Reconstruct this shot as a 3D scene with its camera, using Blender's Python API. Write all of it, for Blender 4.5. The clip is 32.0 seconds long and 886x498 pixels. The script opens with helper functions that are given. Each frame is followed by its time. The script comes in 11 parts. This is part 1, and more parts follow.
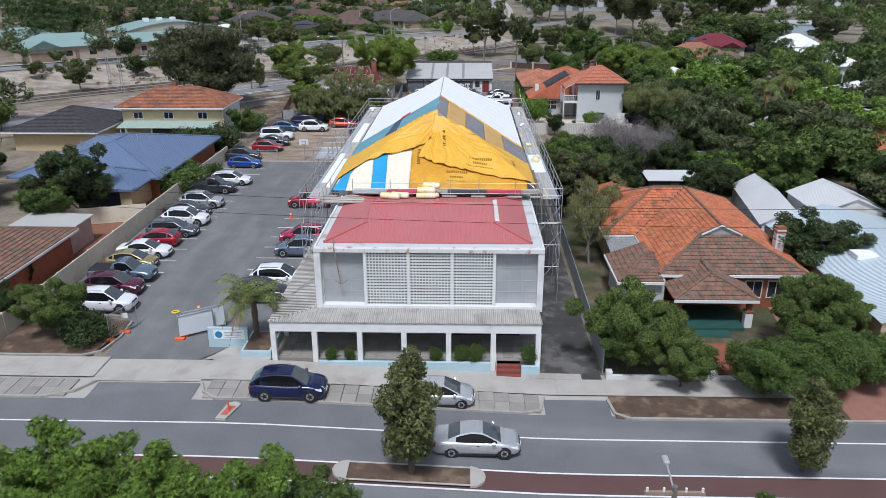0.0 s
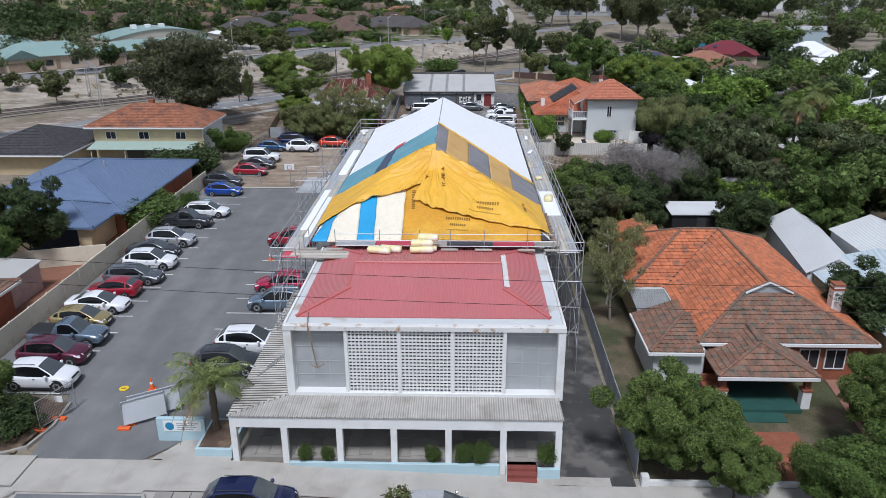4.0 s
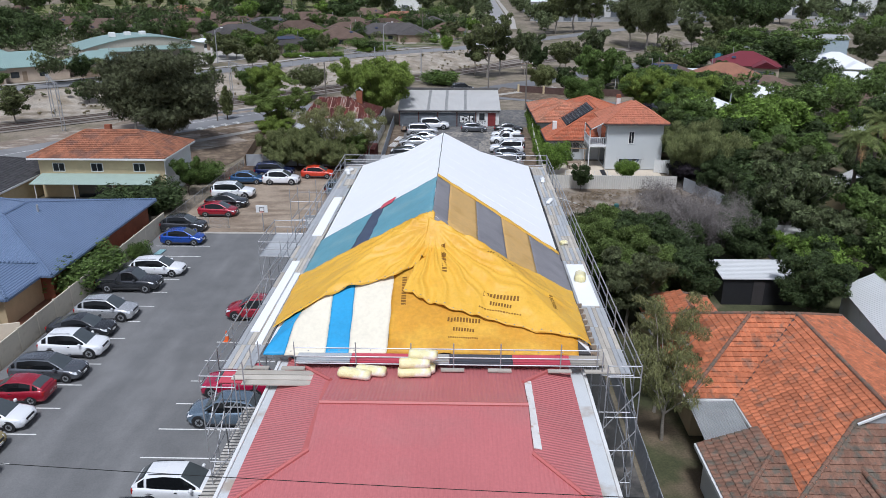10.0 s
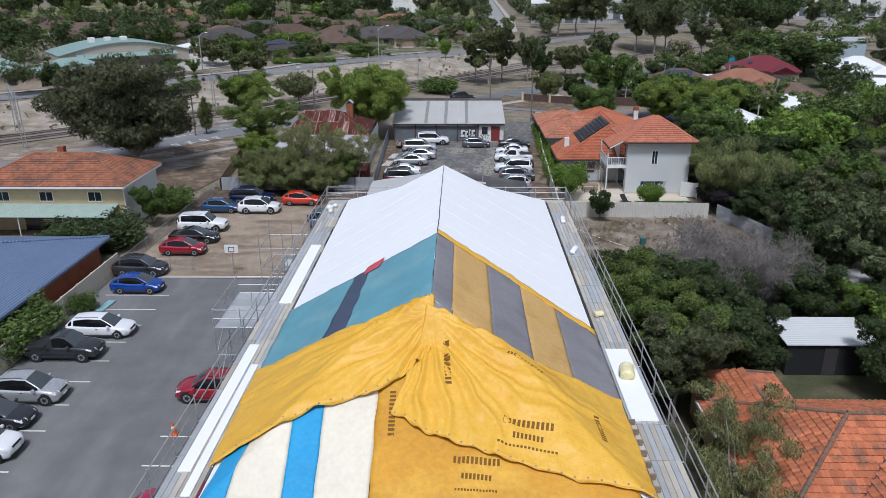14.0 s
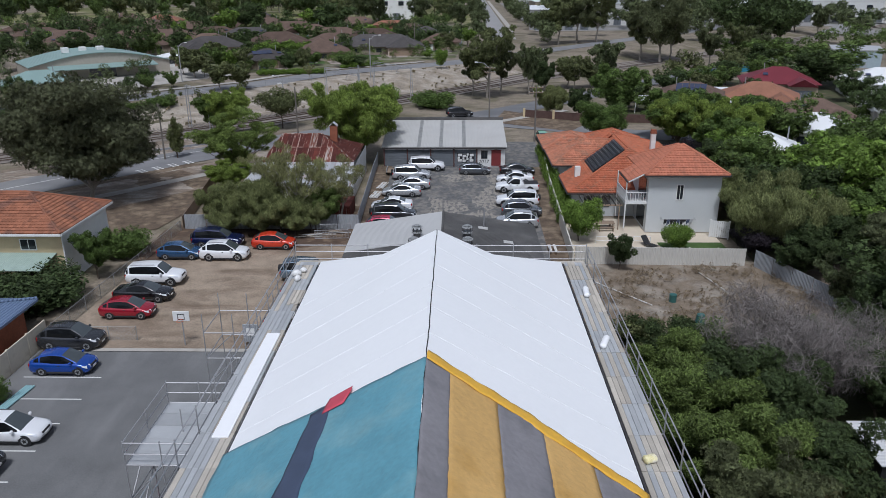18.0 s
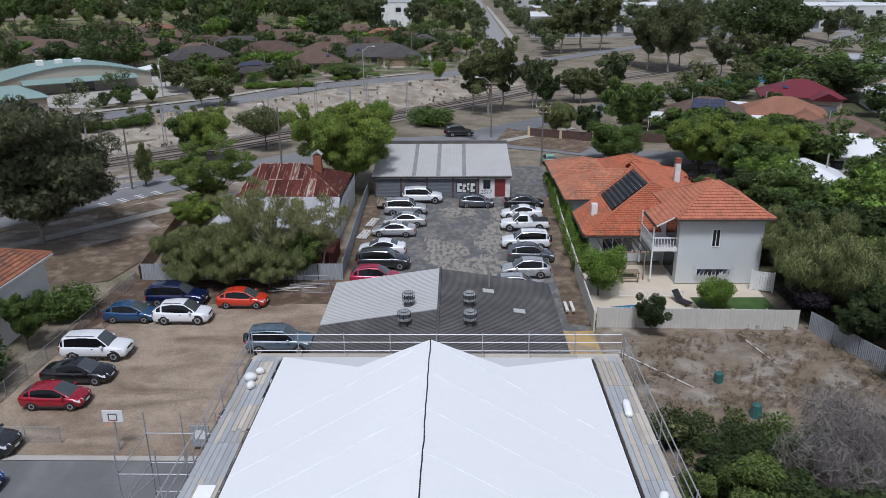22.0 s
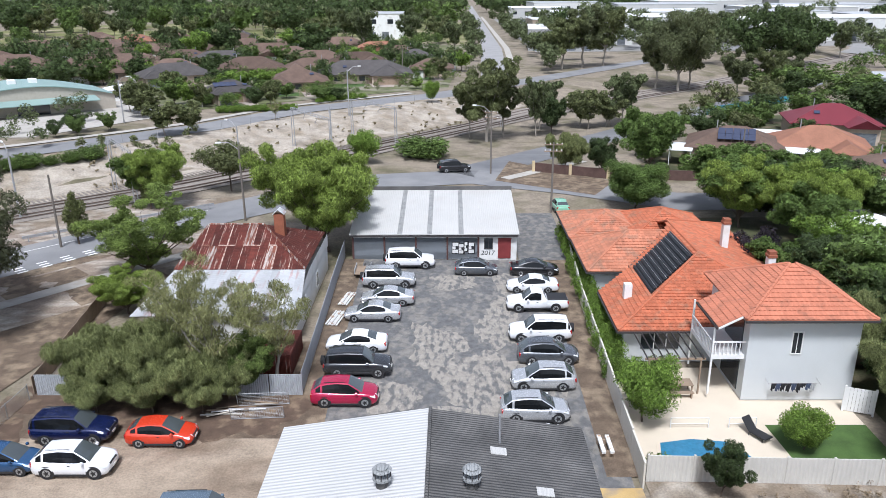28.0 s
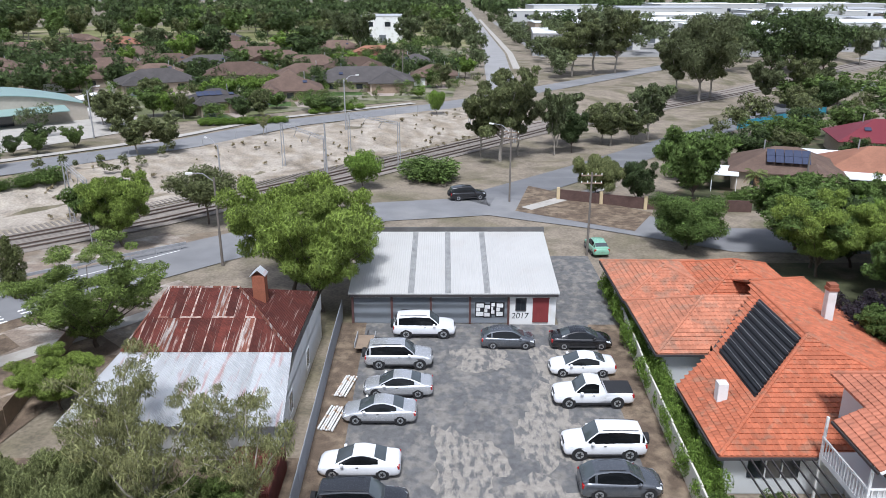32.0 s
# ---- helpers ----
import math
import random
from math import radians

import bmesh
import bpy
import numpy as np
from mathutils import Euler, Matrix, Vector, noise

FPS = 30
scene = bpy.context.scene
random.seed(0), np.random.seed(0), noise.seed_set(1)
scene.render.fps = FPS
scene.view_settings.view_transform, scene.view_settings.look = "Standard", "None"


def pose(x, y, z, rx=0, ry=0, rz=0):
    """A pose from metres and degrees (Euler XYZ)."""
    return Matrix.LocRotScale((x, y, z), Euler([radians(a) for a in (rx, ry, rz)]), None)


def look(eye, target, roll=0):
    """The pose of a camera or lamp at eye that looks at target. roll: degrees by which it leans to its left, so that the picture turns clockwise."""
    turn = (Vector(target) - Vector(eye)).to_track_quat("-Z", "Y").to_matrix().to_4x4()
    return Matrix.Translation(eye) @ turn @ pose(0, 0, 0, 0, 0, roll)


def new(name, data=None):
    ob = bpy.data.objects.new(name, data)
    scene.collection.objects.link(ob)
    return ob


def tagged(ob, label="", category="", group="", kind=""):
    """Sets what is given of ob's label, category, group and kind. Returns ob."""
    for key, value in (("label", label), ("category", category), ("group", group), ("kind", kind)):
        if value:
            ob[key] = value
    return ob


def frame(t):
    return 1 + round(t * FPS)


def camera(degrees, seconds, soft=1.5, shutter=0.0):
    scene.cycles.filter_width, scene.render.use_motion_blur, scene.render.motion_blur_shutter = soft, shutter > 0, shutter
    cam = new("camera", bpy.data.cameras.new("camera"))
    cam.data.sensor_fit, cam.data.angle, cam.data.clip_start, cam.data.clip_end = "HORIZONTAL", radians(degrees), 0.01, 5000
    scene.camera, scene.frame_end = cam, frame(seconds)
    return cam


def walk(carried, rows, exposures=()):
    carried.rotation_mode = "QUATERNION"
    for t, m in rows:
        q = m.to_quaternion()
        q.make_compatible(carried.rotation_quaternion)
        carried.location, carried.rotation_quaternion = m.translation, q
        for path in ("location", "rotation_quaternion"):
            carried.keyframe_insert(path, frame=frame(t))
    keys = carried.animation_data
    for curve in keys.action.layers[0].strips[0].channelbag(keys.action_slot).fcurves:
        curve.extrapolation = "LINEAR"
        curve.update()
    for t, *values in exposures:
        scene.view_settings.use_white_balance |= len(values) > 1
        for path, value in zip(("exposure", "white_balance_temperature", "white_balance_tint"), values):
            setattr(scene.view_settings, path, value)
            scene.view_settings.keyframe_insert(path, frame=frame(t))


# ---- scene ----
cam = camera(62.0, 32.0, soft=0.45)
PATH = [
    (0, (1.997, -43.983, 23.7), (1.94, -42.114, 22.989), -0.2),
    (1, (2.064, -41.956, 23.752), (2.005, -40.087, 23.044), -0.3),
    (2, (1.956, -39.529, 23.906), (1.899, -37.659, 23.199), -0.2),
    (3, (1.818, -36.916, 24.121), (1.761, -35.046, 23.415), -0.2),
    (6, (1.766, -29.847, 24.487), (1.712, -27.976, 23.783), -0.3),
    (7, (1.708, -27.473, 24.547), (1.654, -25.601, 23.843), -0.2),
    (8, (1.481, -25.339, 24.658), (1.427, -23.467, 23.958), -0.2),
    (9, (1.381, -22.913, 24.678), (1.329, -21.04, 23.979), -0.1),
    (10, (1.256, -20.095, 24.741), (1.204, -18.222, 24.043), -0.1),
    (11, (1.212, -17.26, 24.738), (1.16, -15.387, 24.038), -0.2),
    (12, (0.991, -14.319, 24.718), (0.941, -12.445, 24.021), -0.2),
    (13, (0.755, -11.564, 24.585), (0.706, -9.689, 23.888), -0.2),
    (14, (0.783, -8.545, 24.579), (0.735, -6.67, 23.884), -0.3),
    (17, (0.775, 0.151, 24.935), (0.734, 2.029, 24.246), -0.4),
    (18, (0.703, 3.337, 25.016), (0.664, 5.215, 24.331), -0.3),
    (19, (0.763, 6.6, 25.102), (0.722, 8.479, 24.418), -0.3),
    (20, (0.653, 9.315, 25.258), (0.615, 11.195, 24.577), -0.45),
    (21, (0.585, 11.977, 25.537), (0.547, 13.858, 24.858), -0.45),
    (22, (0.645, 14.783, 25.651), (0.608, 16.665, 24.976), -0.45),
    (23, (0.813, 17.829, 25.611), (0.771, 19.713, 24.942), -0.45),
    (24, (0.767, 20.54, 25.796), (0.731, 22.424, 25.125), -0.45),
    (25, (0.751, 23.145, 25.887), (0.719, 25.031, 25.221), -0.45),
    (28, (0.579, 32.102, 26.476), (0.557, 33.992, 25.822), -0.4),
    (29, (-0.175, 35.912, 26.501), (-0.184, 37.803, 25.848), -0.3),
    (30, (-0.916, 39.68, 26.378), (-0.921, 41.572, 25.728), 0.0),
    (31, (-1.494, 43.443, 26.364), (-1.497, 45.335, 25.716), 0.0),
    (32, (-1.795, 47.478, 26.366), (-1.802, 49.37, 25.717), -0.1),
]
walk(cam, [(t, look(eye, target, roll)) for t, eye, target, roll in PATH],
     exposures=[(0, 0.25, 6050, 13), (6, 0.15, 6050, 13), (9, 0.22, 6050, 13), (13, 0.13, 6050, 13), (16, 0.0, 6050, 13), (19, -0.15, 6080, 13), (22, -0.04, 6080, 13), (24, 0.31, 6085, 13), (25, 0.6, 6090, 13), (28, 0.84, 6140, 13), (32, 0.73, 6120, 13)])

# ---- light ----
world = bpy.data.worlds.new("sky")
world.use_nodes = True
scene.world = world
wn = world.node_tree
sky = wn.nodes.new("ShaderNodeTexSky")
sky.sky_type = "NISHITA"
sky.sun_disc = False
sky.sun_elevation, sky.sun_rotation = radians(61), radians(184)
sky.altitude, sky.air_density, sky.dust_density, sky.ozone_density = 30, 1.0, 1.5, 1.5
hsv = wn.nodes.new("ShaderNodeHueSaturation")
hsv.inputs["Saturation"].default_value = 0.5
wn.links.new(sky.outputs[0], hsv.inputs["Color"])
wn.links.new(hsv.outputs[0], wn.nodes["Background"].inputs["Color"])
wn.nodes["Background"].inputs["Strength"].default_value = 0.096
sun_data = bpy.data.lights.new("sun", "SUN")
sun_data.energy, sun_data.angle, sun_data.color = 2.45, radians(12), (0.965, 0.985, 1.0)
sun = new("sun", sun_data)
sun.matrix_world = look((-5, -45, 120), (0, 20, 0))

# ---- materials ----
MATS = {}


def mat(name, col, rough=0.7, metal=0.0, var=0.18, scale=1.5, fine=25.0, bump=0.15, dist=0.02, island=0.0, obj=0.0, ribs=None, spec=0.4,
        second=None, second_amount=0.5, stain_scale=0.6, translucent=0.0, stretch=None, blend=0.0, warp=0.0):
    """A procedural material: a base colour with coarse and fine variation, relief, optional ribs and a second stain colour."""
    if name in MATS:
        return MATS[name]
    m = bpy.data.materials.new(name)
    m.use_nodes = True
    n, l = m.node_tree.nodes, m.node_tree.links
    b = n["Principled BSDF"]
    b.inputs["Metallic"].default_value = metal
    b.inputs["Specular IOR Level"].default_value = spec
    tc = n.new("ShaderNodeTexCoord")
    n1, n2 = n.new("ShaderNodeTexNoise"), n.new("ShaderNodeTexNoise")
    n1.inputs["Scale"].default_value, n1.inputs["Detail"].default_value = scale, 4
    n2.inputs["Scale"].default_value, n2.inputs["Detail"].default_value = fine, 3
    l.new(tc.outputs["Object"], n1.inputs["Vector"])
    l.new(tc.outputs["Object"], n2.inputs["Vector"])
    add = n.new("ShaderNodeMath")
    add.operation = "ADD"
    l.new(n1.outputs["Fac"], add.inputs[0])
    l.new(n2.outputs["Fac"], add.inputs[1])
    level = n.new("ShaderNodeMapRange")
    level.inputs["From Min"].default_value, level.inputs["From Max"].default_value = 0.65, 1.35
    level.inputs["To Min"].default_value, level.inputs["To Max"].default_value = 1 - var, 1 + var
    l.new(add.outputs[0], level.inputs["Value"])
    value = level.outputs[0]
    if island or obj:
        src = n.new("ShaderNodeNewGeometry").outputs["Random Per Island"] if island else n.new("ShaderNodeObjectInfo").outputs["Random"]
        r = n.new("ShaderNodeMapRange")
        r.inputs["To Min"].default_value, r.inputs["To Max"].default_value = 1 - (island or obj), 1 + (island or obj)
        l.new(src, r.inputs["Value"])
        mul = n.new("ShaderNodeMath")
        mul.operation = "MULTIPLY"
        l.new(value, mul.inputs[0])
        l.new(r.outputs[0], mul.inputs[1])
        value = mul.outputs[0]
    base = n.new("ShaderNodeRGB")
    base.outputs[0].default_value = (*col, 1)
    colour = base.outputs[0]
    if second:
        s = n.new("ShaderNodeTexNoise")
        s.inputs["Scale"].default_value, s.inputs["Detail"].default_value = stain_scale, 8
        s.inputs["Distortion"].default_value = warp
        if stretch:
            mp = n.new("ShaderNodeMapping")
            mp.inputs["Scale"].default_value = stretch
            l.new(tc.outputs["Object"], mp.inputs["Vector"])
            l.new(mp.outputs[0], s.inputs["Vector"])
        else:
            l.new(tc.outputs["Object"], s.inputs["Vector"])
        ramp = n.new("ShaderNodeMapRange")
        ramp.inputs["From Min"].default_value = 0.62 - 0.3 * second_amount
        ramp.inputs["From Max"].default_value = 0.72 - 0.2 * second_amount + blend
        l.new(s.outputs["Fac"], ramp.inputs["Value"])
        mix = n.new("ShaderNodeMix")
        mix.data_type = "RGBA"
        l.new(ramp.outputs[0], mix.inputs["Factor"])
        l.new(colour, mix.inputs["A"])
        mix.inputs["B"].default_value = (*second, 1)
        colour = mix.outputs["Result"]
    mulc = n.new("ShaderNodeVectorMath")
    mulc.operation = "SCALE"
    l.new(colour, mulc.inputs[0])
    l.new(value, mulc.inputs["Scale"])
    l.new(mulc.outputs[0], b.inputs["Base Color"])
    rr = n.new("ShaderNodeMapRange")
    rr.inputs["To Min"].default_value, rr.inputs["To Max"].default_value = max(0.03, rough - 0.1), min(1, rough + 0.1)
    l.new(n2.outputs["Fac"], rr.inputs["Value"])
    l.new(rr.outputs[0], b.inputs["Roughness"])
    height = n2.outputs["Fac"]
    if ribs:
        axis, pitch, depth = ribs
        w = n.new("ShaderNodeTexWave")
        w.wave_type, w.bands_direction = "BANDS", axis
        w.inputs["Scale"].default_value = 0.314 / pitch
        w.inputs["Distortion"].default_value = 0.0
        l.new(tc.outputs["Object"], w.inputs["Vector"])
        wm = n.new("ShaderNodeMath")
        wm.operation = "MULTIPLY_ADD"
        wm.inputs[1].default_value = depth
        l.new(w.outputs["Fac"], wm.inputs[0])
        l.new(height, wm.inputs[2])
        height = wm.outputs[0]
    if bump:
        bp = n.new("ShaderNodeBump")
        bp.inputs["Strength"].default_value, bp.inputs["Distance"].default_value = bump, dist
        l.new(height, bp.inputs["Height"])
        l.new(bp.outputs[0], b.inputs["Normal"])
    if translucent:
        out = n["Material Output"]
        tr = n.new("ShaderNodeBsdfTranslucent")
        l.new(mulc.outputs[0], tr.inputs["Color"])
        ms = n.new("ShaderNodeMixShader")
        ms.inputs[0].default_value = translucent
        l.new(b.outputs[0], ms.inputs[1])
        l.new(tr.outputs[0], ms.inputs[2])
        l.new(ms.outputs[0], out.inputs["Surface"])
    MATS[name] = m
    return m


M_ASPH = mat("asphalt", (0.155, 0.156, 0.155), 0.85, var=0.2, scale=0.5, fine=14, bump=0.3, second=(0.19, 0.19, 0.188), stain_scale=0.15, stretch=(2.5, 0.5, 1))
M_ROAD = mat("street_asphalt", (0.155, 0.157, 0.162), 0.85, var=0.16, scale=0.4, fine=12, bump=0.25, second=(0.195, 0.195, 0.197), stain_scale=0.12, stretch=(0.3, 2, 1))
M_REDROAD = mat("red_asphalt", (0.115, 0.062, 0.055), 0.85, var=0.12, scale=0.5, fine=60, bump=0.25)
M_YARD = mat("worn_bitumen", (0.125, 0.124, 0.123), 0.9, var=0.36, scale=2.2, fine=24, bump=0.4, second=(0.2, 0.188, 0.17), second_amount=0.5, stain_scale=1.1, blend=-0.02, stretch=(1.2, 0.8, 1), warp=0.1)
M_CONC = mat("concrete", (0.42, 0.395, 0.355), 0.85, var=0.14, scale=0.8, fine=35, second=(0.36, 0.33, 0.29), second_amount=0.3)
M_SLAB = mat("paving_slabs", (0.3, 0.28, 0.25), 0.9, var=0.14, scale=1.5, fine=35, obj=0.12)
M_KERB = mat("kerb_concrete", (0.36, 0.34, 0.3), 0.9, var=0.15)
M_SAND = mat("sandy_ground", (0.325, 0.258, 0.192), 0.95, var=0.28, scale=0.9, fine=7, bump=0.9, dist=0.06, second=(0.17, 0.122, 0.085), second_amount=0.52, stain_scale=0.2, blend=0.08, stretch=(0.6, 1.5, 1), warp=0.9)
M_DIRT = mat("dry_ground", (0.235, 0.196, 0.148), 0.95, var=0.35, scale=0.5, fine=4, bump=0.5, second=(0.13, 0.115, 0.068), second_amount=0.55, stain_scale=0.13, blend=0.06, warp=0.6)
M_LOT = mat("pale_lot_sand", (0.2, 0.158, 0.115), 0.95, var=0.35, scale=0.9, fine=8, bump=0.8, dist=0.05, second=(0.37, 0.335, 0.285), second_amount=0.42, stain_scale=0.35, blend=0.1, warp=0.4)
M_LITTER = mat("leaf_litter", (0.135, 0.098, 0.068), 0.95, var=0.45, scale=1.2, fine=16, bump=0.7, dist=0.05, second=(0.21, 0.16, 0.11), second_amount=0.45, stain_scale=0.6)
# Dark garden soil; the shade under the trees is put into the colour.
M_GARDEN = mat("soil_with_painted_shade", (0.07, 0.075, 0.035), 0.95, var=0.35, scale=0.5, fine=8, bump=0.6, second=(0.13, 0.1, 0.065), second_amount=0.35, stain_scale=0.25)
M_MULCH = mat("mulch", (0.1, 0.066, 0.046), 0.95, var=0.35, scale=1.5, fine=25, bump=0.6, second=(0.19, 0.135, 0.09), second_amount=0.35, stain_scale=0.9)
M_LAWN = mat("lawn", (0.06, 0.11, 0.028), 0.95, var=0.3, scale=1.2, fine=40, bump=0.5)
M_LINE = mat("road_paint", (0.75, 0.75, 0.72), 0.7, var=0.1, fine=20)
M_WHITE = mat("white_render", (0.72, 0.72, 0.7), 0.75, var=0.06, scale=0.6, second=(0.6, 0.59, 0.55), second_amount=0.25, stain_scale=0.5)
M_WALLGREY = mat("pale_render", (0.56, 0.58, 0.58), 0.75, var=0.05, scale=0.5)
M_PANEL = mat("grey_panel", (0.36, 0.37, 0.375), 0.6, var=0.08, scale=0.9, second=(0.42, 0.43, 0.43), second_amount=0.4, stain_scale=0.5)
M_REDROOF = mat("red_corrugated_steel", (0.5, 0.155, 0.155), 0.5, var=0.1, scale=0.25, fine=9, bump=0.35, dist=0.02, ribs=("X", 0.17, 6.0), second=(0.46, 0.17, 0.165), second_amount=0.45, stain_scale=0.35, blend=0.1)
M_REDROOF_Y = mat("red_corrugated_steel_side", (0.5, 0.155, 0.155), 0.5, var=0.1, scale=0.25, fine=9, bump=0.35, dist=0.02, ribs=("Y", 0.17, 6.0), second=(0.46, 0.17, 0.165), second_amount=0.45, stain_scale=0.35, blend=0.1)
M_REDFLASH = mat("red_flashing", (0.48, 0.13, 0.12), 0.5, var=0.08)
M_GUTTER = mat("pale_box_gutter", (0.58, 0.6, 0.6), 0.5, var=0.08, scale=0.8, second=(0.42, 0.36, 0.3), second_amount=0.15)
M_RUSTCAP = mat("rust_stained_capping", (0.68, 0.67, 0.64), 0.7, var=0.1, scale=2, second=(0.42, 0.27, 0.17), second_amount=0.16, stain_scale=2.2)
M_FIBRO = mat("weathered_fibro", (0.55, 0.52, 0.47), 0.9, var=0.2, scale=0.7, bump=0.9, dist=0.03, ribs=("X", 0.25, 6.0), second=(0.42, 0.39, 0.34), second_amount=0.4)
M_FIBRO_Y = mat("weathered_fibro_side", (0.55, 0.52, 0.47), 0.9, var=0.2, scale=0.7, bump=0.9, dist=0.03, ribs=("Y", 0.25, 6.0), second=(0.42, 0.39, 0.34), second_amount=0.4)
M_DKFIBRO = mat("dark_fibro", (0.1, 0.097, 0.094), 0.9, var=0.3, scale=0.6, bump=0.6, dist=0.03, ribs=("Y", 0.2, 6.0), second=(0.13, 0.125, 0.12), second_amount=0.4, stain_scale=0.4)
M_ZINC = mat("zinc_sheet", (0.48, 0.472, 0.45), 0.5, metal=0.0, var=0.08, scale=0.3, bump=0.3, dist=0.012, ribs=("X", 0.2, 5.0), second=(0.47, 0.455, 0.43), second_amount=0.35, stain_scale=0.4)
M_LEANTO = mat("dull_metal_sheet", (0.3, 0.31, 0.31), 0.6, var=0.15, scale=0.8, ribs=("X", 0.15, 5.0), bump=0.6, dist=0.02)
M_WHITESTEEL = mat("white_steel_sheet", (0.63, 0.64, 0.635), 0.5, var=0.08, scale=0.3, bump=0.4, dist=0.015, ribs=("Y", 0.25, 5.0))
M_ZINC_Y = mat("zinc_sheet_side", (0.49, 0.487, 0.475), 0.5, metal=0.0, var=0.07, scale=0.3, bump=0.4, dist=0.015, ribs=("Y", 0.25, 5.0))
M_RUST = mat("rusted_iron", (0.11, 0.026, 0.018), 0.85, var=0.45, scale=1.2, fine=14, bump=0.6, dist=0.02, ribs=("X", 0.09, 4.0), obj=0.35, second=(0.36, 0.25, 0.21), second_amount=0.12, stain_scale=1.2, stretch=(6, 0.35, 0.35))
M_RUSTPALE = mat("half_rusted_iron", (0.2, 0.07, 0.045), 0.85, var=0.4, scale=1.0, fine=14, bump=0.6, dist=0.02, ribs=("X", 0.09, 4.0), obj=0.3, second=(0.48, 0.42, 0.38), second_amount=0.42, stain_scale=1.0, stretch=(5, 0.5, 0.5))
M_GALV = mat("patched_galvanised_iron", (0.6, 0.61, 0.62), 0.5, metal=0.0, var=0.15, scale=0.5, bump=0.8, dist=0.02, ribs=("X", 0.09, 4.0), second=(0.55, 0.36, 0.34), second_amount=0.25, stain_scale=0.7, stretch=(3, 0.4, 0.4), obj=0.12)
M_TILE = mat("terracotta_tile", (0.47, 0.152, 0.07), 0.8, var=0.25, scale=0.8, fine=14, island=0.22, second=(0.25, 0.115, 0.07), second_amount=0.27, stain_scale=1.6, warp=0.4)
M_TILEOLD = mat("lichen_terracotta_tile", (0.215, 0.115, 0.078), 0.9, var=0.3, scale=1.5, fine=12, island=0.16, second=(0.13, 0.11, 0.085), second_amount=0.5, stain_scale=2.2)
M_TILENEW = mat("orange_tile", (0.47, 0.17, 0.1), 0.75, var=0.12, scale=0.3, fine=14, island=0.1, second=(0.36, 0.14, 0.085), second_amount=0.25, stain_scale=1.3)
M_TILEBR = mat("brown_tile", (0.14, 0.075, 0.055), 0.85, var=0.2, island=0.2)
M_CREAM = mat("cream_brick", (0.55, 0.44, 0.27), 0.8, var=0.1)
M_BRICK = mat("red_brick", (0.26, 0.09, 0.05), 0.85, var=0.25, fine=12)
M_BLUEROOF = mat("blue_steel", (0.15, 0.21, 0.33), 0.5, var=0.08, scale=0.4, bump=0.7, dist=0.02, ribs=("X", 0.2, 5.0))
M_DARKROOF = mat("dark_tile", (0.06, 0.058, 0.06), 0.8, var=0.25, island=0.2)
M_LIMEFENCE = mat("limestone_fence_panels", (0.64, 0.58, 0.46), 0.9, var=0.12, scale=0.6, second=(0.42, 0.36, 0.27), second_amount=0.25)
M_GREYFENCE = mat("grey_fibro_fence", (0.4, 0.42, 0.44), 0.85, var=0.15, scale=0.6, ribs=("X", 0.15, 4.0), bump=0.8, dist=0.02)
M_CREAMFENCE = mat("cream_steel_fence", (0.58, 0.56, 0.51), 0.5, var=0.06, ribs=("X", 0.25, 4.0), bump=0.5, dist=0.02)
M_STEEL = mat("galvanised_tube", (0.42, 0.42, 0.43), 0.5, metal=0.5, var=0.15, scale=4)
M_PLANK = mat("scaffold_plank", (0.46, 0.42, 0.36), 0.85, var=0.15, scale=1.2, fine=30, obj=0.2)
M_METALDECK = mat("metal_deck", (0.56, 0.57, 0.57), 0.4, metal=0.4, var=0.1, obj=0.1)
M_REDPLANK = mat("red_plank", (0.5, 0.07, 0.1), 0.7, var=0.1, obj=0.15)
M_DKPLANK = mat("charcoal_plank", (0.07, 0.075, 0.09), 0.7, var=0.15)
M_MEMBRANE = mat("white_membrane", (0.9, 0.905, 0.905), 0.4, var=0.02, scale=0.2, fine=4, bump=0.12, dist=0.03)
M_ORANGE = mat("orange_tarpaulin", (0.76, 0.43, 0.05), 0.5, var=0.09, scale=0.5, fine=7, bump=0.45, dist=0.04, second=(0.62, 0.31, 0.025), second_amount=0.3, stain_scale=0.5, blend=0.1)
M_ORANGEPALE = mat("faded_orange_tarpaulin", (0.6, 0.37, 0.13), 0.6, var=0.12, scale=0.5, fine=5, bump=0.5, dist=0.06, second=(0.5, 0.29, 0.08), second_amount=0.3, blend=0.08)
M_TEAL = mat("teal_tarpaulin", (0.125, 0.325, 0.395), 0.5, var=0.14, scale=0.5, fine=5, bump=0.5, dist=0.05, second=(0.19, 0.37, 0.41), second_amount=0.35, blend=0.08)
M_GREYTARP = mat("grey_tarpaulin", (0.235, 0.225, 0.235), 0.6, var=0.15, scale=0.5, fine=5, bump=0.5, dist=0.05, second=(0.18, 0.175, 0.185), second_amount=0.4, blend=0.08)
M_BLUETARP = mat("blue_tarpaulin", (0.03, 0.32, 0.6), 0.5, var=0.1, scale=0.6, fine=5, bump=0.4, dist=0.05)
M_CREAMTARP = mat("cream_tarpaulin", (0.76, 0.7, 0.56), 0.6, var=0.08, scale=0.6, fine=5, bump=0.4, dist=0.05)
M_NAVYTARP = mat("navy_tarpaulin", (0.06, 0.08, 0.13), 0.6, var=0.15)
M_INK = mat("stencil_ink", (0.2, 0.09, 0.01), 0.8, var=0.2)
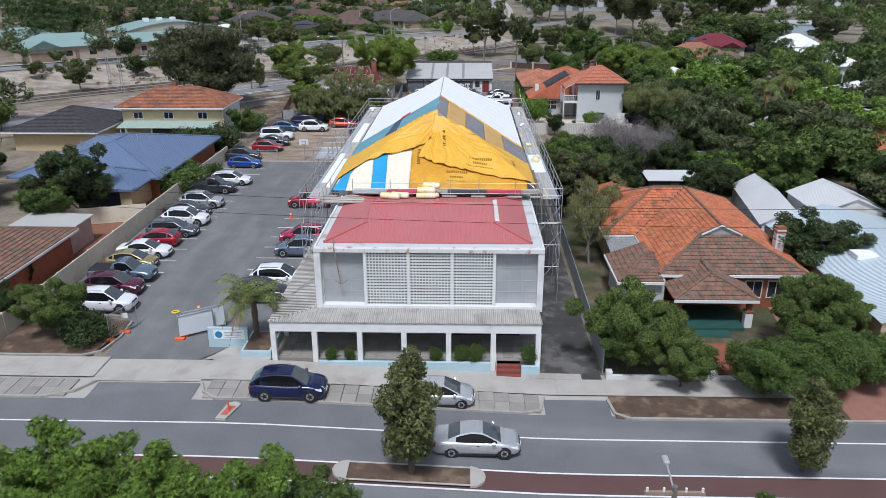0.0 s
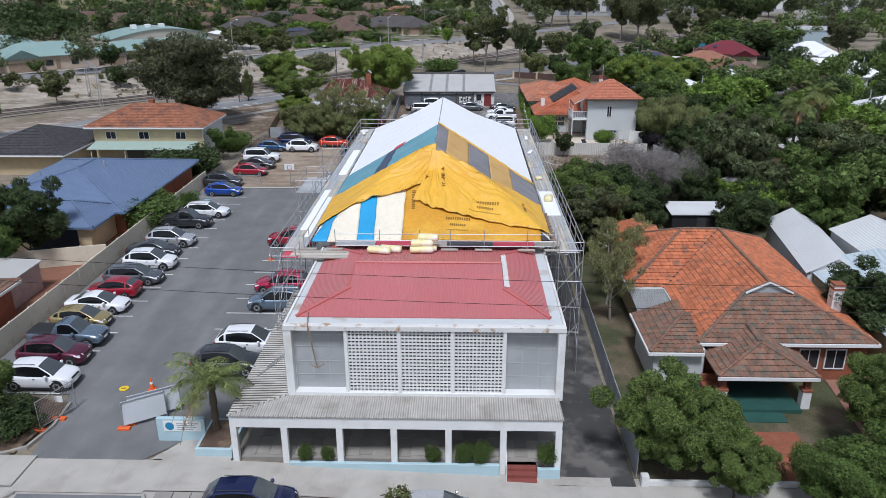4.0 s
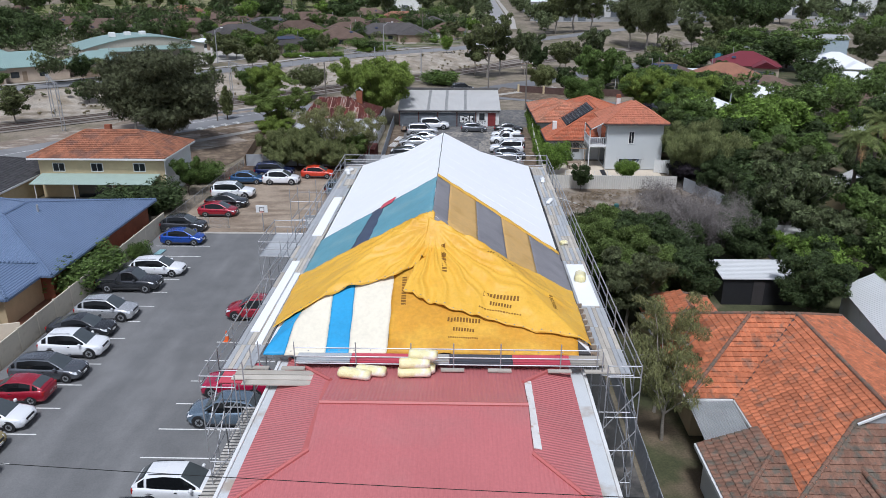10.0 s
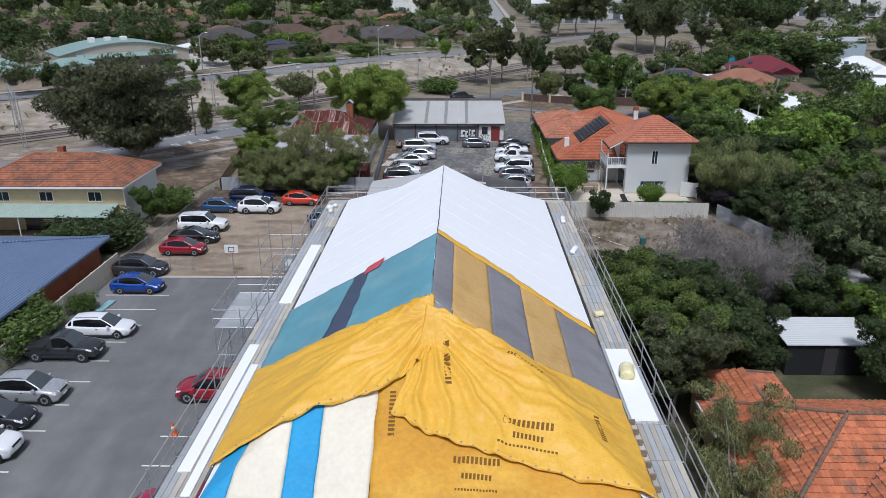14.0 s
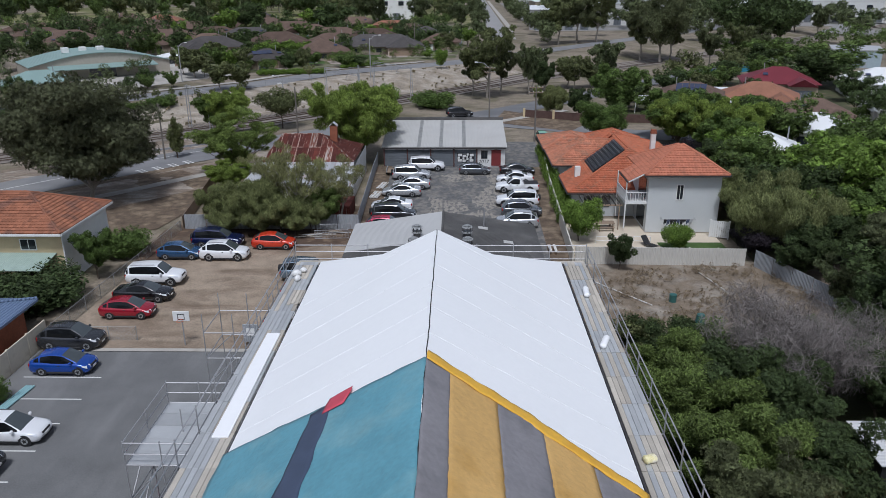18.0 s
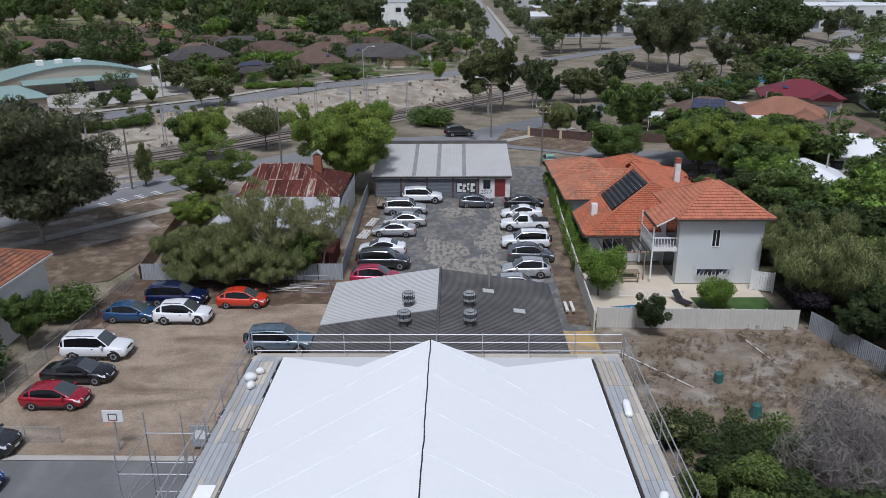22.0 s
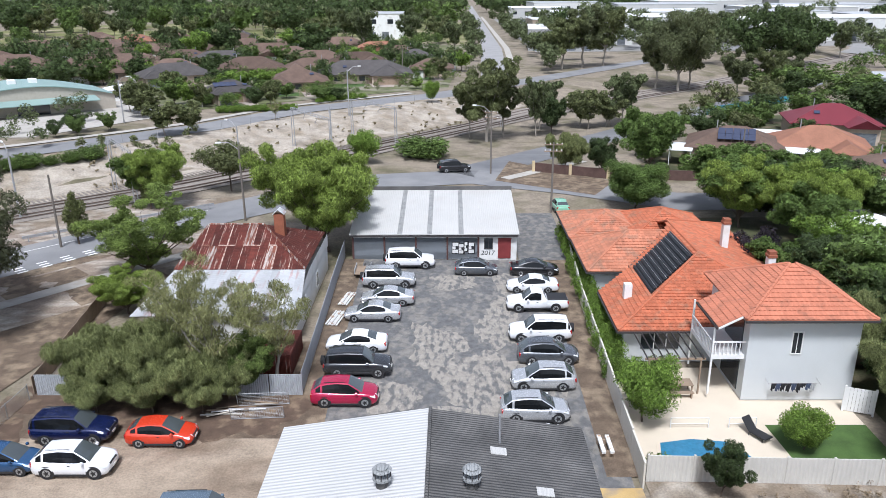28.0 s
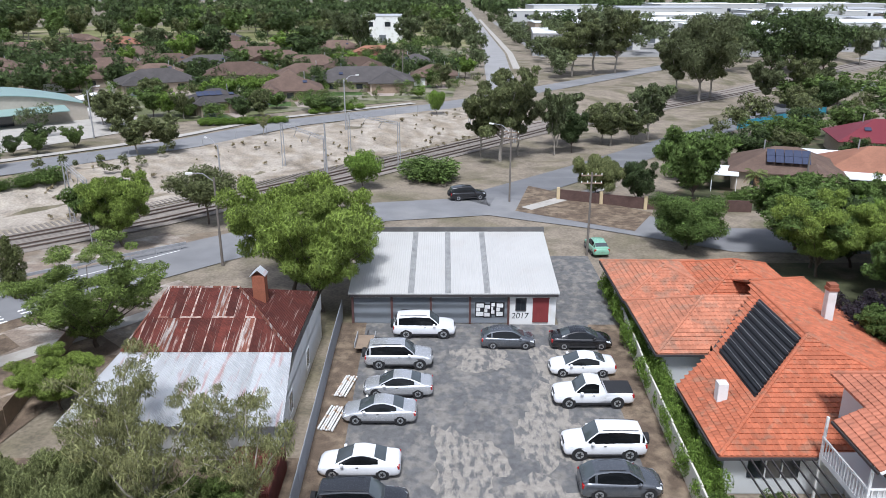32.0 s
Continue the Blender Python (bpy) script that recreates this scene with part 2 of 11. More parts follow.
M_BATTS = mat("insulation_in_yellow_film", (0.82, 0.74, 0.4), 0.3, var=0.12, scale=3, bump=0.5, dist=0.05, second=(0.85, 0.82, 0.7), second_amount=0.45, stain_scale=2)
M_BLUEWALL = mat("pale_blue_wall", (0.42, 0.56, 0.6), 0.8, var=0.08, scale=0.8)
# Near-black fill for openings: their unlit depth is put into the colour.
M_DARK = mat("painted_dark_interior", (0.018, 0.018, 0.02), 0.7, var=0.2)
M_GLASS = mat("window_glass", (0.025, 0.03, 0.035), 0.08, var=0.1, bump=0.0, spec=0.8)
M_TRIM = mat("white_trim", (0.74, 0.74, 0.72), 0.6, var=0.05)
M_REDDOOR = mat("dark_red_door", (0.2, 0.035, 0.035), 0.6, var=0.15)
M_ROLLER = mat("grey_roller_shutter", (0.17, 0.19, 0.21), 0.6, var=0.1, ribs=("Z", 0.1, 5.0), bump=0.8, dist=0.02)
M_BLACKSTEEL = mat("dark_steel", (0.05, 0.045, 0.045), 0.6, var=0.2)
M_REDBRICKSTEP = mat("red_brick_steps", (0.23, 0.065, 0.05), 0.85, var=0.2, fine=15)
M_WOOD = mat("weathered_wood", (0.28, 0.21, 0.15), 0.85, var=0.2, fine=18)
M_POLE = mat("timber_pole", (0.17, 0.15, 0.13), 0.9, var=0.2, fine=14)
M_WIRE = mat("black_cable", (0.02, 0.02, 0.02), 0.6, var=0.1)
M_CONE = mat("safety_orange", (0.75, 0.13, 0.03), 0.6, var=0.1)
M_YELLOW = mat("sign_yellow", (0.78, 0.52, 0.03), 0.5, var=0.05)
M_MESH = mat("fence_wire", (0.4, 0.41, 0.41), 0.5, metal=0.5, var=0.1)
M_SHADECLOTH = mat("pale_shade_cloth", (0.62, 0.65, 0.67), 0.8, var=0.08, scale=1.0)
M_POOL = mat("pool_water", (0.04, 0.18, 0.3), 0.08, var=0.15, scale=2.0, fine=6, bump=0.25, dist=0.03, spec=0.5)
M_PAVER = mat("cream_paving", (0.6, 0.52, 0.41), 0.85, var=0.07, scale=0.7)
M_SOLAR = mat("black_solar_tube", (0.014, 0.014, 0.016), 0.4, var=0.2)
M_PV = mat("solar_panel", (0.05, 0.06, 0.1), 0.15, var=0.1, spec=0.7)
M_BARK = mat("bark", (0.11, 0.085, 0.065), 0.95, var=0.3, fine=12, bump=0.6)
M_BARKPALE = mat("pale_gum_bark", (0.3, 0.27, 0.23), 0.9, var=0.25, fine=10)
M_RAIL = mat("rail_steel", (0.16, 0.12, 0.1), 0.5, metal=0.6, var=0.2)
M_BALLAST = mat("ballast", (0.24, 0.21, 0.18), 0.95, var=0.25, fine=15, bump=0.6)
M_BANK = mat("pale_sand_bank", (0.37, 0.325, 0.268), 0.95, var=0.35, scale=0.5, fine=4, bump=0.9, dist=0.1, second=(0.235, 0.19, 0.135), second_amount=0.62, stain_scale=0.22, blend=0.1, warp=0.6)
M_TYRE = mat("tyre_rubber", (0.02, 0.02, 0.021), 0.85, var=0.2)
M_RIM = mat("alloy_rim", (0.45, 0.46, 0.47), 0.35, metal=0.7, var=0.1)
# Windscreen colour is lightened to stand in for the reflected sky.
M_CARGLASS = mat("sky_toned_car_glass", (0.09, 0.105, 0.11), 0.06, metal=0.25, var=0.1, bump=0.0, spec=1.0)
M_SIDEGLASS = mat("tinted_car_glass", (0.008, 0.009, 0.01), 0.1, var=0.1, bump=0.0, spec=0.35)
M_LAMPW = mat("headlamp_lens", (0.65, 0.67, 0.7), 0.1, var=0.1, bump=0.0)
M_LAMPR = mat("tail_lamp_lens", (0.35, 0.015, 0.015), 0.15, var=0.1, bump=0.0)
M_BLACKTRIM = mat("black_plastic", (0.025, 0.025, 0.027), 0.6, var=0.15)
M_PLATE = mat("plate", (0.7, 0.7, 0.66), 0.5, var=0.05)


def paint(name, col, metal=0.25):
    m = mat("car_paint_" + name, col, 0.25, metal=metal, var=0.03, bump=0.0, spec=0.6)
    m.node_tree.nodes["Principled BSDF"].inputs["Coat Weight"].default_value = 0.6
    return m


def leaf(name, col, tr=0.14, island=0.45, grain=11.0):
    """Foliage: each spray is broken into small leaves by gaps, with mottled colour."""
    key = "foliage_" + name
    mat(key, tuple(0.95 * c for c in col), 0.75, var=0.55, scale=0.8, fine=24, bump=0.9, dist=0.06, island=island, spec=0.25, translucent=tr)
    n, l = MATS[key].node_tree.nodes, MATS[key].node_tree.links
    tc = n.new("ShaderNodeTexCoord")
    gaps = n.new("ShaderNodeTexNoise")
    gaps.inputs["Scale"].default_value, gaps.inputs["Detail"].default_value = grain, 1.5
    l.new(tc.outputs["Object"], gaps.inputs["Vector"])
    cut = n.new("ShaderNodeMath")
    cut.operation = "GREATER_THAN"
    cut.inputs[1].default_value = 0.475
    l.new(gaps.outputs["Fac"], cut.inputs[0])
    clear = n.new("ShaderNodeBsdfTransparent")
    mix = n.new("ShaderNodeMixShader")
    out = n["Material Output"]
    shader = out.inputs["Surface"].links[0].from_socket
    l.new(cut.outputs[0], mix.inputs[0])
    l.new(clear.outputs[0], mix.inputs[1])
    l.new(shader, mix.inputs[2])
    l.new(mix.outputs[0], out.inputs["Surface"])
    return MATS[key]


L_EUC = leaf("eucalypt", (0.124, 0.142, 0.066), 0.22)
L_DOME = leaf("dusky_eucalypt", (0.1, 0.11, 0.056))
L_MID = leaf("mid_green", (0.112, 0.172, 0.043))
L_BRIGHT = leaf("bright_green", (0.165, 0.26, 0.045))
L_DARK = leaf("dark_green", (0.064, 0.094, 0.034))
L_WILLOW = mat("peppermint_foliage", (0.178, 0.2, 0.078), 0.75, var=0.55, scale=0.7, fine=10, bump=0.0, island=0.6, spec=0.25, translucent=0.14)
L_SAPLING = mat("sapling_foliage", (0.2, 0.205, 0.085), 0.7, var=0.45, scale=0.8, fine=10, bump=0.0, island=0.5, spec=0.3, translucent=0.14)
L_SLIM = leaf("bronze_green", (0.145, 0.165, 0.06))
L_AIRY = mat("feathery_foliage", (0.185, 0.25, 0.05), 0.7, var=0.5, scale=0.7, fine=10, bump=0.0, island=0.55, spec=0.25, translucent=0.16)
L_VASE = mat("spreading_tree_foliage", (0.15, 0.205, 0.05), 0.7, var=0.5, scale=0.7, fine=10, bump=0.0, island=0.55, spec=0.25, translucent=0.15)
L_LACY = mat("lacy_foliage", (0.115, 0.16, 0.042), 0.7, var=0.5, scale=0.7, fine=10, bump=0.0, island=0.55, spec=0.25, translucent=0.14)
L_OLIVE = leaf("olive", (0.145, 0.165, 0.068), 0.22)
L_GOLD = leaf("golden", (0.22, 0.21, 0.03))
L_PALM = leaf("palm", (0.19, 0.23, 0.075))
L_PURPLE = leaf("plum", (0.04, 0.032, 0.04))
L_DRY = mat("dry_twigs", (0.2, 0.178, 0.165), 0.9, var=0.3, fine=8, island=0.4)
L_BROWN = leaf("brown_leaf", (0.25, 0.15, 0.07))

# coarser sprays for crowns that stay far off
FAR_LEAF = {}
for near_leaf, word, tone in ((L_EUC, "eucalypt", (0.12, 0.146, 0.066)), (L_MID, "mid_green", (0.115, 0.17, 0.046)), (L_BRIGHT, "bright_green", (0.165, 0.255, 0.048)), (L_DARK, "dark_green", (0.072, 0.106, 0.037)), (L_OLIVE, "olive", (0.145, 0.165, 0.068))):
    FAR_LEAF[near_leaf.name] = leaf("distant_" + word, tone, 0.2, island=0.62, grain=5.0)


def far_leaf(m):
    return FAR_LEAF.get(m.name, m)


# ---- building helpers ----


class Geo:
    """Gathers vertices and faces of one part."""

    def __init__(self):
        self.v, self.f, self.k = [], [], []

    def face(self, pts, k=0):
        n = len(self.v)
        self.v += [tuple(p) for p in pts]
        self.f.append(tuple(range(n, n + len(pts))))
        self.k.append(k)
        return self

    def poly(self, verts, faces, k=0):
        n = len(self.v)
        self.v += [tuple(p) for p in verts]
        self.f += [tuple(i + n for i in f) for f in faces]
        self.k += [k] * len(faces)
        return self

    def box(self, x0, y0, z0, x1, y1, z1, b=0.0, k=0):
        if b <= 0:
            v = [(x, y, z) for z in (z0, z1) for y in (y0, y1) for x in (x0, x1)]
            return self.poly(v, [(0, 2, 3, 1), (4, 5, 7, 6), (0, 1, 5, 4), (2, 6, 7, 3), (0, 4, 6, 2), (1, 3, 7, 5)], k)
        b = min(b, (x1 - x0) / 2.5, (y1 - y0) / 2.5, (z1 - z0) / 2.5)
        r = [(x0 + b, y0), (x1 - b, y0), (x1, y0 + b), (x1, y1 - b), (x1 - b, y1), (x0 + b, y1), (x0, y1 - b), (x0, y0 + b)]
        q = [(x0 + b, y0 + b), (x1 - b, y0 + b), (x1 - b, y0 + b), (x1 - b, y1 - b), (x1 - b, y1 - b), (x0 + b, y1 - b), (x0 + b, y1 - b), (x0 + b, y0 + b)]
        v = [(x, y, z0) for x, y in r] + [(x, y, z1 - b) for x, y in r] + [(x, y, z1) for x, y in q]
        f = [tuple(range(7, -1, -1))]
        for i in range(8):
            j = (i + 1) % 8
            f.append((i, j, 8 + j, 8 + i))
            f.append((8 + i, 8 + j, 16 + j, 16 + i) if q[i] != q[j] else (8 + i, 8 + j, 16 + i))
        f.append((16, 17, 19, 21))
        return self.poly(v, f, k)

    def tube(self, a, c, r, n=6, r2=None, cap=True, k=0):
        a, c = Vector(a), Vector(c)
        d = (c - a).normalized()
        u = d.orthogonal().normalized()
        w = d.cross(u)
        r2 = r if r2 is None else r2
        ring = [(math.cos(2 * math.pi * i / n), math.sin(2 * math.pi * i / n)) for i in range(n)]
        v = [a + r * (p * u + q * w) for p, q in ring] + [c + r2 * (p * u + q * w) for p, q in ring]
        f = [(i, (i + 1) % n, n + (i + 1) % n, n + i) for i in range(n)]
        if cap:
            f += [tuple(range(n - 1, -1, -1)), tuple(range(n, 2 * n))]
        return self.poly(v, f, k)

    def slab(self, pts, down=0.1, k=0):
        """A flat or sloping plate with the given outline as its top."""
        n = len(pts)
        v = [tuple(p) for p in pts] + [(p[0], p[1], p[2] - down) for p in pts]
        f = [tuple(range(n)), tuple(range(2 * n - 1, n - 1, -1))] + [(i, n + i, n + (i + 1) % n, (i + 1) % n) for i in range(n)]
        return self.poly(v, f, k)

    def mesh(self, name, mats, smooth=False):
        me = bpy.data.meshes.new(name)
        me.from_pydata([tuple(p) for p in self.v], [], self.f)
        for m in mats if isinstance(mats, (list, tuple)) else [mats]:
            me.materials.append(m)
        if any(self.k):
            me.polygons.foreach_set("material_index", self.k)
        if smooth:
            me.polygons.foreach_set("use_smooth", [True] * len(self.f))
        me.update()
        return me


def part(name, geo, mats, parent=None, label="", smooth=False, kind=""):
    me = geo.mesh(name, mats, smooth) if isinstance(geo, Geo) else geo
    ob = new(name, me)
    ob.parent = parent
    return tagged(ob, label, kind=kind)


def thing(name, label, category, m=None, group="", kind=""):
    ob = new(name)
    ob.empty_display_size = 0.2
    if m is not None:
        ob.matrix_world = m
    return tagged(ob, label, category, group, kind)


def solo(name, geo, mats, label, category="", kind="", group="", smooth=False):
    return tagged(new(name, geo.mesh(name, mats, smooth)), label, category, group, kind)


def lerp(v, a, b, c, d):
    return c + (d - c) * min(max((v - a) / (b - a), 0), 1)


def g(x, y):
    """Height of the ground."""
    a = lerp(x, -10.4, 7.0, -0.22, -1.0)
    near = a * lerp(y, 4, 45, 1, 0.25) + lerp(y, 50, 96, 0, 0.95)
    # sandy bank on the far side of the railway
    s = y - 0.95 * x
    return near + lerp(s, 184, 202, 0, 2.6)


def sheet(geo, a, b, c, d, dz, nx=8, ny=8, k=0):
    """A patch between four plan points (a-b and d-c run alike) that lies dz above the ground."""
    v = []
    for j in range(ny + 1):
        for i in range(nx + 1):
            s, t = i / nx, j / ny
            x = (a[0] * (1 - s) + b[0] * s) * (1 - t) + (d[0] * (1 - s) + c[0] * s) * t
            y = (a[1] * (1 - s) + b[1] * s) * (1 - t) + (d[1] * (1 - s) + c[1] * s) * t
            v.append((x, y, g(x, y) + dz))
    w = nx + 1
    geo.poly(v, [(j * w + i, j * w + i + 1, j * w + w + i + 1, j * w + w + i) for j in range(ny) for i in range(nx)], k)
    return geo


def rsheet(geo, x0, y0, x1, y1, dz, step=2.0, k=0):
    return sheet(geo, (x0, y0), (x1, y0), (x1, y1), (x0, y1), dz, max(1, int((x1 - x0) / step)), max(1, int((y1 - y0) / step)), k)


def ribbon(geo, pts, width, dz, k=0):
    """A band of that width along plan points, mitred at the bends."""
    P = [Vector((p[0], p[1])) for p in pts]
    off = []
    for i, p in enumerate(P):
        a = (p - P[i - 1]).normalized() if i else (P[1] - p).normalized()
        b = (P[i + 1] - p).normalized() if i < len(P) - 1 else a
        t = (a + b).normalized()
        n = Vector((-t.y, t.x))
        off.append(n * (width / 2) / max(0.5, n.dot(Vector((-a.y, a.x)))))
    for i in range(len(P) - 1):
        p, q, u, v = P[i], P[i + 1], off[i], off[i + 1]
        sheet(geo, p - u, q - v, q + v, p + u, dz, max(1, int((q - p).length / 4)), max(1, int(width / 4)), k)
    return geo

# ---- ground and streets ----
def ground_mesh():
    geo = Geo()
    xs = [-4000, -1500, -700, -400, -250] + list(range(-160, -40, 8)) + list(range(-40, 44, 2)) + list(range(44, 240, 8)) + [300, 450, 700, 1500, 4000]
    ys = [-1500, -500, -150, -60] + list(range(-40, 130, 2)) + list(range(130, 400, 6)) + [430, 500, 700, 1200, 2500, 4500]
    v = [(x, y, g(x, y) - 0.06) for y in ys for x in xs]
    w = len(xs)
    geo.poly(v, [(j * w + i, j * w + i + 1, j * w + w + i + 1, j * w + w + i) for j in range(len(ys) - 1) for i in range(w - 1)])
    return geo


solo("ground", ground_mesh(), M_DIRT, "dry sandy ground with patches of grass", "ground", "structure")

road = Geo()
rsheet(road, -120, -27, 120, -6.6, 0.0, 3)
rsheet(road, -20.6, -6.6, -14.2, -4.75, 0.0, 2)
rsheet(road, 6.9, -6.6, 10.8, -4.9, 0.0, 2)
solo("road", road, M_ROAD, "grey asphalt street with white edge lines", "road", "structure")
red = Geo()
rsheet(red, -120, -13.55, 120, -12.05, 0.006, 3)
solo("median_strip", red, M_REDROAD, "dark red asphalt strip along the middle of the street", "road", "structure")
lines = thing("road_marking", "white painted lines on the street", "road marking", kind="structure")
for y0 in (-8.95, -12.0, -13.65):
    q = Geo()
    rsheet(q, -120, y0 - 0.06, 120, y0 + 0.06, 0.012, 3)
    part("line", q, M_LINE, lines)

park = Geo()
rsheet(park, -29.6, 4.5, -7.9, 50.5, 0.0, 2)
sheet(park, (-21.6, -1.9), (-15.4, -1.9), (-9.5, 4.5), (-22.6, 4.5), 0.0, 4, 4)
solo("car_park", park, M_ASPH, "dark grey asphalt car park with white bay lines", "car park", "structure")
marks = thing("bay_marking", "white painted parking bay lines", "bay marking", kind="structure")
ys = [4.6 + 2.72 * i for i in range(8)] + [27.4 + 2.75 * i for i in range(8)]
for y0 in ys:
    q = Geo()
    rsheet(q, -28.6, y0 - 0.05, -23.3, y0 + 0.05, 0.008)
    part("line", q, M_LINE, marks)
for y0 in (8.2, 13.5, 16.2, 18.9, 21.6, 24.3, 27.0):
    q = Geo()
    rsheet(q, -16.4, y0 - 0.05, -11.4, y0 + 0.05, 0.008)
    part("line", q, M_LINE, marks)

bed = Geo()
rsheet(bed, -44, -6.6, 29, -1.8, -0.03, 3)
solo("verge_base", bed, M_CONC, "pale concrete verge beside the street", "verge", "structure")
foot = Geo()
rsheet(foot, -120, -4.25, -21.2, -1.75, 0.09, 3)
rsheet(foot, -21.2, -4.6, -14.3, -1.9, 0.02, 2)
rsheet(foot, -14.3, -4.45, 120, -2.6, 0.09, 3)
rsheet(foot, -14.3, -2.6, 9.6, -1.9, 0.088, 3)
sheet(foot, (-14.9, -1.9), (-10.6, -1.9), (-10.6, 0.0), (-13.6, 0.0), 0.088, 3, 2)
solo("pavement", foot, M_CONC, "pale concrete footpath with joints", "pavement", "structure")
jt = thing("pavement_joint", "thin dark joints across the concrete footpath", "joint", kind="structure")
for i in range(30):
    x0 = -44 + 3.05 * i
    q = Geo()
    rsheet(q, x0, -4.4, x0 + 0.03, -2.62 if x0 > -14 else -1.8, 0.095 if not -21.2 < x0 < -14.3 else 0.024)
    part("joint", q, M_KERB, jt)
strip = thing("paved_verge", "worn grey paving slabs of the kerbside strip", "paving", kind="structure")
rng = random.Random(4)
slabs = []
for x0, x1 in ((-44, -21.4), (-13.6, 6.7)):
    n = int((x1 - x0) / 0.92)
    for i in range(n):
        for j in range(2):
            slabs.append((x0 + i * 0.92, -6.45 + j * 0.98 + (0.0)))
for x0, y0 in slabs:
    q = Geo()
    z = g(x0 + 0.45, y0 + 0.5) + 0.075 + rng.random() * 0.03
    q.box(x0 + 0.015, y0 + 0.015, z - 0.15, x0 + 0.905, y0 + 0.965, z, 0.012)
    part("slab", q, M_SLAB, strip)
kerb = thing("kerb", "low grey concrete kerb along the street", "kerb", kind="structure")


def kerb_run(pts, h=0.13, w=0.16):
    for p, q in zip(pts, pts[1:]):
        n = max(1, int(math.dist(p, q) / 2.4))
        for i in range(n):
            a = [p[k] + (q[k] - p[k]) * i / n for k in (0, 1)]
            b = [p[k] + (q[k] - p[k]) * (i + 1) / n for k in (0, 1)]
            d = Vector((b[0] - a[0], b[1] - a[1]))
            m = Vector((-d.y, d.x)).normalized() * w / 2
            top = [(a[0] - m.x, a[1] - m.y), (b[0] - m.x, b[1] - m.y), (b[0] + m.x, b[1] + m.y), (a[0] + m.x, a[1] + m.y)]
            geo = Geo().slab([(x, y, g(x, y) + h) for x, y in top], 0.3)
            part("kerb_stone", geo, M_KERB, kerb)


kerb_run([(-44, -6.55), (-23.2, -6.55), (-21.6, -5.9), (-20.8, -4.7)])
kerb_run([(-14.2, -4.7), (-13.7, -5.8), (-12.8, -6.5), (5.6, -6.55), (6.6, -6.2), (6.95, -4.7)])
kerb_run([(10.8, -4.9), (11.0, -6.4), (11.8, -6.9), (40, -6.9)])
verge = Geo()
sheet(verge, (11.0, -6.85), (24.6, -6.85), (24.6, -4.5), (10.9, -4.5), 0.08, 6, 3)
solo("mulched_verge", verge, M_MULCH, "brown mulch verge beside the kerb", "verge", "structure")
# planted bed by the car park entrance
bed = Geo()
sheet(bed, (-29.8, -1.6), (-22.6, -1.6), (-21.9, 3.4), (-29.8, 5.2), 0.1, 5, 5)
solo("garden_bed", bed, M_MULCH, "dry leaf-littered garden bed with a low kerb", "garden bed", "structure")
kerb_run([(-29.8, -1.55), (-23.2, -1.6), (-22.2, -1.0), (-21.8, 1.0), (-22.0, 3.4)], 0.16, 0.14)
# median nose with its small tree
med = thing("median_island", "concrete-edged median island filled with dry mulch", "traffic island", kind="structure")
q = Geo()
sheet(q, (-3.9, -13.4), (2.4, -13.4), (2.4, -12.0), (-3.9, -12.0), 0.12, 5, 2)
part("mulch", q, M_MULCH, med, "dry mulch")
q = Geo()
for x, y, r in ((-3.9, -12.7, 0.8), (2.4, -12.7, 0.8)):
    s = -1 if x < 0 else 1
    ring = [(x + s * r * math.sin(a), y + r * math.cos(a)) for a in [math.pi * i / 8 for i in range(9)]]
    q.slab([(u, w, g(u, w) + 0.14) for u, w in (ring if s < 0 else ring[::-1])], 0.2)
part("nose", q, M_CONC, med, "pale concrete nose")
q = Geo()
for y0 in (-13.45, -12.05):
    sheet(q, (-3.9, y0 - 0.07), (2.4, y0 - 0.07), (2.4, y0 + 0.07), (-3.9, y0 + 0.07), 0.15, 5, 1)
part("edging", q, M_CONC, med)
isl = thing("traffic_island", "small white-edged traffic island with a red top", "traffic island", kind="structure")
q = Geo()
pts = [(-12.05, -8.7), (-11.45, -8.75), (-11.0, -7.2), (-11.35, -6.95), (-11.8, -7.1)]
q.slab([(x, y, g(x, y) + 0.14) for x, y in pts], 0.25)
part("island_kerb", q, M_CONC, isl)
q = Geo()
pts = [(-11.85, -8.35), (-11.5, -8.4), (-11.2, -7.45), (-11.65, -7.4)]
q.slab([(x, y, g(x, y) + 0.15) for x, y in pts], 0.05)
part("island_top", q, mat("faded_red_paint", (0.45, 0.12, 0.09), 0.8), isl)
q = Geo().tube((-11.5, -7.9, g(-11.5, -7.9) + 0.1), (-11.5, -7.9, g(-11.5, -7.9) + 0.75), 0.05, 8)
part("bollard", q, M_CONE, isl)

# driveway on the other side of the hall, sandy ground behind
drv = Geo()
rsheet(drv, 7.05, -2.6, 10.9, 50, 0.02, 2)
solo("side_driveway", drv, mat("old_driveway", (0.055, 0.054, 0.052), 0.9, var=0.3, scale=0.6, fine=30, bump=0.4, second=(0.13, 0.12, 0.11), second_amount=0.35, stain_scale=0.7), "dark worn bitumen driveway beside the hall", "driveway", "structure")
sand = Geo()
sheet(sand, (-29.5, 50.5), (-7.9, 50.5), (-7.9, 76), (-28.0, 76), 0.01, 10, 12)
solo("sandy_yard", sand, M_SAND, "bare sandy parking yard with tyre marks", "yard", "structure")
q = Geo()
rsheet(q, -29.0, 50.3, -11.5, 50.75, 0.05)
solo("yard_edge", q, M_CONC, "pale concrete strip at the edge of the asphalt", "edging", "structure")
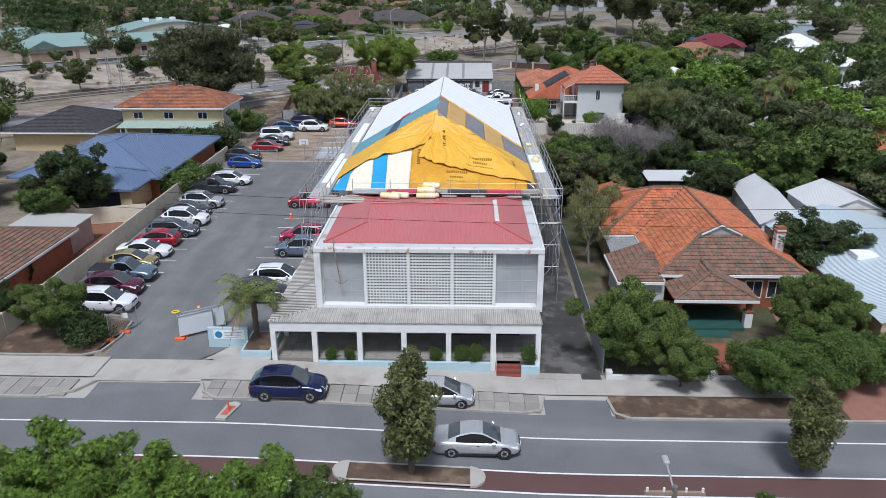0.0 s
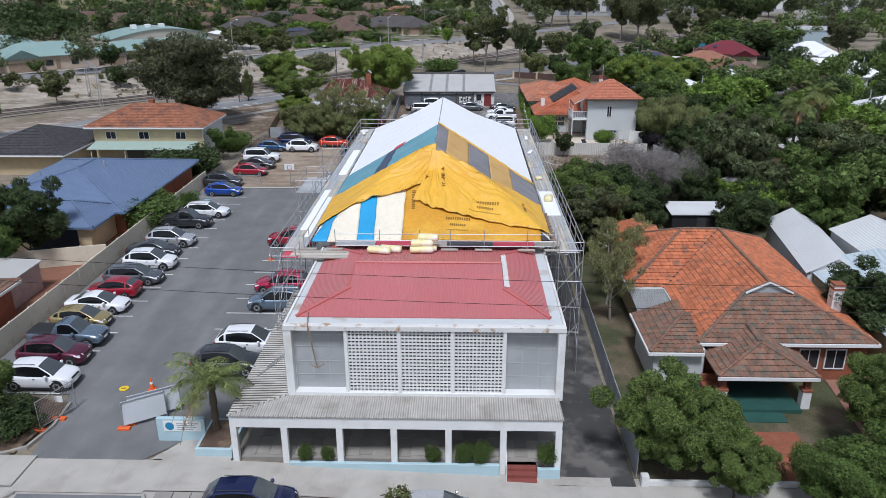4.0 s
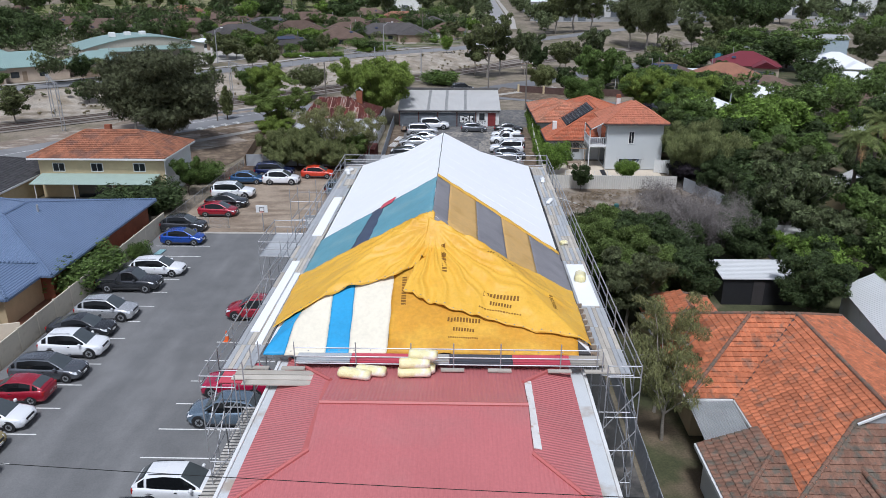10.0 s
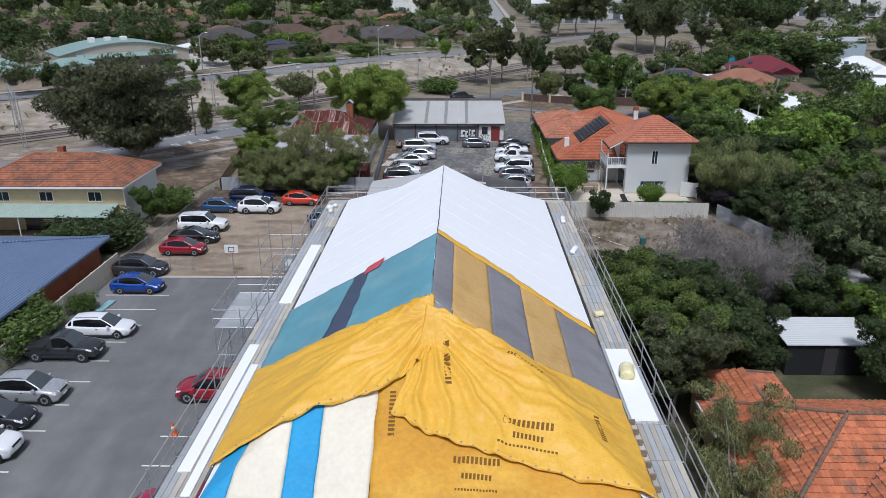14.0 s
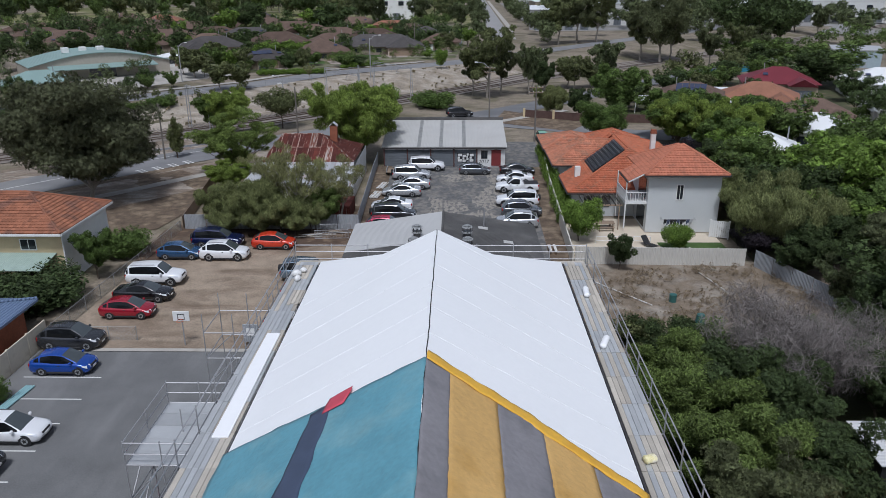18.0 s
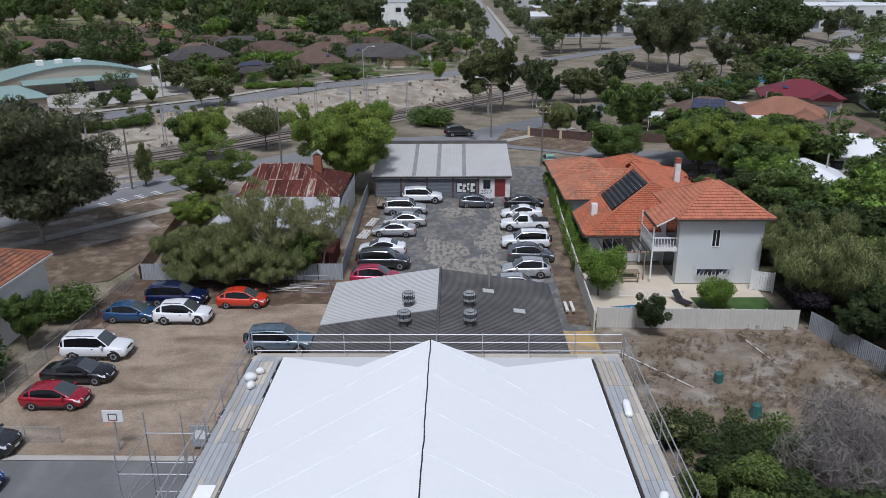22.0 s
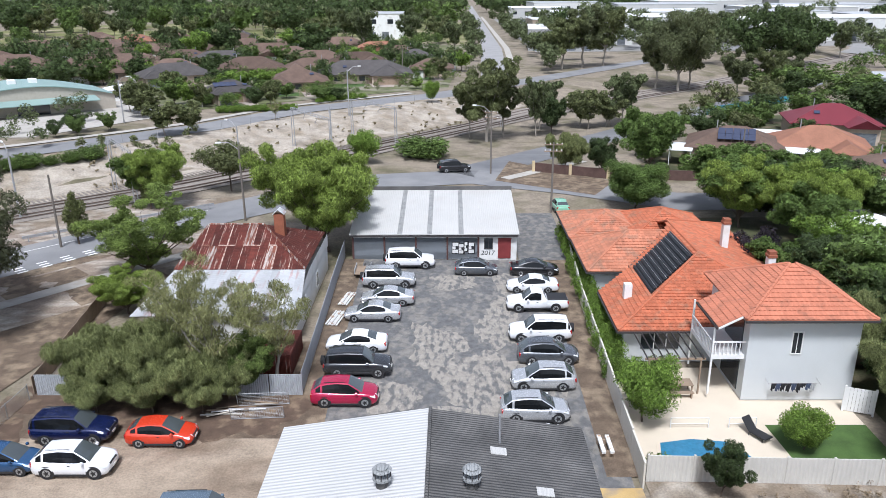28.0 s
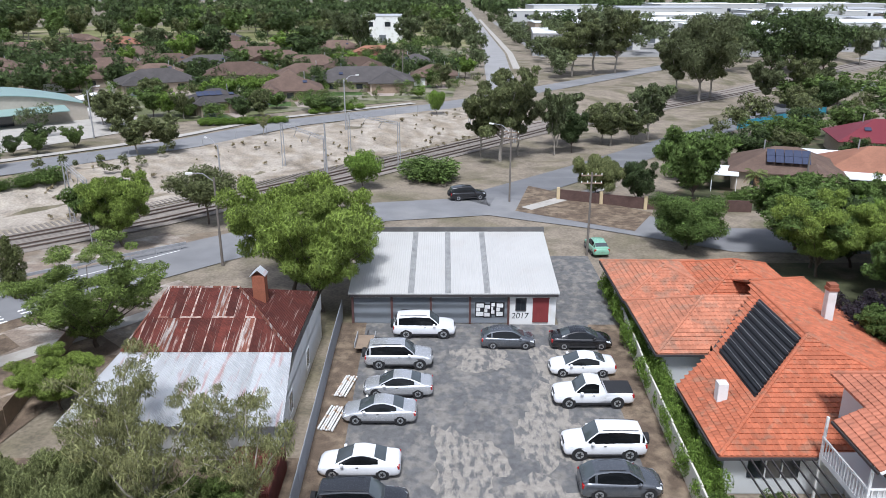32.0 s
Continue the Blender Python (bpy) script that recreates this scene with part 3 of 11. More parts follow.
def blotch(geo, cx, cy, rx, ry, dz, seed):
    """A patch of ground cover with a ragged edge."""
    n, rings = 40, 4
    v = [(cx, cy, g(cx, cy) + dz)]
    for k in range(1, rings + 1):
        for i in range(n):
            a = 2 * math.pi * i / n
            e = 0.78 + 0.5 * noise.noise((math.cos(a) * 1.7 + seed, math.sin(a) * 1.7, seed * 0.7)) + 0.22 * noise.noise((math.cos(a) * 6, math.sin(a) * 6 + seed, 3.1))
            x, y = cx + rx * math.cos(a) * e * k / rings, cy + ry * math.sin(a) * e * k / rings
            v.append((x, y, g(x, y) + dz))
    f = [(0, 1 + i, 1 + (i + 1) % n) for i in range(n)]
    for k in range(rings - 1):
        a, b = 1 + k * n, 1 + (k + 1) * n
        f += [(a + i, b + i, b + (i + 1) % n, a + (i + 1) % n) for i in range(n)]
    return geo.poly(v, f)


# Dark blotches: leaf litter, with the willows' shade put into the colour.
litter = Geo()
for i, (x, y, rx, ry) in enumerate(((-24.5, 75.6, 5.5, 3.2), (-18.6, 75.4, 5.6, 3.4), (-13.2, 74.6, 5.0, 3.6), (-28.2, 70.5, 2.2, 5.0))):
    blotch(litter, x, y, rx, ry, 0.024 + 0.004 * i, i + 1)
solo("dark_litter", litter, M_MULCH, "dark brown leaf litter with painted shade below the drooping trees", "ground", "structure")
yard = Geo()
rsheet(yard, -9.2, 66.0, 10.9, 103.0, 0.015, 2)
rsheet(yard, 7.5, 103.0, 13.0, 120, 0.015, 2)
solo("rear_yard", yard, M_YARD, "worn bitumen rear yard patched with sand", "yard", "structure")
M_WASH = mat("pale_cement_wash", (0.285, 0.26, 0.225), 0.95, var=0.3, scale=2.5, fine=20, bump=0.3, second=(0.135, 0.132, 0.128), second_amount=0.5, stain_scale=1.8, blend=-0.02, stretch=(1.5, 0.6, 1))
wash = thing("cement_wash", "pale worn cement wash over the rear yard bitumen", "yard", kind="structure")
for i, (x, y, rx, ry) in enumerate(((3.2, 78.0, 4.6, 5.0), (4.8, 87.5, 3.2, 6.5), (0.4, 71.0, 6.5, 4.2), (6.8, 95.0, 2.6, 5.0), (-0.6, 84.0, 2.8, 4.0), (0.8, 97.0, 3.0, 2.6), (-4.0, 76.5, 3.4, 2.6), (7.2, 80.0, 2.2, 6.0))):
    part("patch", blotch(Geo(), x, y, rx, ry, 0.02 + 0.004 * i, i + 21), M_WASH, wash)
lot = Geo()
sheet(lot, (11.6, 49), (38, 49), (38, 67.6), (11.6, 67.6), 0.01, 10, 8)
solo("vacant_lot", lot, M_LOT, "bare sandy lot with dry weeds", "lot", "structure")
q = Geo()
sheet(q, (8.2, 49.5), (11.4, 49.5), (11.3, 67), (8.6, 67), 0.02, 3, 8)
solo("side_path", q, mat("ochre_sand", (0.48, 0.33, 0.14), 0.95, var=0.2, scale=0.5, second=(0.3, 0.24, 0.17), second_amount=0.4), "ochre sand path beside the low building", "path", "structure")

edge = Geo()
sheet(edge, (-10.3, 72), (-7.6, 72), (-8.3, 103), (-10.3, 103), 0.026, 2, 14)
sheet(edge, (9.5, 68), (11.3, 68), (12.4, 103), (9.9, 103), 0.026, 2, 14)
solo("dirt_edge", edge, M_LITTER, "sandy dirt along the edges of the rear yard", "ground", "structure")

# ---- the hall under repair ----
M_JOINT = mat("panel_joint", (0.42, 0.43, 0.43), 0.7)
M_SEAM = mat("membrane_seam", (0.89, 0.895, 0.895), 0.4)
hall = thing("hall", "white two-storey hall with breeze-block front and a roof under repair", "building")
X0, X1 = -7.7, 7.15
q = Geo()
q.box(X0, 1.9, -1.3, X1, 11.9, 2.6)
part("ground_floor_wall", q, mat("verandah_wall", (0.3, 0.36, 0.38), 0.8, var=0.1), hall, "grey-blue rendered wall behind the verandah")
q = Geo()
q.box(X0 + 0.45, 0.5, 2.6, X1 - 0.4, 11.9, 6.8)
part("upper_wall", q, M_PANEL, hall)
part("side_wall", Geo().box(X0, 0.5, 2.6, X0 + 0.45, 11.9, 6.9), M_WHITE, hall)
part("side_wall", Geo().box(X1 - 0.4, 0.5, 2.6, X1, 11.9, 6.9), M_WHITE, hall)
q = Geo()
q.box(X0, -0.05, 2.62, X0 + 0.42, 0.5, 6.72, 0.02)
q.box(X1 - 0.4, -0.05, 2.62, X1, 0.5, 6.72, 0.02)
q.box(X0 + 0.42, -0.047, 2.62, X1 - 0.4, 0.55, 2.98, 0.02)
part("facade_frame", q, M_WHITE, hall, "white rendered frame round the facade")
q = Geo()
q.box(X0, -0.1, 6.72, X1, 0.28, 7.0, 0.02)
part("parapet_capping", q, M_RUSTCAP, hall, "white capping with rust stains")
for x in (-4.42, -1.6, 1.24, 3.98):
    q = Geo()
    q.box(x - 0.09, -0.02, 2.98, x + 0.09, 0.5, 6.72, 0.01)
    part("mullion", q, M_TRIM, hall)
for x0, x1 in ((-4.33, -1.69), (-1.51, 1.15), (1.33, 3.89)):
    q = Geo()
    n, m = 13, 18
    pw, ph = (x1 - x0) / n, 3.7 / m
    for i in range(n + 1):
        x = x0 + i * pw
        q.box(x - 0.034, 0.06, 3.0, x + 0.034, 0.2, 6.7)
    for j in range(m + 1):
        z = 3.0 + j * ph
        q.box(x0, 0.063, z - 0.034, x1, 0.197, z + 0.034)
    part("breeze_block_screen", q, M_TRIM, hall, "white breeze-block screen with square holes", kind="stuff")
q = Geo()
for x0, x1 in ((-7.25, -4.52), (4.08, 6.72)):
    for x in (x0 + (x1 - x0) / 3, x0 + 2 * (x1 - x0) / 3):
        part("panel_joint", Geo().box(x - 0.02, 0.485, 3.0, x + 0.02, 0.51, 6.7), M_JOINT, hall)
    for z in (3.8, 4.6, 5.5, 6.2):
        part("panel_joint", Geo().box(x0, 0.482, z - 0.02, x1, 0.512, z + 0.02), M_JOINT, hall)
# Near-black boards stand in for the shade inside the screen's holes.
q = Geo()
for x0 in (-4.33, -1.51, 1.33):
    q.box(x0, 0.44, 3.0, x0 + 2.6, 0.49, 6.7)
part("screen_backing", q, M_DARK, hall, "near-black panel painted as shade behind the breeze blocks")
# flat gutter and red hipped roof
q = Geo()
q.box(X0 + 0.01, 0.28, 6.78, X1 - 0.01, 11.95, 6.93)
part("box_gutter", q, M_GUTTER, hall, "pale blue-grey box gutter")
q = Geo()
for x in (X0, X1 - 0.14):
    part("gutter_edge", Geo().box(x, 0.29, 6.9, x + 0.14, 11.9, 7.03, 0.015), M_WHITE, hall, "white gutter edge")
RZ, RT = 7.0, 8.0
fl, fr, bl, br = (-7.18, 1.05, RZ), (6.42, 1.05, RZ), (-7.18, 11.8, RZ), (6.42, 11.8, RZ)
gl0, gl1, gr0, gr1 = (-4.65, 3.75, 7.5), (-4.65, 9.0, 7.5), (4.05, 3.75, 7.5), (4.05, 9.0, 7.5)
rl, rr = (-4.65, 6.37, RT), (4.05, 6.37, RT)
part("front_roof_slope", Geo().slab([fl, fr, gr0, rr, rl, gl0], 0.06), M_REDROOF, hall, "faded red corrugated steel roof slope")
part("back_roof_slope", Geo().slab([br, bl, gl1, rl, rr, gr1], 0.06), M_REDROOF, hall)
part("side_roof_slope", Geo().slab([bl, fl, gl0, gl1], 0.06), M_REDROOF_Y, hall)
part("side_roof_slope", Geo().slab([fr, br, gr1, gr0], 0.06), M_REDROOF_Y, hall)
for a, b in ((fl, gl0), (fr, gr0), (bl, gl1), (br, gr1), (rl, rr)):
    part("ridge_flashing", Geo().tube((a[0], a[1], a[2] + 0.02), (b[0], b[1], b[2] + 0.02), 0.1, 6), M_REDFLASH, hall)
q = Geo()
q.poly([gl0, gl1, rl, (-4.9, 3.75, 7.47), (-4.9, 9.0, 7.47)], [(0, 1, 2), (0, 3, 4, 1)])
part("gablet", q, M_REDFLASH, hall)
part("gablet", Geo().poly([(4.07, 3.75, 7.5), (4.07, 9.0, 7.5), (4.07, 6.37, RT)], [(0, 1, 2)]), M_REDFLASH, hall)
q = Geo().slab([(4.1, 4.1, 7.53), (4.42, 4.1, 7.47), (4.42, 9.2, 7.47), (4.1, 9.2, 7.53)], 0.03)
part("loose_flashing", q, M_RUSTCAP, hall, "bare pale flashing strip")
# verandah
q = Geo()
q.box(-10.45, -1.9, 1.95, 6.95, -1.6, 2.66, 0.02)
part("verandah_beam", q, M_WHITE, hall, "deep white fascia beam of the verandah")
q = Geo()
q.box(-10.45, -1.6, 1.95, -10.15, 14.0, 2.64, 0.02)
part("verandah_side_beam", q, M_WHITE, hall)
for x, y in [(x, -1.75) for x in (-10.28, -7.6, -4.68, -1.82, 1.05, 3.92, 6.8)] + [(-10.3, y) for y in (1.6, 4.8, 8.0, 11.2)]:
    q = Geo()
    q.box(x - 0.17, y - 0.15, g(x, y) - 0.2, x + 0.17, y + 0.15, 1.96, 0.02)
    part("column", q, M_WHITE, hall)
q = Geo()
q.slab([(-10.5, -1.98, 2.69), (7.0, -1.98, 2.69), (6.95, 0.0, 2.79), (-7.7, 0.0, 2.79)], 0.06)
part("verandah_roof", q, M_FIBRO, hall, "weathered corrugated fibro verandah roof")
q = Geo()
q.slab([(-10.5, 14.2, 2.69), (-10.5, -1.98, 2.69), (-7.7, 0.0, 2.79), (-7.7, 14.2, 2.79)], 0.06)
part("side_verandah_roof", q, M_FIBRO_Y, hall)
q = Geo()
q.tube((-10.5, -1.98, 2.7), (-7.7, 0.0, 2.8), 0.06, 6)
part("hip_capping", q, M_FIBRO, hall)
q = Geo()
for a, b in (((-9.9, 2.0), (-8.3, 5.4)), ((-9.6, 3.0), (-8.0, 6.6)), ((-9.3, 6.5), (-8.3, 9.0))):
    q.tube((a[0], a[1], 2.78), (b[0], b[1], 2.95), 0.03, 6)
part("loose_pipe", q, M_STEEL, hall)
q = Geo()
q.box(-10.4, -1.6, -0.6, 6.9, 1.9, -0.12)
part("verandah_floor", q, M_SLAB, hall)
rng = random.Random(9)
for i in range(24):
    for j in range(4):
        q = Geo()
        x, y = -10.1 + i * 0.7, -1.4 + j * 0.8 + (i % 2) * 0.1
        q.box(x + 0.01, y, -0.12, x + 0.69, y + 0.78, -0.085 + rng.random() * 0.012)
        part("floor_tile", q, M_SLAB, hall)
q = Geo()
q.box(-7.4, -2.1, -1.1, 3.75, -1.9, -0.08, 0.02)
q.box(5.75, -2.1, -1.4, 6.95, -1.9, -0.28, 0.02)
part("planter_wall", q, M_BLUEWALL, hall, "low pale blue planter wall")
for i in range(4):
    q = Geo()
    q.box(4.12, -2.5 + i * 0.3, -1.2, 5.72, -1.3, -0.98 + (i + 1) * 0.2, 0.015)
    part("step", q, M_REDBRICKSTEP, hall, "dark red brick step")
q = Geo()
q.tube((4.1, -2.5, -0.9), (4.1, -2.5, 0.1), 0.025).tube((4.1, -2.5, 0.1), (4.1, -1.5, 0.7), 0.025).tube((4.1, -1.5, 0.7), (4.1, -1.5, -0.1), 0.025)
part("handrail", q, M_TRIM, hall, "white handrail")
q = Geo()
q.box(1.2, 1.82, -0.1, 5.9, 1.9, 1.5)
part("entrance_door", q, M_DARK, hall, "dark glazed entrance")
q = Geo()
q.box(4.2, 1.84, 1.55, 6.2, 1.9, 2.1)
part("fanlight", q, M_CREAM, hall)
for i, (x, w) in enumerate(((-9.0, 1.2), (-6.0, 1.4), (-2.8, 1.4))):
    q = Geo()
    q.box(x, 1.83, 0.5, x + w, 1.9, 1.6)
    part("window_pane", q, M_GLASS, hall)
# fallen brass-coloured strap on the facade
q = Geo()
q.tube((-6.35, -0.14, 7.0), (-6.0, -0.09, 4.55), 0.04).tube((-6.0, -0.09, 4.5), (-6.35, -0.09, 4.75), 0.03).tube((-6.0, -0.09, 4.5), (-5.6, -0.09, 4.75), 0.03)
q.tube((-6.35, -0.14, 7.0), (-6.6, 1.3, 7.25), 0.03)
part("conduit", q, M_WOOD, hall, "pale bent conduit hanging down the facade")

# main hall body and roof
EX0, EX1, EY0, EY1, EZ, RX, RTOP = -8.3, 7.5, 11.6, 48.6, 7.6, -0.4, 12.3
SL, SR = (RTOP - EZ) / (RX - EX0), (RTOP - EZ) / (EX1 - RX)
q = Geo()
q.box(EX0 + 0.35, EY0 + 0.3, -1.2, EX1 - 0.35, EY1 - 0.3, EZ - 0.1)
part("main_wall", q, M_WHITE, hall, "plain rendered side wall")
GZ = 10.45
GXL, GXR = EX0 + (GZ - EZ) / SL, EX1 - (GZ - EZ) / SR
GF, GB = 17.6, 42.4


def roof_z(x, y):
    """Height of the hall's main roof."""
    z = min(EZ + (x - EX0) * SL, EZ + (EX1 - x) * SR)
    f = EZ + (y - EY0) * (GZ - EZ) / (GF - EY0)
    if y > GF:
        f = GZ + (y - GF) * 1.5
    return min(z, f)


part("roof_slope", Geo().slab([(EX0, EY1, EZ), (EX0, EY0, EZ), (GXL, GF, GZ), (RX, 18.8, RTOP), (RX, 41.3, RTOP), (GXL, GB, GZ)], 0.1), M_MEMBRANE, hall, "bright white roof membrane")
part("roof_slope", Geo().slab([(EX1, EY0, EZ), (EX1, EY1, EZ), (GXR, GB, GZ), (RX, 41.3, RTOP), (RX, 18.8, RTOP), (GXR, GF, GZ)], 0.1), M_MEMBRANE, hall, "bright white roof membrane")
# Solid front hip; the darkness of the open frame is put into its colour.
part("roof_hip", Geo().slab([(EX0, EY0, EZ), (EX1, EY0, EZ), (GXR, GF, GZ), (GXL, GF, GZ)], 0.1), M_BLACKSTEEL, hall, "near-black hip slab painted as the shade of the open roof frame")
part("roof_hip", Geo().slab([(EX1, EY1, EZ), (EX0, EY1, EZ), (GXL, GB, GZ), (GXR, GB, GZ)], 0.1), M_MEMBRANE, hall)
part("roof_gablet", Geo().face([(GXL, GF, GZ), (GXR, GF, GZ), (RX, 18.8, RTOP)]).face([(GXR, GB, GZ), (GXL, GB, GZ), (RX, 41.3, RTOP)]), M_WOOD, hall)
q = Geo()
v = []
for i in range(46):
    y = 18.9 + i * 0.498
    w0 = 0.05 * noise.noise((y, 0, 3))
    for dx, dz in ((-0.022, 0.012), (0.022, 0.012), (0.022, -0.02), (-0.022, -0.02)):
        v.append((RX + dx + w0, y, RTOP + dz))
q.poly(v, [(4 * i + k, 4 * i + (k + 1) % 4, 4 * i + 4 + (k + 1) % 4, 4 * i + 4 + k) for i in range(45) for k in range(4)])
part("ridge_gap", q, M_DARK, hall, "dark open gap along the ridge")
q = Geo()
for x in (EX0 - 0.05, EX1 + 0.12):
    q.box(x - 0.045, EY0, EZ - 0.25, x + 0.045, EY1, EZ - 0.09)
part("eave_gutter", q, M_BLACKSTEEL, hall, "dark eave gutter")
for y in [24 + 2.45 * i for i in range(8)]:
    for xa, xb in ((EX0 + 0.1, RX - 0.1), (RX + 0.1, EX1 - 0.1)):
        part("membrane_seam", Geo().slab([(xa, y, roof_z(xa, y) + 0.012), (xb, y, roof_z(xb, y) + 0.012), (xb, y + 0.05, roof_z(xb, y) + 0.012), (xa, y + 0.05, roof_z(xa, y) + 0.012)], 0.01), M_SEAM, hall)


# tarpaulins, each a draped cloth between a lower and an upper line
def along(pts, u):
    d = [0.0]
    for p, r in zip(pts, pts[1:]):
        d.append(d[-1] + math.dist(p, r))
    t = u * d[-1]
    for i in range(len(pts) - 1):
        if t <= d[i + 1] or i == len(pts) - 2:
            k = (t - d[i]) / max(1e-6, d[i + 1] - d[i])
            return [pts[i][c] + (pts[i + 1][c] - pts[i][c]) * k for c in (0, 1)]


def crumple(x, y, seed, amp, fold):
    e = 0.7 * noise.noise((x * 0.9, y * 0.45, seed)) + 0.5 * noise.noise((x * 1.6 + y, y * 1.8 - x, seed + 7)) + 0.3 * noise.noise((x * 3.3, y * 3.1, seed + 3))
    e += 0.35 * (0.5 - abs(noise.noise((x * 1.3 + 0.4 * y, y * 1.1, seed + 21)))) * 2
    e += 0.45 * (0.3 - abs(noise.noise((x * 2.9 - 0.7 * y, y * 1.5 + 0.6 * x, seed + 33))))
    z = amp * e
    if fold:
        cx, cy, count, size, reach = fold
        r = math.hypot(x - cx, y - cy)
        th = math.atan2(y - cy, x - cx) + 0.12 * noise.noise((x * 0.7, y * 0.7, seed + 5))
        ridge = 1 - 2 * abs(math.sin(count * th + 1.5 * noise.noise((th * 2, 0, seed))))
        fine = 1 - 2 * abs(math.sin(2.3 * count * th + 2.2 * noise.noise((th * 3, r * 0.25, seed + 2))))
        z += size * (0.5 + 0.36 * ridge + 0.2 * fine) * min(1, r / 1.3) * max(0, 1 - r / reach)
    return z


def cloth(lower, upper, off, amp, seed, m, label, nx=40, ny=30, fold=None, hem=True, ragged=0.1):
    """A tarpaulin lying on the roof; returns it with the height of its top at a place."""
    top = lambda x, y: roof_z(x, y) + off + crumple(x, y, seed, amp, fold)
    v = []
    w = nx + 1
    for j in range(ny + 1):
        t = j / ny
        for i in range(nx + 1):
            s = i / nx
            p, r = along(lower, s), along(upper, s)
            x, y = p[0] + (r[0] - p[0]) * t, p[1] + (r[1] - p[1]) * t
            edge = min(s, 1 - s, t, 1 - t)
            if edge == 0:
                x += ragged * noise.noise((x, y, seed + 11))
                y += ragged * 1.4 * noise.noise((y * 1.3, x * 1.1, seed + 12))
            v.append((x, y, top(x, y) - (0.03 if edge == 0 else 0)))
    ob = solo("tarpaulin", Geo().poly(v, [(j * w + i, j * w + i + 1, j * w + w + i + 1, j * w + w + i) for j in range(ny) for i in range(nx)]), m, label, "tarpaulin", group="tarpaulins on the hall roof", smooth=True)
    k = ob.modifiers.new("thickness", "SOLIDIFY")
    k.thickness, k.offset = 0.012, 1
    if hem:
        q = Geo()
        n = nx
        ring = [(0, 0.016 * math.cos(a), 0.016 * math.sin(a)) for a in (0.3, 1.56, 2.81, 4.07, 5.33)]
        q.poly([tuple(v[i][c] + r[c] for c in range(3)) for i in range(n + 1) for r in ring], [(5 * i + k, 5 * i + (k + 1) % 5, 5 * i + 5 + (k + 1) % 5, 5 * i + 5 + k) for i in range(n) for k in range(5)])
        part("hem", q, m, ob)
        for i in range(2, n, 6):
            q = Geo().tube((v[w + i][0], v[w + i][1], v[w + i][2] + 0.01), (v[w + i][0], v[w + i][1], v[w + i][2] + 0.035), 0.035, 8)
            part("eyelet", q, M_STEEL, ob)
    return ob, top


def stencil(tarp, x, y, w, h, turn, letters):
    """A line of dark stencilled blocks on the cloth."""
    ob, top = tarp
    c, s = math.cos(turn), math.sin(turn)
    for i in range(letters):
        a, b = -w / 2 + i * w / letters, -w / 2 + (i + 0.62) * w / letters
        mid = (a + b) / 2
        q = Geo()
        for r0, r1, p0, p1 in ((-h / 2, h / 2, a, b),):
            pts = [(x + p * c - r * s, y + p * s + r * c) for p, r in ((p0, r0), (p1, r0), (p1, r1), (p0, r1))]
            q.face([(u, v2, top(u, v2) + 0.022) for u, v2 in pts])
        part("stencil_block", q, M_INK, ob)


AP = (-0.4, 18.45)
teal = cloth([(-8.5, 20.0), (-4.5, 18.9), (RX, 18.5)], [(-8.5, 27.7), (-4.5, 27.2), (RX + 0.1, 26.9)], 0.05, 0.035, 2, M_TEAL, "teal tarpaulin spread over the roof slope")
cloth([(-5.4, 20.3), (-4.3, 20.2)], [(-4.75, 27.0), (-3.9, 27.05)], 0.1, 0.02, 2, M_NAVYTARP, "navy strip lying across the teal tarpaulin", 8, 20, hem=False)
cloth([(-4.2, 26.5), (-3.4, 26.5)], [(-4.1, 27.4), (-3.2, 27.45)], 0.15, 0.02, 2, M_REDPLANK, "small red tarpaulin scrap on the membrane edge", 6, 6, hem=False)
bands = ((-0.4, 0.42, M_GREYTARP), (0.42, 2.08, M_ORANGEPALE), (2.08, 3.75, M_GREYTARP), (3.75, 5.45, M_ORANGEPALE), (5.45, 7.55, M_GREYTARP))
for n, (xa, xb, m) in enumerate(bands):
    za, zb = lerp(xa, RX, 7.5, 27.0, 25.1), lerp(xb, RX, 7.5, 27.0, 25.1)
    cloth([(xa, 17.0), (xb + 0.06, 16.8)], [(xa, za), (xb + 0.06, zb)], 0.1 + 0.006 * (n % 2), 0.035, 9, m, "faded %s strip of the striped roof tarpaulin" % ("grey" if m is M_GREYTARP else "orange"), 10, 30, hem=False, ragged=0.03 if n < 4 else 0.15)
cloth([(RX, 26.5), (3.4, 25.8), (7.5, 24.6)], [(RX, 27.2), (3.5, 26.4), (7.6, 25.2)], 0.16, 0.08, 15, M_ORANGE, "rolled yellow hem of the striped tarpaulin", 50, 5, hem=False)
SB = ((-8.35, -7.9), (-7.31, -7.0), (-5.31, -5.45), (-4.2, -4.36), (-2.36, -2.3))
for n, (a, b) in enumerate(zip(SB, SB[1:])):
    yt = lambda x: lerp(x, -8, -2.3, 14.5, 16.2)
    cloth([(a[0], 11.3 + 0.02 * n), (b[0], 11.35 + 0.02 * n)], [(a[1], yt(a[1])), (b[1], yt(b[1]))], 0.05, 0.035, 22, (M_BLUETARP, M_CREAMTARP)[n % 2], "%s strip of the striped front tarpaulin" % ("bright blue", "clean cream")[n % 2], 14, 22, hem=n != 0, ragged=0.03)
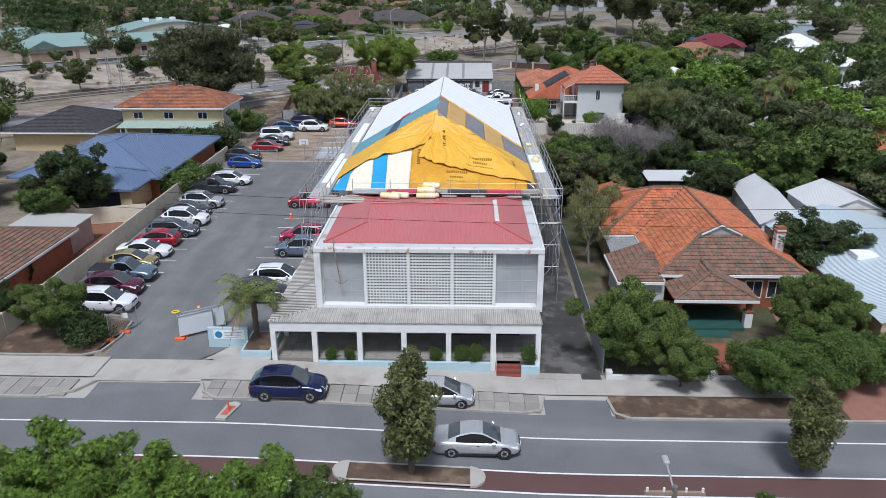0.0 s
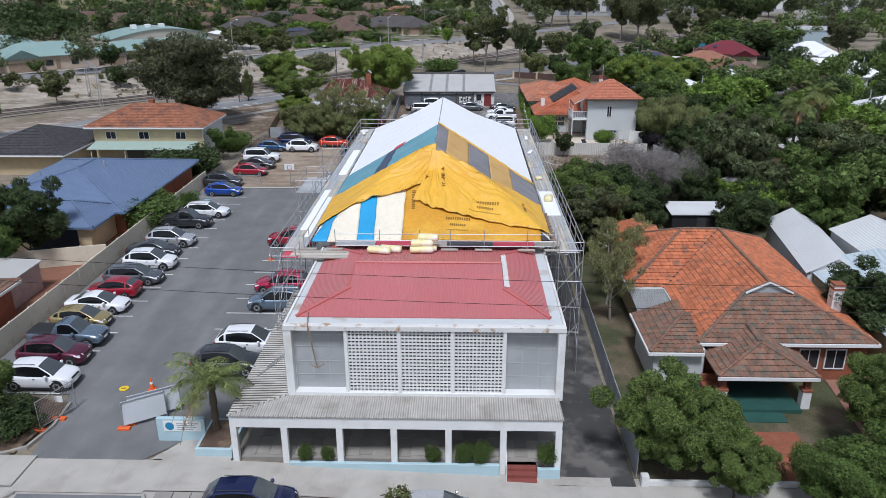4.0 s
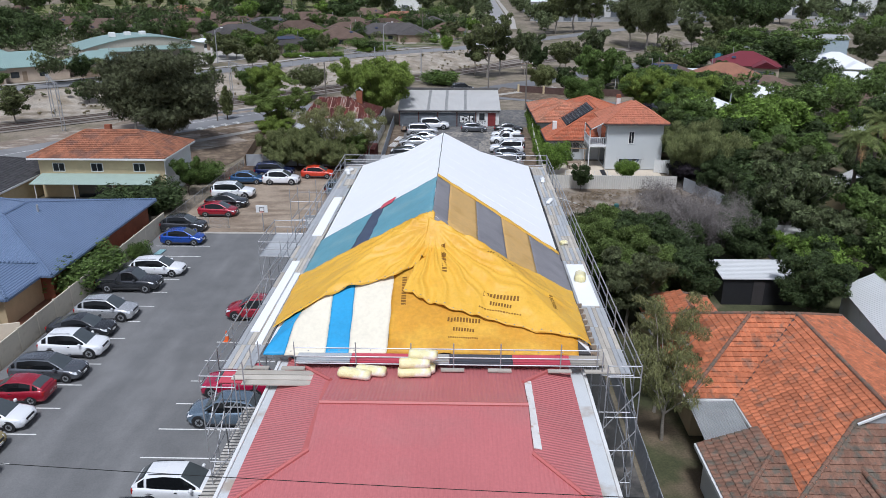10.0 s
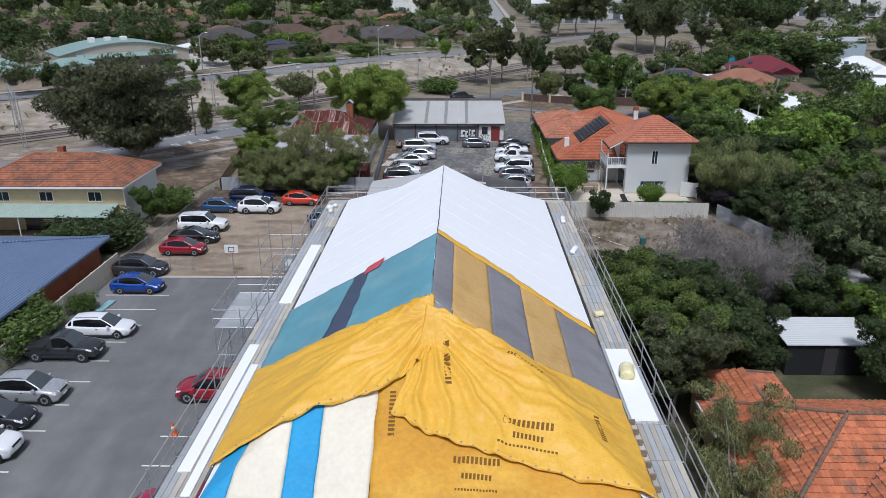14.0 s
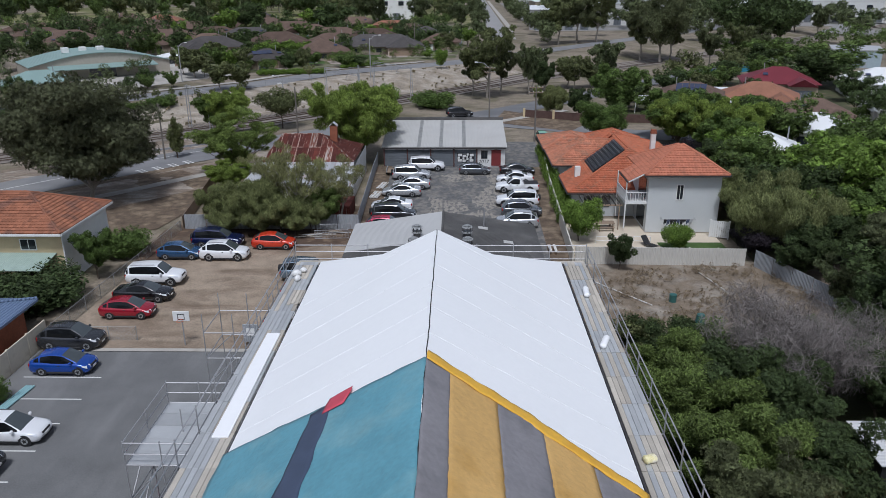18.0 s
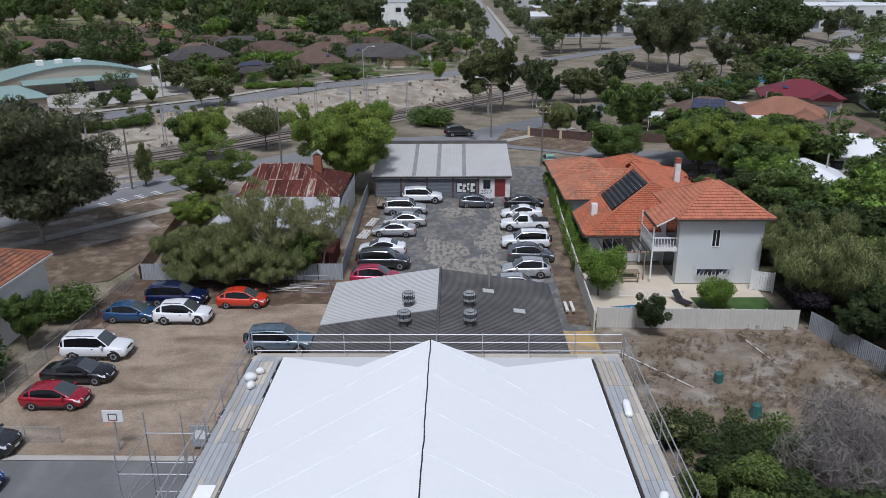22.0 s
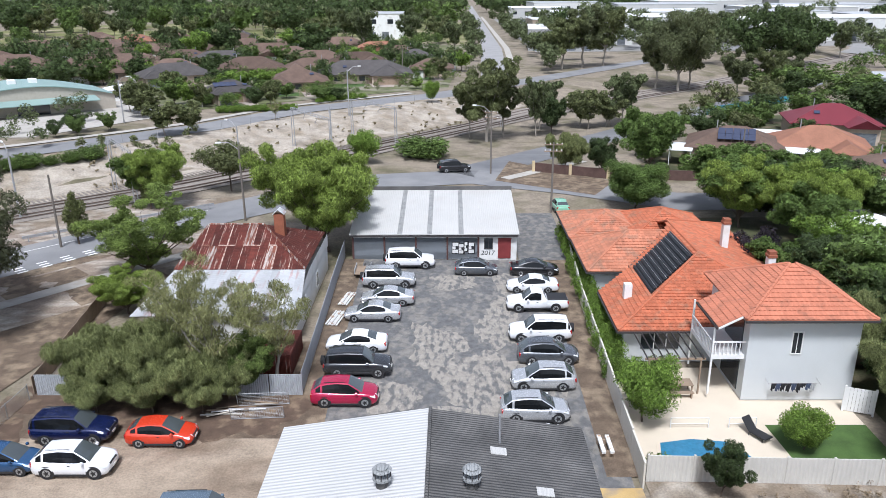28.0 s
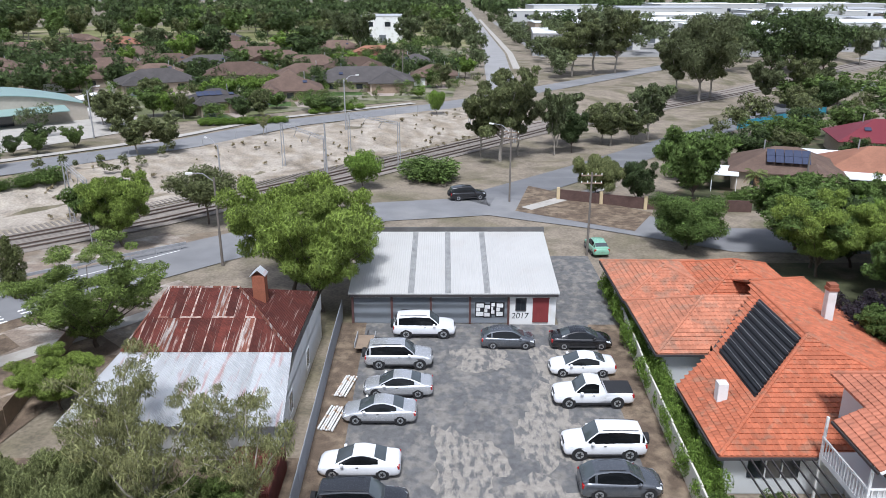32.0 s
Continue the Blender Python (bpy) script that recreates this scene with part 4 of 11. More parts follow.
older = cloth([(-2.35, 11.45), (2.5, 11.45), (6.9, 11.4)], [(-2.35, 17.2), (0.2, 17.2), (6.9, 14.2)], 0.06, 0.06, 31, mat("older_orange_tarpaulin", (0.6, 0.29, 0.025), 0.6, var=0.16, scale=0.5, fine=5, bump=0.5, dist=0.05, second=(0.66, 0.36, 0.04), second_amount=0.4, stain_scale=0.4), "older orange tarpaulin hung over the front end", 48, 26)
left = cloth([(-8.5, 13.9), (-7.79, 14.1), (-5.97, 14.44), (-4.28, 15.15), (-2.35, 15.75), (-1.21, 16.5), (-0.45, 17.4)], [(-8.55, 20.9), (-6.0, 20.6), (-4.2, 20.2), (-2.8, 19.3), (-1.5, 19.0), (-0.25, 18.75)], 0.19, 0.05, 5, M_ORANGE, "creased orange tarpaulin gathered at the ridge", 120, 60, fold=(*AP, 10.0, 0.36, 10.5))
right = cloth([(-1.8, 14.95), (-0.12, 14.05), (2.7, 13.15), (4.82, 12.55), (7.6, 12.2)], [(-0.55, 18.6), (2.04, 17.95), (4.35, 17.8), (7.55, 18.4)], 0.22, 0.06, 41, M_ORANGE, "big creased orange tarpaulin wrapped over the front hip", 130, 70, fold=(*AP, 9.0, 0.36, 11.0))
for tarp, x, y, w, h, turn, n in ((right, 3.3, 14.45, 1.9, 0.25, -0.2, 11), (right, 3.25, 13.98, 1.15, 0.2, -0.16, 8), (right, 3.2, 13.6, 2.2, 0.08, -0.16, 16), (right, 0.28, 16.8, 1.8, 0.24, -1.5, 11), (right, 6.0, 14.9, 1.5, 0.2, -1.5, 11), (right, 3.35, 17.05, 1.5, 0.16, -0.35, 11),
                                  (older, 1.4, 13.3, 1.7, 0.25, -0.08, 11), (older, 1.38, 12.75, 1.1, 0.2, -0.08, 8), (older, 1.35, 12.3, 1.5, 0.08, -0.05, 14), (older, -1.75, 15.0, 1.8, 0.24, -1.55, 11)):
    stencil(tarp, x, y, w, h, turn, n)
# dark open rafters at the front corner
raf = thing("roof_frame", "exposed dark rafters at the open roof corner", "rafters")
for i in range(9):
    q = Geo()
    y = 11.7 + i * 0.7
    q.box(6.7, y, 7.4, 7.9, y + 0.08, 7.62)
    part("rafter", q, M_WOOD, raf)

# ---- scaffold ----
scaf = thing("scaffold", "galvanised tube scaffold with plank decks round the hall roof", "scaffold")
DZ = 7.35
rng = random.Random(3)
q = Geo()
for side, xa, xb in ((0, -10.0, -8.55), (1, 7.75, 9.15)):
    n = 6
    y = 10.2
    while y < 49:
        L = min(2.4, 49.2 - y)
        for i in range(n):
            p = Geo()
            w = (xb - xa) / n
            z = DZ + rng.random() * 0.012
            p.box(xa + i * w + 0.008, y + 0.01, z - 0.05, xa + (i + 1) * w - 0.008, y + L - 0.01, z)
            part("plank", p, M_METALDECK if rng.random() < 0.55 else M_PLANK, scaf)
        y += L
for i in range(8):
    p = Geo()
    x = -9.9 + i * 2.4
    p.box(x, 48.75, DZ - 0.06, min(x + 2.38, 9.1), 49.5, DZ - 0.005)
    part("plank", p, M_PLANK, scaf)
x = -6.6
for i, m in enumerate((M_METALDECK, M_REDPLANK, M_METALDECK, M_DKPLANK, M_REDPLANK, M_PLANK)):
    p = Geo()
    w = (2.6, 3.0, 1.7, 3.0, 2.7, 1.6)[i]
    p.box(x, 10.55, DZ + 0.2, x + w - 0.02, 10.95, DZ + 0.26)
    p.box(x, 11.0, DZ + 0.2, x + w - 0.02, 11.4, DZ + 0.255)
    part("plank", p, m, scaf)
    x += w
for y in (8.9, 9.35, 9.8):
    p = Geo()
    p.box(-9.6 + rng.random(), y, DZ - 0.1, -5.8 + rng.random() * 0.6, y + 0.38, DZ - 0.04)
    part("plank", p, M_PLANK, scaf)
p = Geo().box(-9.9, 9.2, DZ - 0.2, -8.4, 11.0, DZ - 0.14)
part("plank", p, M_REDPLANK, scaf)


def tube(a, b, name="tube", r=0.03):
    part(name, Geo().tube(a, b, r, 6), M_STEEL, scaf)


sy = [10.2 + 2.43 * i for i in range(17)]
for xo, xi in ((-10.15, -8.6), (9.3, 7.8)):
    for i, y in enumerate(sy):
        tube((xo, y, g(xo, y)), (xo, y, DZ + 1.15), "standard")
        tube((xi, y, DZ - 2.2), (xi, y, DZ), "standard")
        tube((xo, y, DZ - 0.1), (xi, y, DZ - 0.1), "transom")
        tube((xo, y, DZ - 2.1), (xi, y, DZ - 2.1), "transom")
        if i < 16:
            for z in (0.55, 1.05):
                tube((xo, y, DZ + z), (xo, y + 2.43, DZ + z), "guard_rail")
            tube((xo, y, DZ - 0.1), (xo, y + 2.43, DZ - 0.1), "ledger")
            tube((xo, y, DZ - 2.1), (xo, y + 2.43, DZ - 2.1), "ledger")
            tube((xo, y, DZ - 4.2), (xo, y + 2.43, DZ - 4.2), "ledger")
            if i % 2 == 0:
                tube((xo, y, DZ - 4.2), (xo, y + 2.43, DZ - 0.1), "brace")
for i, x in enumerate([-10.15 + 2.43 * i for i in range(9)]):
    tube((x, 49.6, DZ - 2.5), (x, 49.6, DZ + 1.15), "standard")
    if i < 8:
        for z in (0.1, 0.6, 1.05):
            tube((x, 49.6, DZ + z), (x + 2.43, 49.6, DZ + z), "guard_rail")
for i, x in enumerate((-8.3, -6.6, -3.7, -1.1, 0.9, 3.1, 5.9, 7.6)):
    tube((x, 10.5, 7.2), (x, 10.5, DZ + 1.3), "standard")
    p = Geo().box(x - 0.6, 10.15, 7.35, x + 0.5, 10.4, 7.42)
    part("sole_board", p, M_PLANK, scaf)
for z in (0.55, 1.0):
    tube((-6.6, 10.5, DZ + z), (7.7, 10.5, DZ + z), "guard_rail")
tube((-6.6, 10.5, DZ + 0.18), (7.7, 10.5, DZ + 0.18), "ledger")
for x in (9.3, 7.8):
    for y in (9.0, 10.2):
        tube((x, y, g(x, y)), (x, y, DZ + 1.1), "standard")
for z in (-5.2, -3.4, -1.6, 0.5, 1.05):
    tube((7.8, 9.0, DZ + z), (9.3, 9.0, DZ + z), "transom")
    tube((9.3, 9.0, DZ + z), (9.3, 10.2, DZ + z), "ledger")
for z0 in (-6.5, -4.3, -2.2):
    tube((7.8, 9.0, DZ + z0), (9.3, 9.0, DZ + z0 + 2.0), "brace")
    tube((9.3, 9.0, DZ + z0), (9.3, 11.4, DZ + z0 + 2.0), "brace")
for x in (-10.15, -8.6):
    for y in (7.7, 8.9, 10.2):
        tube((x, y, g(x, y)), (x, y, DZ + 1.1), "standard")
for z in (-5.2, -3.4, -1.6, 0.5, 1.05):
    tube((-10.15, 7.7, DZ + z), (-8.6, 7.7, DZ + z), "transom")
    tube((-10.15, 7.7, DZ + z), (-10.15, 10.2, DZ + z), "ledger")
for z0 in (-6.5, -4.3, -2.2):
    tube((-10.15, 7.7, DZ + z0), (-8.6, 7.7, DZ + z0 + 2.0), "brace")
    tube((-10.15, 7.7, DZ + z0), (-10.15, 10.2, DZ + z0 + 2.0), "brace")
# access platform beside the car park
PX0, PX1, PY0, PY1, PZ = -13.5, -10.3, 29.6, 34.6, 5.55
for i in range(5):
    p = Geo()
    w = (PY1 - PY0) / 5
    p.box(PX0, PY0 + i * w + 0.01, PZ - 0.06, PX1, PY0 + (i + 1) * w - 0.01, PZ)
    part("deck_board", p, M_METALDECK, scaf)
for x in (PX0, -11.9, PX1):
    for y in (PY0, 32.1, PY1):
        tube((x, y, g(x, y)), (x, y, PZ + 1.2), "standard")
for z in (-3.6, -1.8, 0.0, 0.55, 1.1):
    for a, b in (((PX0, PY0), (PX1, PY0)), ((PX0, PY1), (PX1, PY1)), ((PX0, PY0), (PX0, PY1))):
        tube((*a, PZ + z), (*b, PZ + z), "guard_rail" if z > 0 else "ledger")
for z in (-5.4, -3.6, -1.8):
    tube((PX0, PY0, PZ + z), (-11.9, PY0, PZ + z + 1.8), "brace")
    tube((PX0, PY0, PZ + z), (PX0, 32.1, PZ + z + 1.8), "brace")
# rear stair tower
for x in (-13.6, -11.9, -10.3):
    for y in (40.5, 43.5):
        tube((x, y, g(x, y)), (x, y, DZ + 0.2), "standard")
for z in (1.6, 3.2, 4.8, 6.4):
    for a, b in (((-13.6, 40.5), (-10.3, 40.5)), ((-13.6, 43.5), (-10.3, 43.5)), ((-13.6, 40.5), (-13.6, 43.5))):
        tube((*a, z), (*b, z), "ledger")
    tube((-13.6, 40.5, z - 1.6), (-11.9, 40.5, z), "brace")

# insulation bags and scraps on the roof and decks
def batt(x, y, z, L, r, turn, label="bag of yellow insulation batts on the red roof"):
    geo = Geo()
    n, m = 12, 10
    v = []
    for i in range(n + 1):
        t = i / n
        rr = r * min(1, (0.78 + 3.5 * min(t, 1 - t)))
        for k in range(m):
            a = 2 * math.pi * k / m
            e = 1 + 0.08 * noise.noise((t * 5 + x, a, y))
            v.append(((t - 0.5) * L, rr * 1.15 * e * math.cos(a), rr * e * math.sin(a) * 0.85 + r * 0.82))
    f = [(i * m + k, i * m + (k + 1) % m, (i + 1) * m + (k + 1) % m, (i + 1) * m + k) for i in range(n) for k in range(m)]
    f += [tuple(range(m - 1, -1, -1)), tuple(range(n * m, n * m + m))]
    ob = solo("insulation_bag", geo.poly(v, f), M_MEMBRANE if "white" in label else M_BATTS, label, "bag", group="insulation bags", smooth=True)
    ob.matrix_world = pose(x, y, z, 0, 0, turn)


for x, y, z, L, turn in ((-3.6, 9.3, 7.47, 1.5, -12), (-2.9, 9.7, 7.4, 1.4, -8), (-0.9, 9.6, 7.42, 1.5, 3), (-0.7, 10.1, 7.34, 1.5, -2), (-0.9, 9.75, 7.8, 1.4, 4), (-0.5, 10.0, 8.1, 1.3, -6)):
    batt(x, y, z, L, 0.28, turn)
batt(8.4, 21.3, DZ + 0.01, 1.0, 0.3, 80, "crumpled yellow insulation bag on the deck")
batt(8.2, 27.6, DZ + 0.01, 0.5, 0.18, 20, "crumpled yellow insulation bag on the deck")
batt(8.3, 37.5, DZ + 0.01, 1.2, 0.16, 70, "rolled white membrane offcut on the deck")
batt(8.4, 44.0, DZ + 0.01, 1.2, 0.16, 85, "rolled white membrane offcut on the deck")
for x0, y0, x1, y1, lab in ((-9.7, 14.0, -9.2, 24.0, "long white roof panel stacked on the deck"), (-9.1, 12.6, -8.75, 22.0, "long white roof panel stacked on the deck"), (7.85, 17.6, 8.95, 23.8, "white sheet bundle on the deck"), (-9.4, 29.0, -8.7, 38.5, "long white roof panel stacked on the deck")):
    q = Geo().box(x0, y0, DZ + 0.013, x1, y1, DZ + 0.07, 0.01)
    solo("roof_panel", q, M_MEMBRANE, lab, "roof panel", group="roof panels")

# ---- houses round the hall ----
def tiles(geo, poly, tw=0.33, th=0.36, lift=0.075, k=0, rng=random.Random(11)):
    """Courses of overlapping tiles on a flat convex slope whose first edge is the eave."""
    p = [Vector(a) for a in poly]
    u = (p[1] - p[0]).normalized()
    nrm = (p[1] - p[0]).cross(p[2] - p[0]).normalized()
    v = nrm.cross(u).normalized()
    q = [((a - p[0]).dot(u), (a - p[0]).dot(v)) for a in p]
    top = max(b for _, b in q)
    rows = max(1, int(top / th))
    dh = top / rows
    for r in range(rows):
        lo, hi = r * dh, (r + 1) * dh
        mid = (lo + hi) / 2
        xs = []
        for (a, b), (c, d) in zip(q, q[1:] + q[:1]):
            if (b - mid) * (d - mid) < 0:
                xs.append(a + (c - a) * (mid - b) / (d - b))
        if len(xs) < 2:
            continue
        x0, x1 = min(xs), max(xs)
        n = max(1, round((x1 - x0) / tw))
        w = (x1 - x0) / n
        for i in range(n):
            a, b = x0 + i * w, x0 + (i + 1) * w
            e = lift + rng.random() * 0.012
            lv, hv = max(0, lo - 0.02), hi + 0.03
            m = (a + b) / 2
            P = lambda s, t, h: p[0] + u * s + v * t + nrm * h
            geo.poly([P(a, lv, e * 0.6), P(m, lv, e * 1.15), P(b, lv, e * 0.6), P(a, hv, 0.004), P(m, hv, 0.014), P(b, hv, 0.004), P(a, lv, e * 0.3), P(b, lv, e * 0.3)],
                     [(0, 1, 4, 3), (1, 2, 5, 4), (6, 7, 2, 1, 0)], k)
    return geo


def capping(parent, a, b, m, r=0.11):
    """A line of lapped ridge tiles from a to b."""
    a, b = Vector(a), Vector(b)
    d = (b - a).normalized()
    u = d.cross(Vector((0, 0, 1))).normalized()
    w = u.cross(d)
    n = max(1, int((b - a).length / 0.4))
    rings = []
    for i in range(n):
        for f, k in ((0.0, 1.2), (0.96, 0.95)):
            c = a.lerp(b, (i + f) / n) + Vector((0, 0, 0.02))
            rings.append([c + u * r * k * math.cos(t) + w * r * k * math.sin(t) for t in [math.pi * j / 5 for j in range(6)]])
    geo = Geo()
    geo.poly([p for q in rings for p in q], [(i * 6 + j, i * 6 + j + 1, i * 6 + j + 7, i * 6 + j + 6)[::-1] for i in range(len(rings) - 1) for j in range(5)])
    part("ridge_capping", geo, m, parent)


def hip_slopes(x0, y0, x1, y1, z, rise, ridge=None):
    """The four slopes of a hipped roof over a rectangle, eave edge first."""
    if (x1 - x0) >= (y1 - y0):
        h = (y1 - y0) / 2 if ridge is None else ridge
        a, b = (x0 + h, (y0 + y1) / 2, z + rise), (x1 - h, (y0 + y1) / 2, z + rise)
        A, B, C, D = (x0, y0, z), (x1, y0, z), (x1, y1, z), (x0, y1, z)
        return [[A, B, b, a], [C, D, a, b], [D, A, a], [B, C, b]], [(A, a), (B, b), (C, b), (D, a), (a, b)]
    h = (x1 - x0) / 2 if ridge is None else ridge
    a, b = ((x0 + x1) / 2, y0 + h, z + rise), ((x0 + x1) / 2, y1 - h, z + rise)
    A, B, C, D = (x0, y0, z), (x1, y0, z), (x1, y1, z), (x0, y1, z)
    return [[A, B, a], [C, D, b], [D, A, a, b], [B, C, b, a]], [(A, a), (B, a), (C, b), (D, b), (a, b)]


def hip_roof(parent, x0, y0, x1, y1, z, rise, m, ridge=None, tiled=True, name="roof", capping_m=None, fascia=M_TRIM, tw=0.33, th=0.36):
    slopes, caps = hip_slopes(x0, y0, x1, y1, z, rise, ridge)
    geo = Geo()
    for s in slopes:
        geo.slab([(a, b, c - 0.01) for a, b, c in s], 0.08) if tiled else geo.slab(s, 0.08)
        if tiled:
            tiles(geo, s, tw, th)
    part(name, geo, m, parent, kind="stuff" if tiled else "")
    for a, b in caps:
        capping(parent, a, b, capping_m or m)
    q = Geo()
    q.box(x0 - 0.02, y0 - 0.1, z - 0.22, x1 + 0.02, y0, z - 0.03).box(x0 - 0.02, y1, z - 0.22, x1 + 0.02, y1 + 0.1, z - 0.03)
    q.box(x0 - 0.1, y0, z - 0.22, x0, y1, z - 0.03).box(x1, y0, z - 0.22, x1 + 0.1, y1, z - 0.03)
    part("gutter", q, fascia, parent)


def window(parent, x, y, z, w, h, face, fr=M_TRIM):
    """A framed window on a wall facing -y ('f'), +x ('r') or -x ('l')."""
    def bx(geo, a0, c0, a1, c1, out, inn):
        if face == "f":
            geo.box(x + a0, y - out, z + c0, x + a1, y + inn, z + c1)
        elif face == "r":
            geo.box(x - inn, y + a0, z + c0, x + out, y + a1, z + c1)
        else:
            geo.box(x - out, y + a0, z + c0, x + inn, y + a1, z + c1)
        return geo
    ob = part("window", bx(bx(bx(bx(Geo(), -0.07, -0.07, 0, h + 0.07, 0.05, 0.03), w, -0.07, w + 0.07, h + 0.07, 0.05, 0.03), 0, h, w, h + 0.07, 0.047, 0.03), 0, -0.07, w, 0, 0.06, 0.03), fr, parent)
    part("pane", bx(Geo(), 0, 0, w, h, 0.012, 0.03), M_GLASS, ob)
    part("glazing_bar", bx(Geo(), w / 2 - 0.025, 0, w / 2 + 0.025, h, 0.03, 0.0), fr, ob)


# big terracotta bungalow beside the driveway
bung = thing("bungalow", "old bungalow with a sprawling terracotta tile roof", "house")
GB0 = -1.1
part("wall", Geo().box(17.2, 8.5, GB0 - 0.2, 27.9, 27.4, 2.0), M_BRICK, bung, "red brick wall with pale render")
part("wall", Geo().box(14.7, 17.2, GB0 - 0.2, 17.2, 27.4, 1.98), M_CREAM, bung)
part("wall", Geo().box(14.0, 7.6, GB0 - 0.2, 17.2, 12.6, 1.68), M_WALLGREY, bung)
part("wall", Geo().box(14.8, 27.4, GB0 - 0.2, 19.2, 30.6, 1.98), M_CREAM, bung)
E_ = 2.0
K1, K2, KG, TL, TR = (19.4, 22.4, 4.75), (22.3, 22.4, 4.75), (22.25, 11.45, 4.75), (20.75, 11.6, 3.98), (23.9, 11.6, 3.98)
geo = Geo()
for s in ([(14.2, 28.0, E_), (14.2, 16.8, E_), K1], [(14.2, 16.8, E_), (16.85, 16.8, E_), K2, K1], [(16.85, 16.8, E_), (16.85, 8.0, E_), TL, KG, K2], [(28.2, 8.0, E_), (28.2, 28.0, E_), K2, KG, TR], [(28.2, 28.0, E_), (14.2, 28.0, E_), K1, K2],
          [(14.2, 31.0, E_), (14.2, 27.0, E_), (17.0, 25.6, 3.4), (17.0, 29.2, 3.15)], [(19.6, 27.0, E_), (19.6, 31.0, E_), (17.0, 29.2, 3.15), (17.0, 25.6, 3.4)], [(19.6, 31.0, E_), (14.2, 31.0, E_), (17.0, 29.2, 3.15)]):
    geo.slab([(a, b, c - 0.015) for a, b, c in s], 0.08)
    tiles(geo, s)
part("roof", geo, M_TILE, bung, "orange terracotta tile roof", kind="stuff")
geo = Geo()
for s in ([(16.8, 8.0, E_), (28.2, 8.0, E_), TR, TL], [(13.6, 12.9, 1.7), (13.6, 7.2, 1.7), (16.6, 10.8, 2.8), (16.6, 12.9, 2.8)], [(13.6, 7.2, 1.7), (17.0, 7.2, 1.7), (17.0, 10.8, 2.8), (16.6, 10.8, 2.8)],
          [(17.2, 9.4, 1.3), (17.2, 4.95, 1.3), (20.25, 6.9, 2.65), (20.25, 10.0, 2.75)], [(17.2, 4.95, 1.3), (23.3, 4.95, 1.3), (20.25, 6.9, 2.65)], [(23.3, 4.95, 1.3), (23.3, 9.4, 1.3), (20.25, 10.0, 2.75), (20.25, 6.9, 2.65)]):
    geo.slab([(a, b, c - 0.015) for a, b, c in s], 0.07)
    tiles(geo, s)
part("front_roof", geo, M_TILEOLD, bung, "lichen-covered brown tile roof", kind="stuff")
for a, b in (((14.2, 16.8, E_), K1), ((14.2, 28.0, E_), K1), (K1, K2), (K2, (28.2, 28.0, E_)), (K2, KG), ((16.8, 8.0, E_), TL), ((28.2, 8.0, E_), TR), (TL, KG), (TR, KG), ((17.0, 29.2, 3.15), (17.0, 25.6, 3.4)), ((14.2, 31.0, E_), (17.0, 29.2, 3.15)), ((19.6, 31.0, E_), (17.0, 29.2, 3.15)),
             ((17.2, 4.95, 1.3), (20.25, 6.9, 2.65)), ((23.3, 4.95, 1.3), (20.25, 6.9, 2.65)), ((20.25, 6.9, 2.65), (20.25, 10.0, 2.75)), ((13.6, 7.2, 1.7), (16.6, 10.8, 2.8))):
    capping(bung, a, b, M_TILEOLD)
part("valley", Geo().slab([(16.8, 16.72, E_ + 0.05), (16.95, 16.85, E_ + 0.05), (22.38, 22.28, 4.8), (22.22, 22.3, 4.8)], 0.03), M_BLACKSTEEL, bung)
for x0, y0, x1, y1, z in ((14.1, 16.7, 16.85, 16.82, 2.0), (14.08, 16.8, 14.2, 28.0, 2.0), (16.78, 7.88, 28.2, 8.0, 2.0), (28.2, 7.9, 28.32, 28.0, 2.0), (16.76, 12.95, 16.88, 16.8, 2.0), (13.5, 7.08, 17.0, 7.2, 1.7), (13.48, 7.2, 13.6, 12.9, 1.7)):
    part("gutter", Geo().box(x0, y0, z - 0.2, x1, y1, z - 0.01), M_TRIM, bung)
gab = part("gablet", Geo().face([(20.85, 11.5, 3.98), (23.8, 11.5, 3.98), (22.25, 11.5, 4.66)]), M_PANEL, bung, "small grey front gablet")
part("barge_board", Geo().tube((20.75, 11.36, 4.0), (22.25, 11.36, 4.78), 0.07, 4), M_TRIM, gab)
part("barge_board", Geo().tube((22.25, 11.36, 4.78), (23.9, 11.36, 4.0), 0.07, 4), M_TRIM, gab)
q = Geo().box(26.85, 11.9, 2.2, 27.55, 12.6, 4.35, 0.02)
ch = part("chimney", q, M_WHITE, bung, "white rendered chimney")
part("chimney_cap", Geo().box(26.8, 11.85, 4.0, 27.6, 12.65, 4.14).box(26.82, 11.87, 4.3, 27.58, 12.63, 4.42), M_BRICK, ch, "dark brick band and cap")
part("porch_floor", Geo().box(16.8, 4.6, GB0 - 0.1, 22.4, 8.5, GB0 + 0.35), mat("green_floor", (0.03, 0.09, 0.075), 0.5, var=0.2), bung, "dark green porch floor")
for x in (17.7, 22.8):
    part("porch_post", Geo().box(x - 0.28, 5.1, GB0, x + 0.28, 5.66, 0.2, 0.02), M_WHITE, bung)
    part("porch_post_cap", Geo().box(x - 0.32, 5.06, 0.2, x + 0.32, 5.7, 0.32, 0.02).box(x - 0.17, 5.2, 0.32, x + 0.17, 5.54, 1.2), M_BRICK, bung)
part("porch_fascia", Geo().box(17.2, 4.86, 1.08, 23.3, 4.95, 1.28), M_TRIM, bung)
part("steps", Geo().box(18.8, 3.6, GB0 - 0.1, 21.2, 4.6, GB0 + 0.15), mat("green_floor", (0.03, 0.09, 0.075)), bung)
